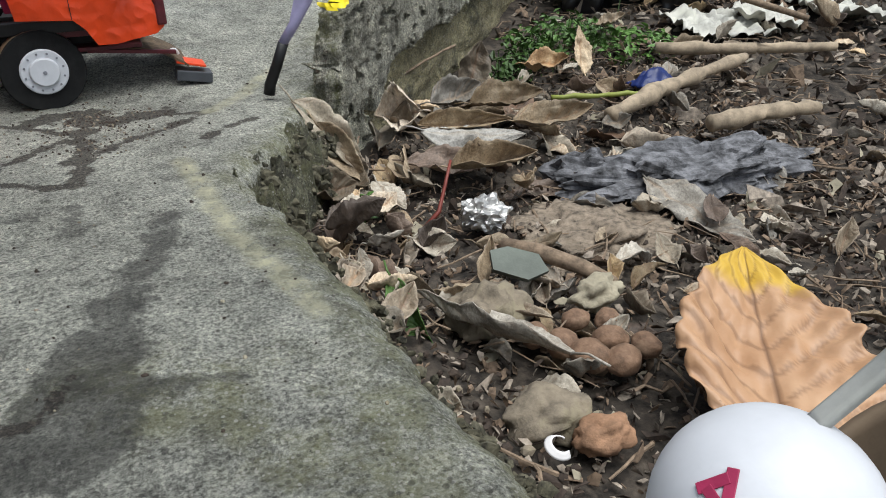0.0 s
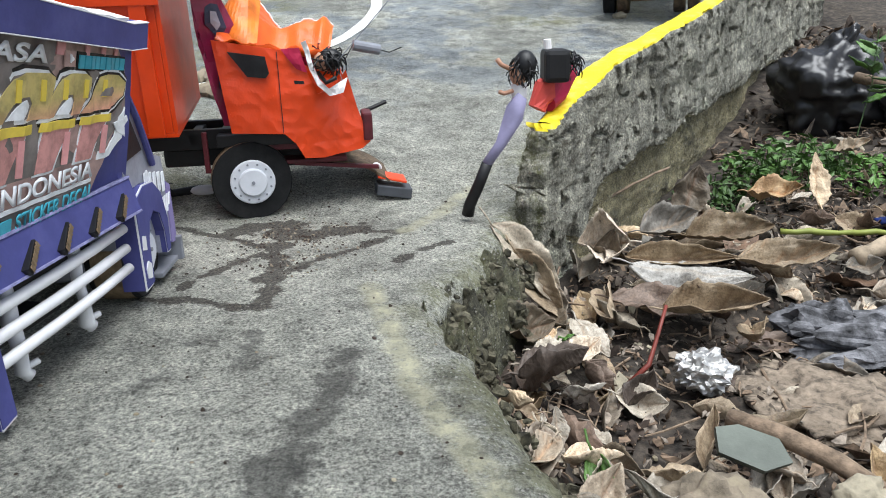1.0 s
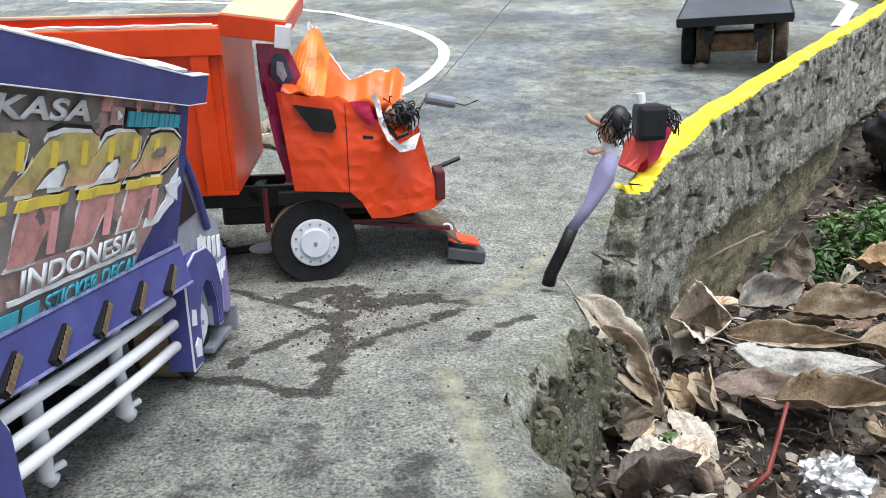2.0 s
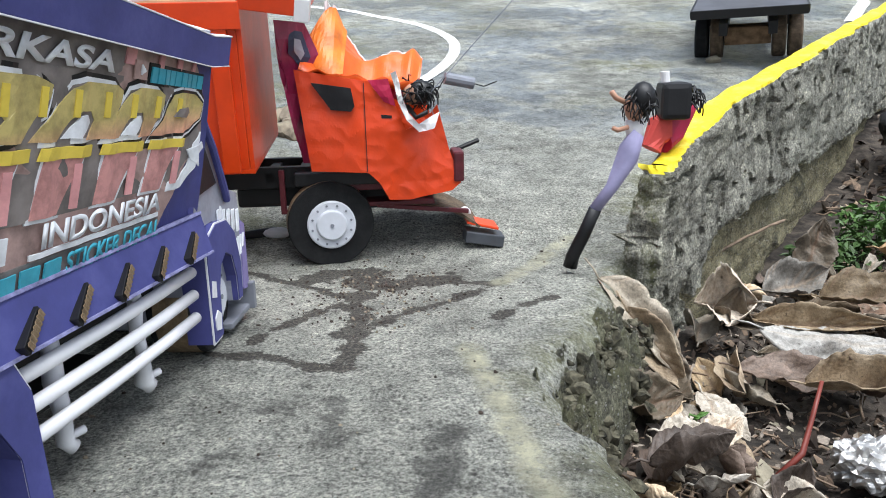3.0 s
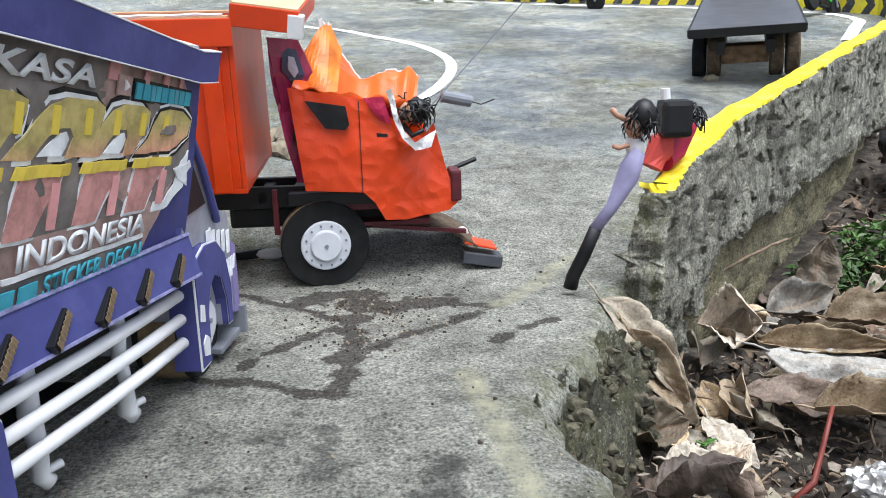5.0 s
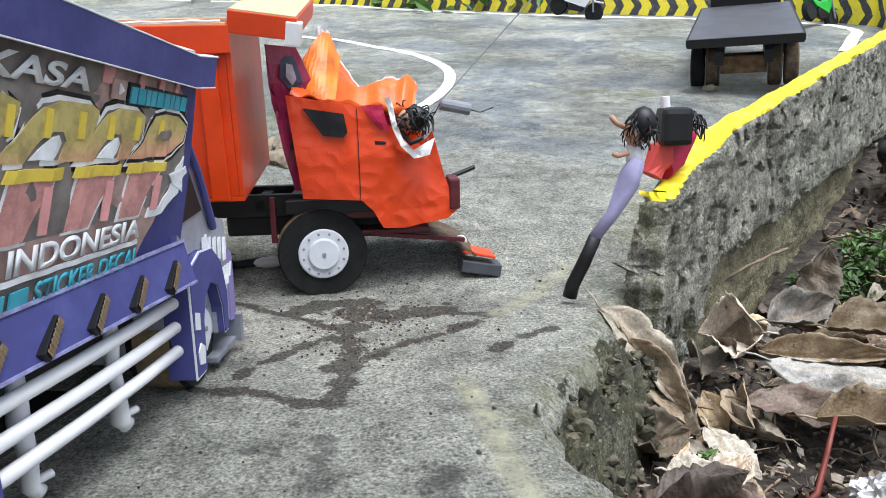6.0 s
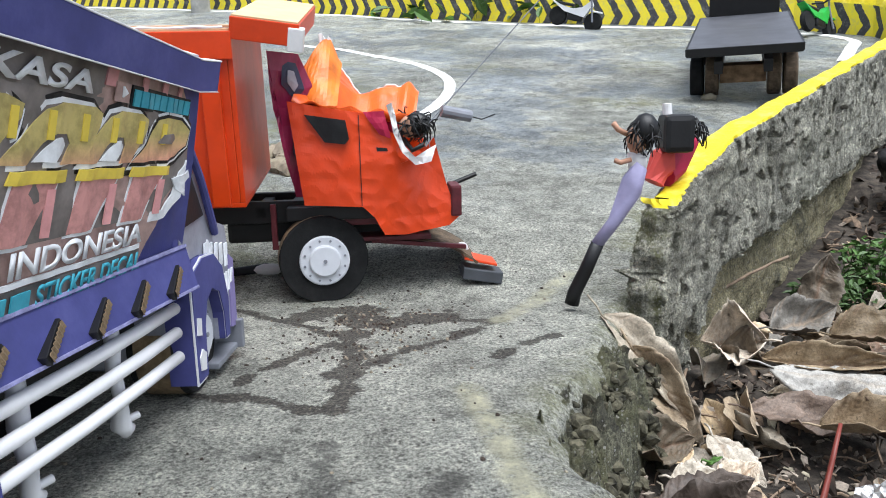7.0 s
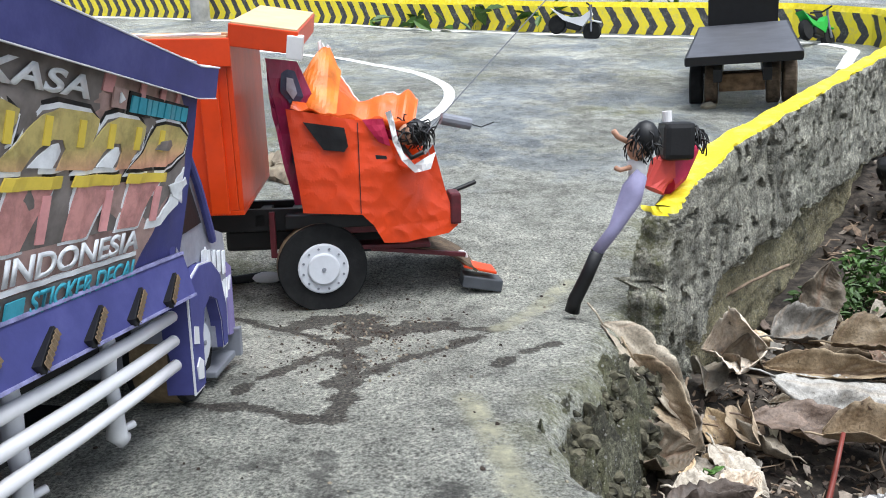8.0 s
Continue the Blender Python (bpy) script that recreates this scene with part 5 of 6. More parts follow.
# local: y forward
part("deck", boxes(((-0.096, -0.11, 0.104), (0.096, 0.42, 0.11)), bevel=0.001), BED, flat, "dark grey deck")
part("deck_edge", boxes(((-0.098, -0.115, 0.094), (0.098, -0.1102, 0.11)), ((-0.1, -0.11, 0.096), (-0.0962, 0.42, 0.109)), ((0.0962, -0.11, 0.096), (0.1, 0.42, 0.109))), BLACK, flat, "black deck edge")
part("headboard", boxes(((-0.078, 0.4202, 0.1), (0.078, 0.428, 0.27)), bevel=0.001), BLACK, flat, "black headboard")
part("headboard_plate", boxes(((-0.035, 0.4165, 0.196), (0.035, 0.4205, 0.225)), bevel=0.0006), YELLOW, flat, "yellow plate")
part("chassis", boxes(((-0.05, -0.1, 0.06), (-0.035, 0.4, 0.083)), ((0.035, -0.1, 0.06), (0.05, 0.4, 0.083))), BLACK, flat)
part("axle_block", boxes(((-0.042, -0.02, 0.028), (0.042, 0.02, 0.062)), bevel=0.003), WOOD, flat, "raw wooden axle block")
for x, m in ((-0.096, RUBBER), (-0.068, WOOD_DARK), (0.044, WOOD_DARK), (0.072, WOOD_DARK)):
    w = part("wheel", lathe(((0, 0.012), (0, 0.037), (0.003, 0.04), (0.021, 0.04), (0.024, 0.037), (0.024, 0.012)), 36), m, flat, "worn wooden wheel")
    w.matrix_local = pose(x, 0, 0.04, 0, 0, -90)
for x in (-0.1, 0.075):
    w = part("wheel", lathe(((0, 0.012), (0, 0.037), (0.003, 0.04), (0.021, 0.04), (0.024, 0.037), (0.024, 0.012)), 36), RUBBER, flat)
    w.matrix_local = pose(x, 0.36, 0.04, 0, 0, -90)
tagged(part("chock", lump((0.016, 0.008, 0.007), 4, 0.3), PALE_ROCK), "pale stone chock beside a wheel", "stone").matrix_world = pose(0.632, 1.475, road_z(0.632, 1.475) + 0.005)


def motorbike(name, m, body_mat, label):
    e = empty(name, m, label, "toy motorbike", "toy motorbikes")
    e.scale = (1.35, 1.35, 1.35)
    for x in (-0.045, 0.045):
        t = part("wheel", lathe(((-0.006, 0.012), (-0.006, 0.02), (0, 0.023), (0.006, 0.02), (0.006, 0.012)), 24), RUBBER, e)
        t.matrix_local = pose(x, 0, 0.023)
        part("hub", lathe(((-0.004, 0.003), (-0.004, 0.01), (0.004, 0.01), (0.004, 0.003)), 16), GREY, t)
    part("engine", boxes(((-0.02, -0.008, 0.018), (0.018, 0.008, 0.036)), bevel=0.004), BLACK, e)
    part("body", slab(((-0.07, 0.058), (-0.035, 0.048), (-0.01, 0.046), (0.012, 0.052), (0.03, 0.07), (0.036, 0.062), (0.022, 0.03), (-0.012, 0.034), (-0.03, 0.036)), -0.009, 0.009, 0), body_mat, e, "painted body panels")
    part("seat", boxes(((-0.055, -0.008, 0.05), (-0.008, 0.008, 0.057)), bevel=0.003), BLACK, e)
    part("fork", tube(((0.045, -0.009, 0.023), (0.032, -0.008, 0.07), (0.026, -0.012, 0.082)), 0.0025, 8), GREY, e)
    part("handlebar", tube(((0.022, -0.024, 0.084), (0.028, 0, 0.08), (0.022, 0.024, 0.084)), 0.002, 8), BLACK, e)
    part("mudguard", boxes(((0.03, -0.007, 0.046), (0.062, 0.007, 0.05)), bevel=0.002), body_mat, e)
    return e


motorbike("motorbike", pose(0.56, 2.6, road_z(0.56, 2.6), 0, 14, -25), WORN_WHITE, "white toy motorbike parked against the chevron wall")
motorbike("motorbike", pose(1.22, 2.28, road_z(1.22, 2.28), -12, 10, 35), plain("green_paint", (0.03, 0.4, 0.06), 0.4), "green toy motorbike leaning at the bend")

# ---- dead leaves ----
def leaf_bm(length, width, curl, cup, twist, seed, blunt=0.75, nu=16, nv=8, wave=1.0):
    """A leaf from its stalk along x: a midrib, a cupped and curling blade with a ragged edge, a stalk."""
    rnd = random.Random(seed)
    ph = rnd.uniform(0, 9)
    bm = bmesh.new()
    vein = bm.verts.layers.float.new("vein")
    rows = []
    for i in range(nu + 1):
        u = i / nu
        half = width * 0.5 * math.sin(math.pi * min(0.995, max(0.012, u)) ** blunt) ** 0.85
        a = curl * (u - 0.4)
        cx = length * (math.sin(a) / curl + math.sin(0.4 * curl) / curl if abs(curl) > 0.05 else u)
        cz = length * (1 - math.cos(a)) / curl if abs(curl) > 0.05 else 0.0
        row = []
        for j in range(nv + 1):
            v = 2 * j / nv - 1
            rag = 1 + 0.16 * noise.noise(Vector((u * 7, (1 if v > 0 else -1) * 3 + ph, seed))) + 0.10 * noise.noise(Vector((u * 22, (1 if v > 0 else -1) * 3 + ph, seed)))
            t = twist * (u - 0.3)
            w = half * rag * v
            lift = cup * abs(v) ** 1.4 * half * 1.4 + 0.46 * wave * half * noise.noise(Vector((u * 4 + ph, v * 1.8, seed))) + 0.2 * wave * half * noise.noise(Vector((u * 11 + ph, v * 5, seed)))
            lift += 0.05 * half * math.cos((u * 9 - abs(v) * 2) * 2 * math.pi) * abs(v)
            cw = w * (1 - 0.25 * min(1.0, abs(cup)))
            p = bm.verts.new((cx - lift * math.sin(a) * 0.4, cw * math.cos(t) - lift * math.sin(t), cz + cw * math.sin(t) + lift * math.cos(t)))
            side = abs(((u * 9 - abs(v) * 2.2) % 1.0) - 0.5)
            p[vein] = 1.0 if j == nv // 2 else (0.55 if side < 0.09 else 0.0)
            row.append(p)
        rows.append(row)
    for a, b in zip(rows, rows[1:]):
        for j in range(nv):
            bm.faces.new((a[j], b[j], b[j + 1], a[j + 1]))
    bm.normal_update()
    geo = bmesh.ops.extrude_face_region(bm, geom=list(bm.faces))
    for v in geo["geom"]:
        if isinstance(v, bmesh.types.BMVert):
            v.co -= v.normal * 0.0006
    p0 = rows[0][nv // 2].co.copy()
    tube([p0 + Vector((0.003, 0, 0)), p0 + Vector((-0.08 * length, 0.01 * length, 0.004)), p0 + Vector((-0.2 * length, 0.03 * length, 0.002))], 0.0009, 5, bm)
    return bm


LEAF_KINDS = []
for n, (L, W, cu, cp, tw, mat, lab) in enumerate((
        (0.075, 0.040, 0.9, 0.5, 0.6, LEAF_BROWN, "dry brown curled leaf lying on the litter"),
        (0.085, 0.034, -0.7, 0.7, -0.5, LEAF_BROWN, "dry brown folded leaf lying on the litter"),
        (0.065, 0.045, 1.5, 0.4, 0.9, LEAF_GREY, "greyish dead leaf lying on the litter"),
        (0.060, 0.026, 0.5, 1.0, 0.3, LEAF_GREY, "narrow greyish dead leaf lying on the litter"),
        (0.070, 0.038, -1.2, -0.5, 0.8, LEAF_TAN, "tan dead leaf lying on the litter"),
        (0.050, 0.028, 1.2, 0.8, -0.9, LEAF_TAN, "small tan dead leaf lying on the litter"),
        (0.080, 0.042, 0.4, 0.3, 0.4, LEAF_DARK, "dark rotting leaf pressed into the litter"),
        (0.060, 0.036, 1.8, 0.9, 1.2, LEAF_DARK, "dark curled leaf lying on the litter"),
        (0.090, 0.030, 1.1, 1.3, 0.6, LEAF_BROWN, "long brown rolled leaf lying on the litter"),
        (0.045, 0.024, 0.8, 0.5, 0.3, LEAF_GREY, "small greyish leaf scrap on the litter"),
        (0.055, 0.034, -1.6, 0.6, -0.8, LEAF_GREY, "greyish leaf curled over on the litter"))):
    LEAF_KINDS.append((mesh_of("leaf", leaf_bm(L, W, cu, cp, tw, n + 1), mat, smooth=True), lab))


def place_leaf(mesh, lab, m, group="dead leaves", category="leaf"):
    ob = new("leaf", mesh)
    ob.matrix_world = m
    return tagged(ob, lab, category, group)


rl = random.Random(21)
count = 0
while count < 266:
    x, y = rl.uniform(0.2, 1.5), rl.uniform(-0.1, 1.5)
    if rl.random() < 0.45:
        x, y = rl.uniform(0.24, 0.72), rl.uniform(0.12, 0.9)
    gap = x - edge_x(y)
    lim = 0.035 if y < 0.6 else 0.03 + 0.02
    if gap < lim or (y < 0.12 and x < 0.3):
        continue
    dark_ground = 0.52 < x < 0.85 and 0.42 < y < 0.6
    if dark_ground and rl.random() < 0.6:
        continue
    k = rl.choices(range(len(LEAF_KINDS)), (3, 3, 3, 3, 2, 2, 3, 2, 3, 3, 3))[0]
    s = rl.uniform(0.6, 1.05) * (0.75 if y < 0.42 else 1.0)
    z = litter_z(x, y) + rl.uniform(0.002, 0.016) + (0.006 if y > 0.55 else 0)
    m = pose(x, y, z, rl.gauss(0, 20), rl.gauss(0, 16), rl.uniform(0, 360)) @ Matrix.Diagonal((s, s * rl.uniform(0.85, 1.1), s, 1))
    place_leaf(*LEAF_KINDS[k], m)
    count += 1


for i in range(22):
    y = 0.24 + 0.012 * i
    x = edge_x(y) + (0.03 if y < 0.36 else 0.06) + rl.uniform(-0.01, 0.03)
    s = rl.uniform(0.5, 0.85)
    m = pose(x, y, litter_z(x, y) + rl.uniform(0.008, 0.018), rl.gauss(0, 25), rl.gauss(10, 20), rl.uniform(0, 360)) @ Matrix.Diagonal((s, s, s, 1))
    place_leaf(*LEAF_KINDS[rl.choice((0, 2, 4, 5, 7, 9, 10))], m)


def hero(name, mat, lab, m, L, W, cu, cp, tw, seed, blunt=0.75, category="leaf", cells=(26, 12), wave=1.0):
    ob = part(name, leaf_bm(L, W, cu, cp, tw, seed, blunt, *cells, wave), mat, smooth=True)
    ob.matrix_world = m
    return tagged(ob, lab, category)


hero("leaf", LEAF_PEACH, "large fallen leaf, pale orange with a yellow tip", pose(0.426, 0.039, -0.080, 4, -6, 62), 0.216, 0.128, 0.35, 0.2, 0.2, 31, 0.8, cells=(80, 48), wave=0.4)
hero("leaf", LEAF_GREY, "long curled grey-brown leaf below the slab edge", pose(0.352, 0.165, -0.066, 25, 6, 117), 0.15, 0.03, 0.35, 0.6, 0.5, 32)
hero("leaf", GREEN, "fresh green leaf blade stuck at the slab edge", pose(0.268, 0.292, -0.055, 40, 35, -72), 0.07, 0.022, -0.9, 0.7, 0.6, 33)


def aim(p0, p1, up=(0, 0, 1)):
    """A leaf's pose: stalk end at p0, tip towards p1, its face towards up."""
    x = (Vector(p1) - Vector(p0)).normalized()
    y = Vector(up).cross(x).normalized()
    m = Matrix((x, y, x.cross(y))).transposed().to_4x4()
    m.translation = Vector(p0)
    return m


def laid(mat, lab, p0, p1, width, up, cu, cp, tw, seed, blunt=0.75):
    return hero("leaf", mat, lab, aim(p0, p1, up), (Vector(p1) - Vector(p0)).length, width, cu, cp, tw, seed, blunt)


laid(LEAF_WHITE, "bleached whitish ribbed leaf lying on the litter", (0.384, 0.585, -0.046), (0.49, 0.54, -0.05), 0.044, (-0.1, -0.5, 0.85), 0.25, -0.35, 0.2, 34)
laid(LEAF_BROWN, "brown folded leaf arching over the litter", (0.39, 0.612, -0.05), (0.49, 0.575, -0.045), 0.03, (0.1, -0.7, 0.7), 0.6, 0.9, 0.3, 41)
laid(LEAF_TAN, "round brown leaf curled like a cup", (0.398, 0.622, -0.036), (0.345, 0.652, -0.048), 0.07, (0.1, -0.85, 0.5), 1.9, 0.9, 0.5, 35, 0.6)
laid(LEAF_BROWN, "small brown roll inside the cupped leaf", (0.36, 0.632, -0.045), (0.396, 0.612, -0.06), 0.036, (0, -0.7, 0.7), 1.2, 1.3, 0.9, 57, 0.6)
laid(LEAF_GREY, "long brown leaf leaning on the wall's end", (0.249, 0.592, 0.002), (0.312, 0.536, -0.064), 0.04, (0.25, -0.75, 0.6), -0.5, 0.5, 0.7, 36)
laid(LEAF_BROWN, "brown under leaf hanging beside the wall's end", (0.268, 0.575, -0.022), (0.31, 0.53, -0.078), 0.036, (-0.1, -0.9, 0.4), 0.5, 0.7, 0.3, 58)
laid(LEAF_BROWN, "tall dry leaf leaning against the wall", (0.516, 0.79, -0.066), (0.545, 0.82, -0.004), 0.05, (-0.3, -0.9, 0.2), 0.8, 0.5, 0.5, 37)
laid(LEAF_GREY, "pale flat leaf lying among dark litter", (0.314, 0.518, -0.072), (0.326, 0.45, -0.078), 0.03, (0.1, 0, 1), 0.3, 0.3, 0.3, 59)
laid(LEAF_BROWN, "brown crumpled leaf below the broken shelf", (0.226, 0.455, -0.05), (0.285, 0.475, -0.058), 0.045, (0, -0.5, 0.85), 1.0, 0.6, 0.6, 60)
laid(LEAF_BROWN, "broad brown leaf overlapping the litter by the wall", (0.47, 0.66, -0.048), (0.56, 0.64, -0.04), 0.05, (0.1, -0.4, 0.9), 0.8, 0.6, 0.4, 62)
laid(LEAF_GREY, "broad greyish leaf with upturned edges", (0.43, 0.7, -0.055), (0.51, 0.735, -0.05), 0.05, (0.2, -0.5, 0.85), 1.2, 0.7, 0.5, 63)
laid(LEAF_TAN, "tan leaf with a curled tip on the litter", (0.5, 0.6, -0.058), (0.6, 0.585, -0.05), 0.042, (0.1, -0.5, 0.85), 1.1, 0.7, 0.6, 64)
laid(LEAF_BROWN, "brown leaf folded along its rib", (0.4, 0.53, -0.075), (0.49, 0.5, -0.062), 0.04, (-0.1, -0.5, 0.8), 0.9, 1.1, 0.4, 65)
laid(LEAF_DARK, "dark leaf under the bleached one", (0.36, 0.565, -0.075), (0.45, 0.53, -0.078), 0.045, (0, -0.3, 0.9), 0.4, 0.4, 0.5, 66)
hero("leaf", LEAF_YELLOW, "yellow-orange dead leaf by the green weeds", pose(0.62, 0.83, -0.05, 20, -10, -40), 0.07, 0.045, 1.0, 0.5, 0.6, 38)
hero("leaf", LEAF_GREY, "pale peach leaf scrap on the litter", pose(0.258, 0.43, -0.058, 20, -4, -10), 0.034, 0.026, 0.5, 0.3, 0.2, 39)
hero("leaf", LEAF_TAN, "pale peach leaf scrap on the litter", pose(0.286, 0.425, -0.064, 20, -14, 30), 0.036, 0.026, 0.6, 0.4, 0.3, 40)
hero("leaf", LEAF_GREY, "large grey flat leaf on the litter", pose(0.60, 0.47, -0.092, 6, 8, -78), 0.15, 0.055, 0.4, 0.2, 0.3, 42)
hero("leaf", LEAF_DARK, "dark folded leaf below the slab edge", pose(0.24, 0.38, -0.055, -20, -8, 8), 0.06, 0.038, 1.2, 0.8, 0.4, 43)
hero("leaf", LEAF_BROWN, "dry leaf hanging over the broken shelf", pose(0.3, 0.56, -0.052, 30, 50, -80), 0.07, 0.03, 0.9, 0.6, 0.8, 44)
hero("leaf", LEAF_TAN, "pale flat leaf standing among the weeds", pose(0.70, 0.80, -0.06, 20, -55, 80), 0.075, 0.035, 0.3, 0.3, 0.2, 45)
hero("leaf", LEAF_TAN, "tan leaf on top of the litter", pose(0.79, 0.93, -0.02, 15, -20, -30), 0.05, 0.035, 0.8, 0.4, 0.3, 46)

# chips, crumbs and fibres between the leaves
rc = random.Random(8)
bm = bmesh.new()
for k in range(19000):
    x, y = (rc.uniform(0.18, 0.95), rc.uniform(-0.1, 1.0)) if k < 14000 else (rc.uniform(0.7, 1.7), rc.uniform(0.2, 1.9))
    if x - edge_x(y) < 0.012 + (0.04 if y > 0.6 else 0):
        continue
    s = rc.uniform(0.0015, 0.006) * (2.0 if rc.random() < 0.12 else 1) * (1 if k < 14000 else 2.6)
    m = pose(x, y, litter_z(x, y) + rc.uniform(0, 0.01), rc.gauss(0, 40), rc.gauss(0, 40), rc.uniform(0, 360))
    w = s * rc.uniform(0.15, 0.7)
    vs = [bm.verts.new(m @ Vector(p)) for p in ((-s, -w * 0.6, 0), (-s * 0.3, -w, s * 0.25), (s, -w * 0.3, 0), (s * 0.7, w * 0.7, s * 0.15), (-s * 0.5, w, -s * 0.1))]
    f = bm.faces.new(vs)
    f.material_index = rc.choices((0, 1, 2, 3), (5, 4, 5, 0.5))[0]
geo = bmesh.ops.extrude_face_region(bm, geom=list(bm.faces))
for v in geo["geom"]:
    if isinstance(v, bmesh.types.BMVert):
        v.co.z -= 0.0006
CHIP_A = plain("leaf_chip_brown", (0.2, 0.14, 0.095), 0.85, vary=0.35, scale=150)
CHIP_B = plain("leaf_chip_grey", (0.3, 0.25, 0.2), 0.85, vary=0.35, scale=150)
CHIP_C = plain("leaf_chip_dark", (0.05, 0.035, 0.026), 0.85, vary=0.35, scale=150)
tagged(part("leaf_crumbs", bm, (CHIP_A, CHIP_B, CHIP_C, PALE_ROCK)), "crumbled leaf chips and bark scattered over the soil", "leaf litter", kind="stuff")

bm = bmesh.new()
for i in range(620):
    x, y = rc.uniform(0.22, 1.2), rc.uniform(0.0, 1.2)
    if x - edge_x(y) < 0.05:
        continue
    a, L = rc.uniform(0, 6.28), rc.uniform(0.02, 0.075)
    z = litter_z(x, y) + rc.uniform(0.004, 0.016)
    pts = [(x + L * k * math.cos(a) + 0.004 * noise.noise(Vector((i, k * 3, 0))), y + L * k * math.sin(a) + 0.004 * noise.noise(Vector((i, k * 3, 5))), z + 0.006 * noise.noise(Vector((i, k * 2, 9)))) for k in (-0.5, -0.17, 0.17, 0.5)]
    tube(pts, rc.uniform(0.0006, 0.0016), 5, bm, taper=0.6)
tagged(part("twigs", bm, TWIG), "thin dry twigs and stalks strewn over the leaves", "twigs", kind="stuff")

bm = bmesh.new()
for i in range(900):
    if i < 700:
        x, y = (rc.uniform(-0.15, 0.24), rc.uniform(0.05, 0.75)) if i < 200 else (rc.gauss(0.06, 0.035), rc.gauss(0.58, 0.05))
        if x > edge_x(y) - 0.01:
            continue
        z, s = road_z(x, y), rc.choice((0.0006, 0.0008, 0.001, 0.0014))
    else:
        y = rc.uniform(-0.05, 0.6)
        x = edge_x(y) + rc.uniform(0.01, 0.2)
        z, s = litter_z(x, y) + 0.004, rc.uniform(0.001, 0.004)
    before = len(bm.faces)
    bmesh.ops.create_icosphere(bm, subdivisions=1, radius=1.0, matrix=pose(x, y, z, rc.uniform(0, 90), rc.uniform(0, 90), 0) @ Matrix.Diagonal((s * rc.uniform(0.8, 1.6), s, s * 0.7, 1)))
    bm.faces.ensure_lookup_table()
    k = rc.choice((0, 0, 2)) if i > 60 else rc.choice((0, 1))
    for f in bm.faces[before:]:
        f.material_index = k
tagged(part("grit", bm, (CHIP_C, PALE_ROCK, ROCK)), "grit and small pebbles on the slab and soil", "grit", kind="stuff")

# mossy crumbs along the slab's broken edge
bm = bmesh.new()
for i in range(520):
    y = rc.uniform(-0.05, 0.62)
    x = edge_x(y) + abs(rc.gauss(0, 0.014)) - 0.002
    z = -0.012 - 0.9 * max(0, x - edge_x(y)) - rc.uniform(0, 0.012)
    if i % 3 == 0:
        y = rc.uniform(0.38, 0.6)
        x = edge_x(y) + rc.uniform(0.0, 0.035)
        z = -0.022 + 0.012 * noise.noise(Vector((x * 40, y * 40, 2))) - 0.3 * (x - edge_x(y))
    s = rc.choice((0.0015, 0.002, 0.003, 0.0045))
    start = len(bm.verts)
    bmesh.ops.create_icosphere(bm, subdivisions=1, radius=1.0, matrix=pose(x, y, z, rc.uniform(0, 90), rc.uniform(0, 90), 0) @ Matrix.Diagonal((s * rc.uniform(0.8, 1.8), s, s * rc.uniform(0.5, 0.9), 1)))
    bm.verts.ensure_lookup_table()
    for v in bm.verts[start:]:
        v.co += Vector((1, -1, 1)) * 0.6 * s * noise.noise(v.co * 460)
for i in range(170):
    y = rc.uniform(0.375, 0.545)
    k = rc.random()
    x = edge_x(y) + 0.05 * k * math.sin(3.14 * min(1.0, max(0.15, (y - 0.34) / 0.2)))
    s = rc.choice((0.002, 0.003, 0.004, 0.006))
    start = len(bm.verts)
    bmesh.ops.create_icosphere(bm, subdivisions=2, radius=1.0, matrix=pose(x, y, -0.008 - 0.045 * k * k - rc.uniform(0, 0.02), rc.uniform(0, 90), rc.uniform(0, 90), 0) @ Matrix.Diagonal((s * rc.uniform(0.8, 1.6), s, s * rc.uniform(0.6, 1.0), 1)))
    bm.verts.ensure_lookup_table()
    for v in bm.verts[start:]:
        v.co += Vector((1, -1, 1)) * 0.6 * s * noise.noise(v.co * 260) + Vector((-1, 1, 1)) * 0.3 * s * noise.noise(v.co * 700)
tagged(part("edge_rubble", bm, MOSS_CRUMB), "mossy crumbs of cement along the broken slab edge", "rubble", kind="stuff")


# ---- stones, nuts and scraps in the litter ----
def stone(name, at, size, mat, lab, seed, rough=0.4, turn=0, group="", category="stone"):
    ob = part(name, lump(size, seed, rough, 4), mat, smooth=True)
    ob.matrix_world = pose(*at, 0, 0, turn)
    return tagged(ob, lab, category, group)


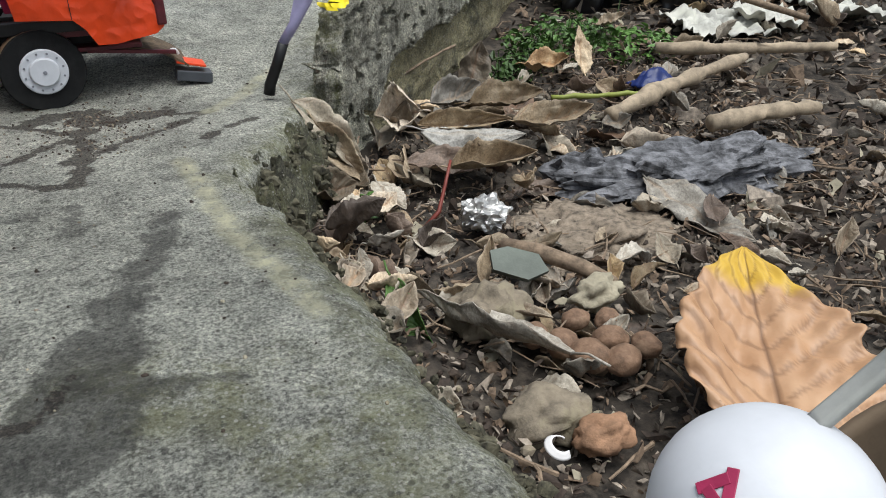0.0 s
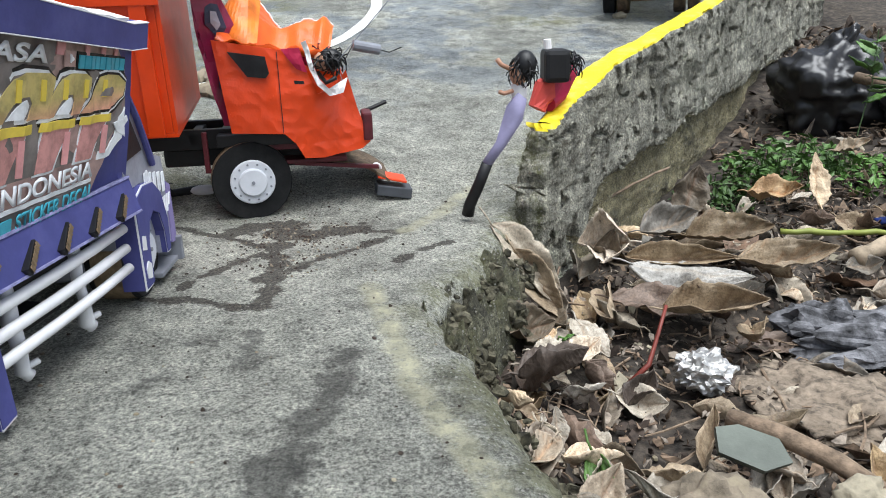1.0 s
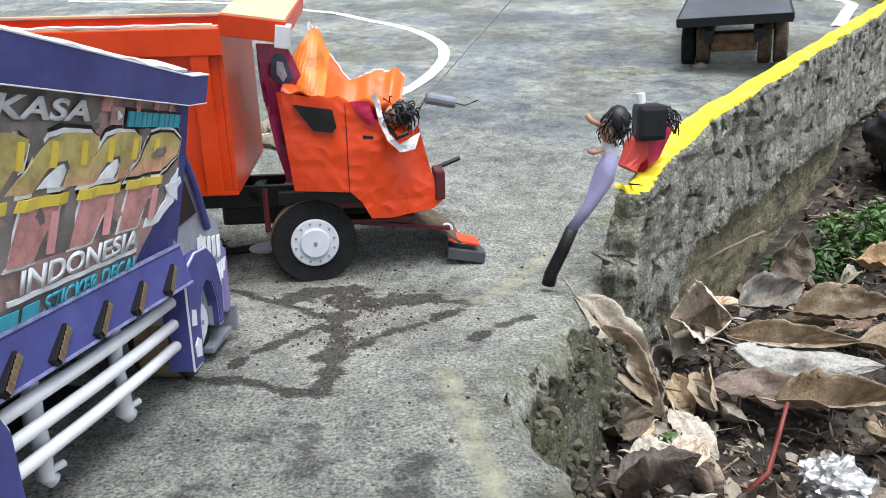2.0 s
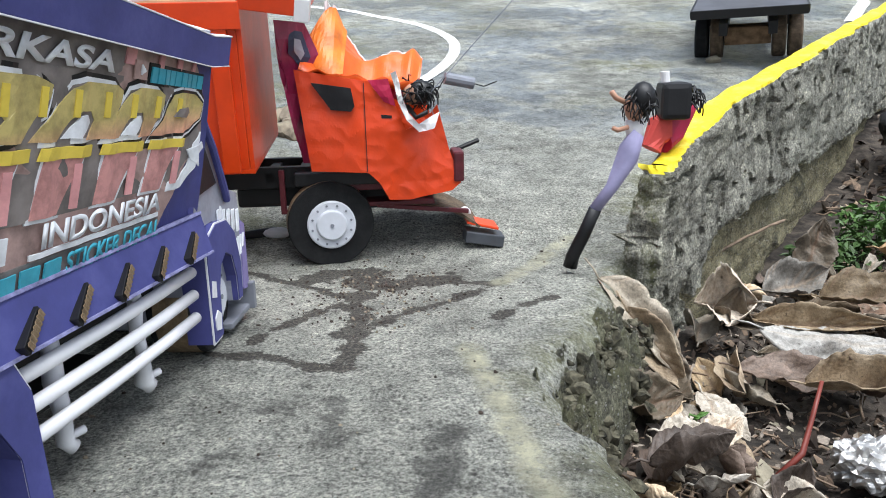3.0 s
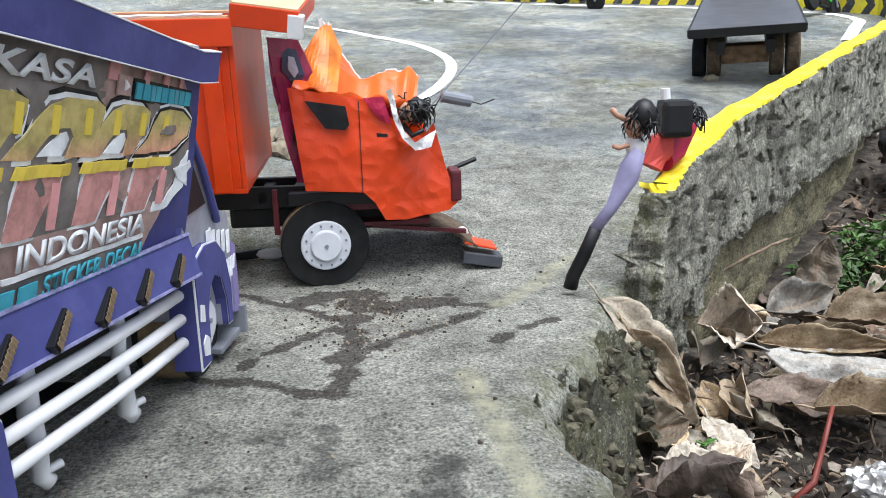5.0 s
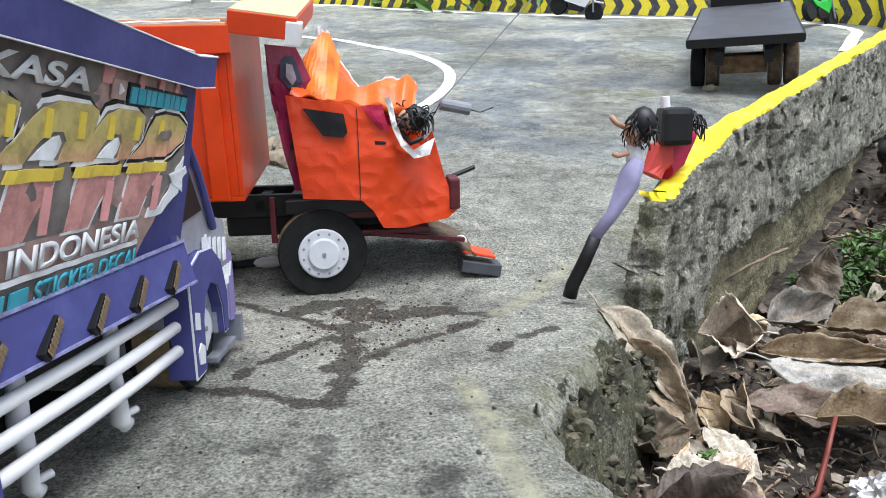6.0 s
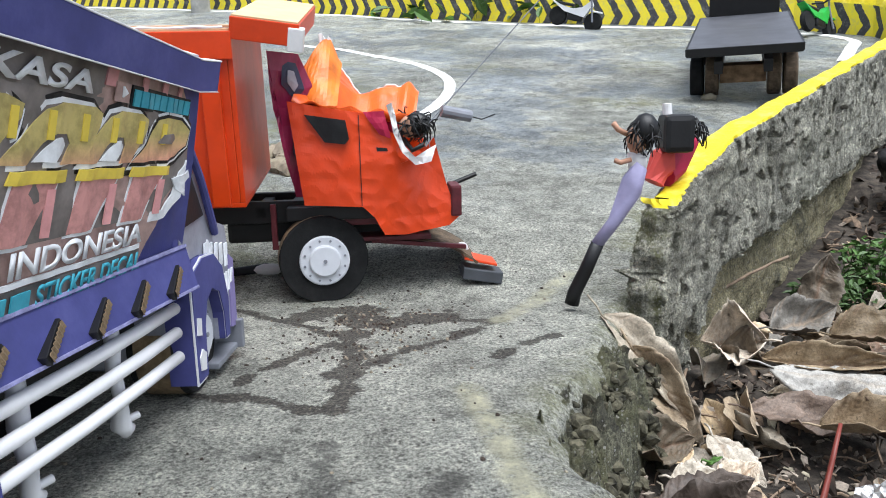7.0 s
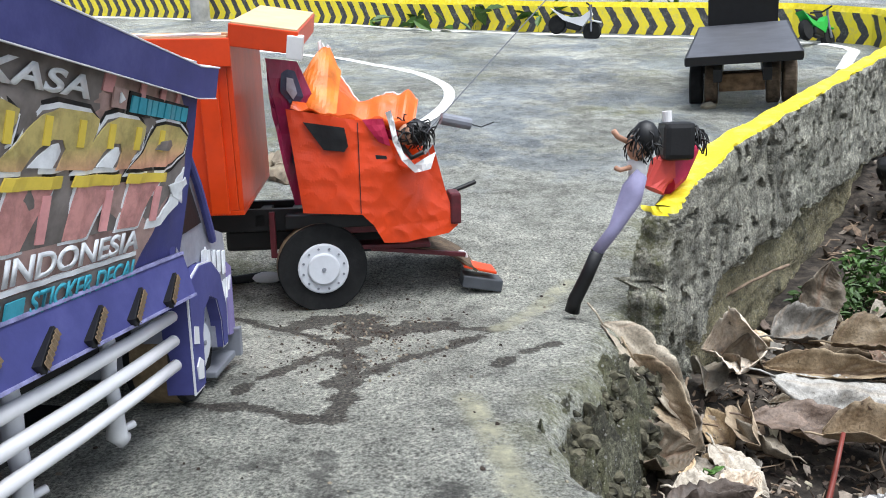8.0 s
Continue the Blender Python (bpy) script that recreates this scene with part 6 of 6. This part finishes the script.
stone("stone", (0.335, 0.262, -0.083), (0.026, 0.021, 0.022), ROCK, "mossy grey-brown stone in the soil", 1, 0.5)
stone("stone", (0.425, 0.262, -0.084), (0.023, 0.014, 0.013), PALE_ROCK, "pale angular stone in the litter", 2, 0.5, 20)
stone("stone", (0.33, 0.148, -0.09), (0.028, 0.02, 0.016), ROCK, "mossy stone beside the slab", 12, 0.4)
stone("stone", (0.352, 0.118, -0.088), (0.018, 0.013, 0.012), plain("brick_scrap", (0.3, 0.17, 0.1), 0.9, vary=0.25, scale=80, bumps=0.7), "brown brick fragment in the soil", 13, 0.35)
for i, (x, y, s) in enumerate(((0.395, 0.238, 0.011), (0.417, 0.231, 0.011), (0.37, 0.21, 0.014), (0.381, 0.19, 0.015), (0.405, 0.205, 0.013), (0.4, 0.178, 0.014), (0.357, 0.228, 0.012), (0.425, 0.19, 0.012))):
    stone("nut", (x, y, -0.094 + s * 0.6), (s * 1.0, s * 0.8, s * 0.76), NUT, "brown weathered nut lying in the soil", 20 + i, 0.1, 40 * i, "nuts", "nut")
mound = part("soil_mound", lump((0.09, 0.075, 0.02), 6, 0.5, 5, 3.5), plain("tan_soil", (0.25, 0.2, 0.15), 0.95, vary=0.4, scale=140, bumps=1.0, dirt=0.5, dirt_col=(0.1, 0.08, 0.06)), smooth=True)
mound.matrix_world = pose(0.505, 0.41, -0.118)
tagged(mound, "low mound of bare tan soil in the litter", "soil", kind="stuff")
slate = part("slate_shard", slab(((-0.028, -0.008), (-0.012, -0.016), (0.018, -0.014), (0.03, 0.002), (0.012, 0.016), (-0.022, 0.012)), 0, 0.006, 0), SLATE)
slate.matrix_world = pose(0.378, 0.308, -0.074, 128, 10, -24) @ Matrix.Diagonal((0.85, 1, 0.8, 1))
tagged(slate, "flat green-grey slate shard lying in the litter", "stone")
stick = part("stick", tube([(0.385, 0.352, -0.078), (0.405, 0.325, -0.074), (0.43, 0.295, -0.078), (0.445, 0.27, -0.084)], 0.0065, 10, wob=0.5), TWIG, smooth=True)
tagged(stick, "short grey-brown stick in the litter", "stick")
ash = part("charred_log", lump((0.15, 0.055, 0.035), 9, 0.5, 5, 2.4), CHAR, smooth=False)
ash.matrix_world = pose(0.68, 0.50, -0.108, 0, 0, 6)
tagged(ash, "charred crumbling log with grey ash", "log")
ash = part("charred_log", lump((0.045, 0.03, 0.022), 19, 0.5, 4, 2.4), CHAR, smooth=False)
ash.matrix_world = pose(0.56, 0.525, -0.098, 0, 0, -20)
tagged(ash, "small charred lump beside the log", "log")
for pts, r, lab in ((((0.66, 0.65, -0.075), (0.76, 0.69, -0.06), (0.85, 0.72, -0.052), (0.95, 0.76, -0.045)), 0.011, "peeling pale tan branch on the litter"),
                    (((0.78, 0.60, -0.085), (0.86, 0.605, -0.08), (0.95, 0.6, -0.08)), 0.012, "pale tan branch stump on the litter"),
                    (((0.86, 0.86, -0.045), (1.0, 0.8, -0.045), (1.12, 0.76, -0.045)), 0.009, "pale dry branch on the litter"),
                    (((0.95, 1.16, 0.06), (1.05, 1.0, 0.02), (1.15, 0.86, -0.02)), 0.008, "dark bare branch leaning on the heap"),
                    (((0.62, 0.74, -0.07), (0.7, 0.72, -0.07), (0.76, 0.71, -0.068)), 0.0035, "greenish yellow stem on the litter"),
                    (((0.40, 0.80, -0.05), (0.47, 0.845, -0.03), (0.53, 0.88, -0.018)), 0.0022, "thin straight twig against the wall"),
                    (((0.30, 0.545, -0.075), (0.305, 0.56, -0.05), (0.31, 0.565, -0.035)), 0.0018, "thin pale twig standing in the litter")):
    fine = [Vector(a).lerp(Vector(b), k / 5) + 0.003 * Vector((noise.noise(Vector(a) * 9 + Vector((k, 0, 0))), 0, noise.noise(Vector(b) * 9 + Vector((0, k, 0))))) for a, b in zip(pts, pts[1:]) for k in range(6)]
    tagged(part("branch", tube(fine, r, 10, taper=0.75, wob=0.6), plain("stem_green", (0.22, 0.25, 0.05), 0.6) if "greenish" in lab else (TWIG if r < 0.003 or "dark" in lab else plain("pale_branch", (0.34, 0.27, 0.19), 0.85, vary=0.25, scale=60, bumps=0.5)), smooth=True), lab, "branch")


def foil_bm():
    b = lump((0.023, 0.019, 0.016), 14, 0.4, 4, 3.0)
    for v in b.verts:
        v.co += 0.0012 * Vector((noise.noise(v.co * 120), noise.noise(v.co * 260 + Vector((5, 0, 0))), noise.noise(v.co * 260 + Vector((0, 7, 0)))))
    return b


foil = part("foil_ball", foil_bm(), FOIL)
foil.matrix_world = pose(0.398, 0.43, -0.082)
tagged(foil, "crumpled silver foil in the litter", "foil")
bm = tube([(0.33, 0.42, -0.088), (0.352, 0.428, -0.072), (0.362, 0.44, -0.052), (0.372, 0.452, -0.032)], 0.0026, 8, taper=0.5)
tagged(part("shoot", bm, plain("red_stem", (0.16, 0.03, 0.02), 0.5), smooth=True), "dark red shoot growing from the litter", "shoot")


def small_plant(name, at, height, n, size, lab, seed, spread=0.6):
    e = empty(name, pose(*at), lab, "plant")
    rp = random.Random(seed)
    part("stem", tube([(0, 0, 0), (0.1 * height, 0.04 * height, height * 0.5), (0.06 * height, 0, height)], 0.0011, 6, taper=0.7), GREEN, e)
    for i in range(n):
        a = i * 2.4 + rp.uniform(-0.3, 0.3)
        ob = part("leaf", leaf_bm(size * rp.uniform(0.8, 1.1), size * 0.5, 0.5, 0.3, 0.2, seed + i, 0.75, 7, 4), GREEN, e, smooth=True)
        h = height * (1 - 0.12 * i if n < 7 else rp.uniform(0.3, 1))
        ob.matrix_local = pose(0.06 * height, 0, h, 0, -15 + rp.uniform(-20, 20), math.degrees(a))
    return e


small_plant("seedling", (0.284, 0.447, -0.088), 0.032, 6, 0.012, "tiny pale green seedling in the litter", 51)
small_plant("weed", (0.93, 1.1, -0.03), 0.17, 12, 0.045, "tall green weed in front of the bags", 61)


def weeds(name, centre, radius, height, n, size, seed, lab):
    """A patch of low weeds: many little leaves on stems, joined as one growth."""
    rp = random.Random(seed)
    b = bmesh.new()
    vein = b.verts.layers.float.new("vein")
    for _ in range(n):
        a, r = rp.uniform(0, 6.28), radius * math.sqrt(rp.random())
        x, y = centre[0] + r * math.cos(a), centre[1] + r * 0.8 * math.sin(a)
        h = height * rp.uniform(0.25, 1.0) * (1 - 0.5 * r / radius)
        base_z = centre[2] if len(centre) > 2 else litter_z(x, y)
        s = size * rp.uniform(0.6, 1.2)
        m = pose(x, y, base_z + h, rp.gauss(0, 25), rp.gauss(0, 25), rp.uniform(0, 360))
        prof = ((-1, 0), (-0.3, 0.42), (0.35, 0.36), (1, 0), (0.35, -0.36), (-0.3, -0.42))
        vs = [b.verts.new(m @ Vector((px * s, py * s, 0.25 * s * abs(py) - 0.15 * s * px * px))) for px, py in prof]
        b.faces.new((vs[0], vs[1], vs[2], vs[3]))
        b.faces.new((vs[0], vs[3], vs[4], vs[5]))
        if rp.random() < 0.25:
            tube([(x, y, base_z - 0.01), (x + rp.uniform(-0.01, 0.01), y, base_z + h * 0.5), (x, y, base_z + h)], 0.0008, 4, b)
    ob = part(name, b, GREEN)
    return tagged(ob, lab, "weeds", kind="stuff")


weeds("weeds", (0.74, 0.98), 0.1, 0.085, 420, 0.010, 71, "low green weeds with small leaves beside the wall")
weeds("weeds", (0.86, 0.92), 0.09, 0.04, 220, 0.009, 72, "green creeping weeds over the litter")
weeds("weeds", (0.62, 0.93), 0.06, 0.05, 160, 0.009, 74, "green weeds at the foot of the wall")


def bag_bm(size, seed):
    b = lump(size, seed, 0.3, 5, 1.5)
    for v in b.verts:
        q = v.co * 34
        c = abs(noise.noise(q * 0.7 + Vector((seed, 0, 0)))) + 0.35 * abs(noise.noise(q * 2.4))
        v.co += v.co.normalized() * (0.006 - 0.02 * c)
    return b


for i, (x, y, z, s, lab) in enumerate(((0.96, 1.24, 0.03, (0.1, 0.09, 0.085), "crumpled shiny black rubbish bag on the litter"), (1.08, 1.15, 0.01, (0.085, 0.08, 0.07), "smaller black rubbish bag on the litter"))):
    bag = part("rubbish_bag", bag_bm(s, 3 + i), BAG, smooth=True)
    bag.matrix_world = pose(x, y, z)
    part("knot", lump((0.014, 0.012, 0.03), 5, 0.6, 3), BAG, bag, "twisted knot of the bag", smooth=True).matrix_local = pose(0.01, -0.01, s[2] * 0.95, 15, 10, 0)
    tagged(bag, lab, "rubbish bag", "rubbish bags")
cloth = part("plastic_sheet", sheet(lambda u, v: (0.2 * u - 0.1 + 0.02 * v, 0.13 * v - 0.06, 0.012 * noise.noise(Vector((u * 5, v * 5, 1))) + 0.006 * noise.noise(Vector((u * 16, v * 16, 4))) + 0.02 * u), 30, 24, 0.001), plain("dark_grey_plastic", (0.05, 0.055, 0.065), 0.35, spec=0.6), smooth=True)
cloth.matrix_world = pose(1.2, 1.2, 0.012, 8, 0, -20)
tagged(cloth, "crumpled dark grey plastic sheet on the litter", "plastic sheet")
for i, (x, y, r) in enumerate(((1.06, 0.97, 0.09), (1.2, 1.0, 0.09), (1.34, 0.98, 0.1))):
    rag = part("rag", sheet(lambda u, v: (r * 2 * (u - 0.5), r * 1.3 * (v - 0.5), 0.02 * noise.noise(Vector((u * 6 + i * 9, v * 6, 1))) + 0.012 * noise.noise(Vector((u * 15, v * 15, i * 5)))), 26, 20, 0.001), plain("dirty_white_cloth", (0.5, 0.49, 0.44), 0.8, vary=0.25, scale=40, bumps=0.4, dirt=0.5, dirt_col=(0.16, 0.17, 0.08)), smooth=True)
    rag.matrix_world = pose(x, y, litter_z(x, y) + 0.018, 10, 5, 40 * i)
    tagged(rag, "crumpled dirty white rag on the litter", "rag", "rags")
cap = part("blue_wrapper", sheet(lambda u, v: (0.07 * (u - 0.5), 0.045 * (v - 0.5), 0.022 * math.sin(u * 3.14) * math.sin(v * 3.14) + 0.008 * noise.noise(Vector((u * 7, v * 7, 2)))), 18, 14, 0.0008), plain("navy_wrapper", (0.008, 0.02, 0.11), 0.45), smooth=True)
cap.matrix_world = pose(0.785, 0.745, -0.068, 0, 0, 10)
tagged(cap, "crumpled navy blue wrapper on the litter", "wrapper")
bits = part("shell", sheet(lambda u, v: (0.009 * math.cos(4.6 * u) * (1 - 0.35 * v), 0.009 * math.sin(4.6 * u) * (1 - 0.35 * v), 0.004 * v), 14, 4, 0.0008), WHITE, smooth=True)
bits.matrix_world = pose(0.318, 0.112, -0.083, 20, 0, 40)
tagged(bits, "small white shell fragment in the soil", "shell")

# ---- white container standing beside the slab ----
can = empty("plastic_container", pose(0.270, -0.080, -0.109), "white plastic container with red printing and a loop handle", "container")
CAN_H, CAN_R = 0.176, 0.029
part("body", lathe([(0.0, 0.034), (0.004, CAN_R)] + [(CAN_H + CAN_R * math.sin(a * 0.157), max(0.001, CAN_R * math.cos(a * 0.157))) for a in range(11)], 48, "z"), plain("dull_white_plastic", (0.52, 0.53, 0.56), 0.5, vary=0.06, scale=30, bumps=0.1), can, smooth=True)
RIGHT = Vector((0.949, -0.316, 0))
BACK = Vector((0.316, 0.949, 0))
STRAP = ((0.0085, 0.026), (0.018, 0.0385), (0.0265, 0.05), (0.03, 0.0575), (0.027, 0.061), (0.02, 0.059))


def strap(u, v):
    """A flat strap that rises from the shoulder and bends back over itself."""
    k = min(4, int(u * 5))
    a, b = Vector(STRAP[k]), Vector(STRAP[k + 1])
    p = a.lerp(b, u * 5 - k)
    return RIGHT * p.x + BACK * (0.005 * (v - 0.5) + 0.006) + Vector((0, 0, CAN_H + p.y))


part("handle", sheet(strap, 30, 6, 0.003), plain("grey_white_strap", (0.4, 0.4, 0.37), 0.5), can, "grey-white strap handle", smooth=True)
part("opening", sheet(lambda u, v: RIGHT * (0.012 + 0.05 * u) + BACK * (0.012 + 0.012 * math.sin(3.14 * u)) + Vector((0, 0, CAN_H - 0.05 + 0.085 * v * (0.5 + 0.5 * u))), 12, 12, 0.003), plain("brown_inside", (0.14, 0.1, 0.065), 0.8), can, "dirty brown hollow under the strap", smooth=True)
lid = part("stopper", lump((0.009, 0.008, 0.009), 5, 0.2, 4), plain("grey_white_plastic", (0.5, 0.5, 0.52), 0.5), can, "whitish plastic stopper", smooth=True)
lid.matrix_local = Matrix.Translation(RIGHT * 0.036 - BACK * 0.002 + Vector((0, 0, CAN_H + 0.024)))
RED_PRINT = plain("red_print", (0.3, 0.02, 0.07), 0.5)
for turn, tip, lean in ((2, 36, 24), (-12, 30, -30), (0, 22, 70), (16, 18, 10)):
    mk = part("red_mark", boxes(((-0.0014, -0.004, 0), (0.0014, 0.004, 0.0005)), bevel=0.0002), RED_PRINT, can, "red printed mark")
    mk.matrix_local = pose(0, 0, CAN_H, 0, 0, -166 + 0.7 * turn) @ pose(0, 0, 0, 0, 90 - 24 - 0.7 * tip, 0) @ pose(0, 0, CAN_R, 0, 0, 90 + lean)

# ---- verge behind the far wall ----
weeds("verge_bushes", (-0.55, 3.75, 0.6), 0.35, 0.22, 900, 0.035, 81, "green leafy bushes behind the chevron wall")
weeds("verge_bushes", (0.6, 3.4, 0.42), 0.9, 0.16, 700, 0.04, 82, "green plants behind the chevron wall")
for x, y in ((-0.92, 3.45), (-0.5, 4.05)):
    tagged(part("post", tube([(x, y, 0.3), (x, y, 0.8), (x + 0.01, y, 1.3)], 0.04, 12, wob=0.15), plain("whitewashed_post", (0.6, 0.58, 0.54), 0.85, vary=0.2, scale=20, bumps=0.5, dirt=0.4), smooth=True), "whitewashed post behind the road", "post", "posts")
bm = bmesh.new()
for i in range(40):
    a = rc.uniform(0, 1)
    x, y = -0.15 + 0.22 * a + rc.gauss(0, 0.02), 1.12 + 0.1 * a + rc.gauss(0, 0.03)
    s = rc.uniform(0.008, 0.024)
    st = len(bm.verts)
    bmesh.ops.create_icosphere(bm, subdivisions=2, radius=1.0, matrix=pose(x, y, road_z(x, y) + s * 0.3, rc.uniform(0, 90), 0, 0) @ Matrix.Diagonal((s, s, s * 0.7, 1)))
    bm.verts.ensure_lookup_table()
    for v in bm.verts[st:]:
        v.co += Vector((1, 1, 1)) * 0.35 * s * noise.noise(v.co * 120)
tagged(part("rubble", bm, ROCK), "mossy rubble heap on the road behind the truck", "rubble", kind="stuff")
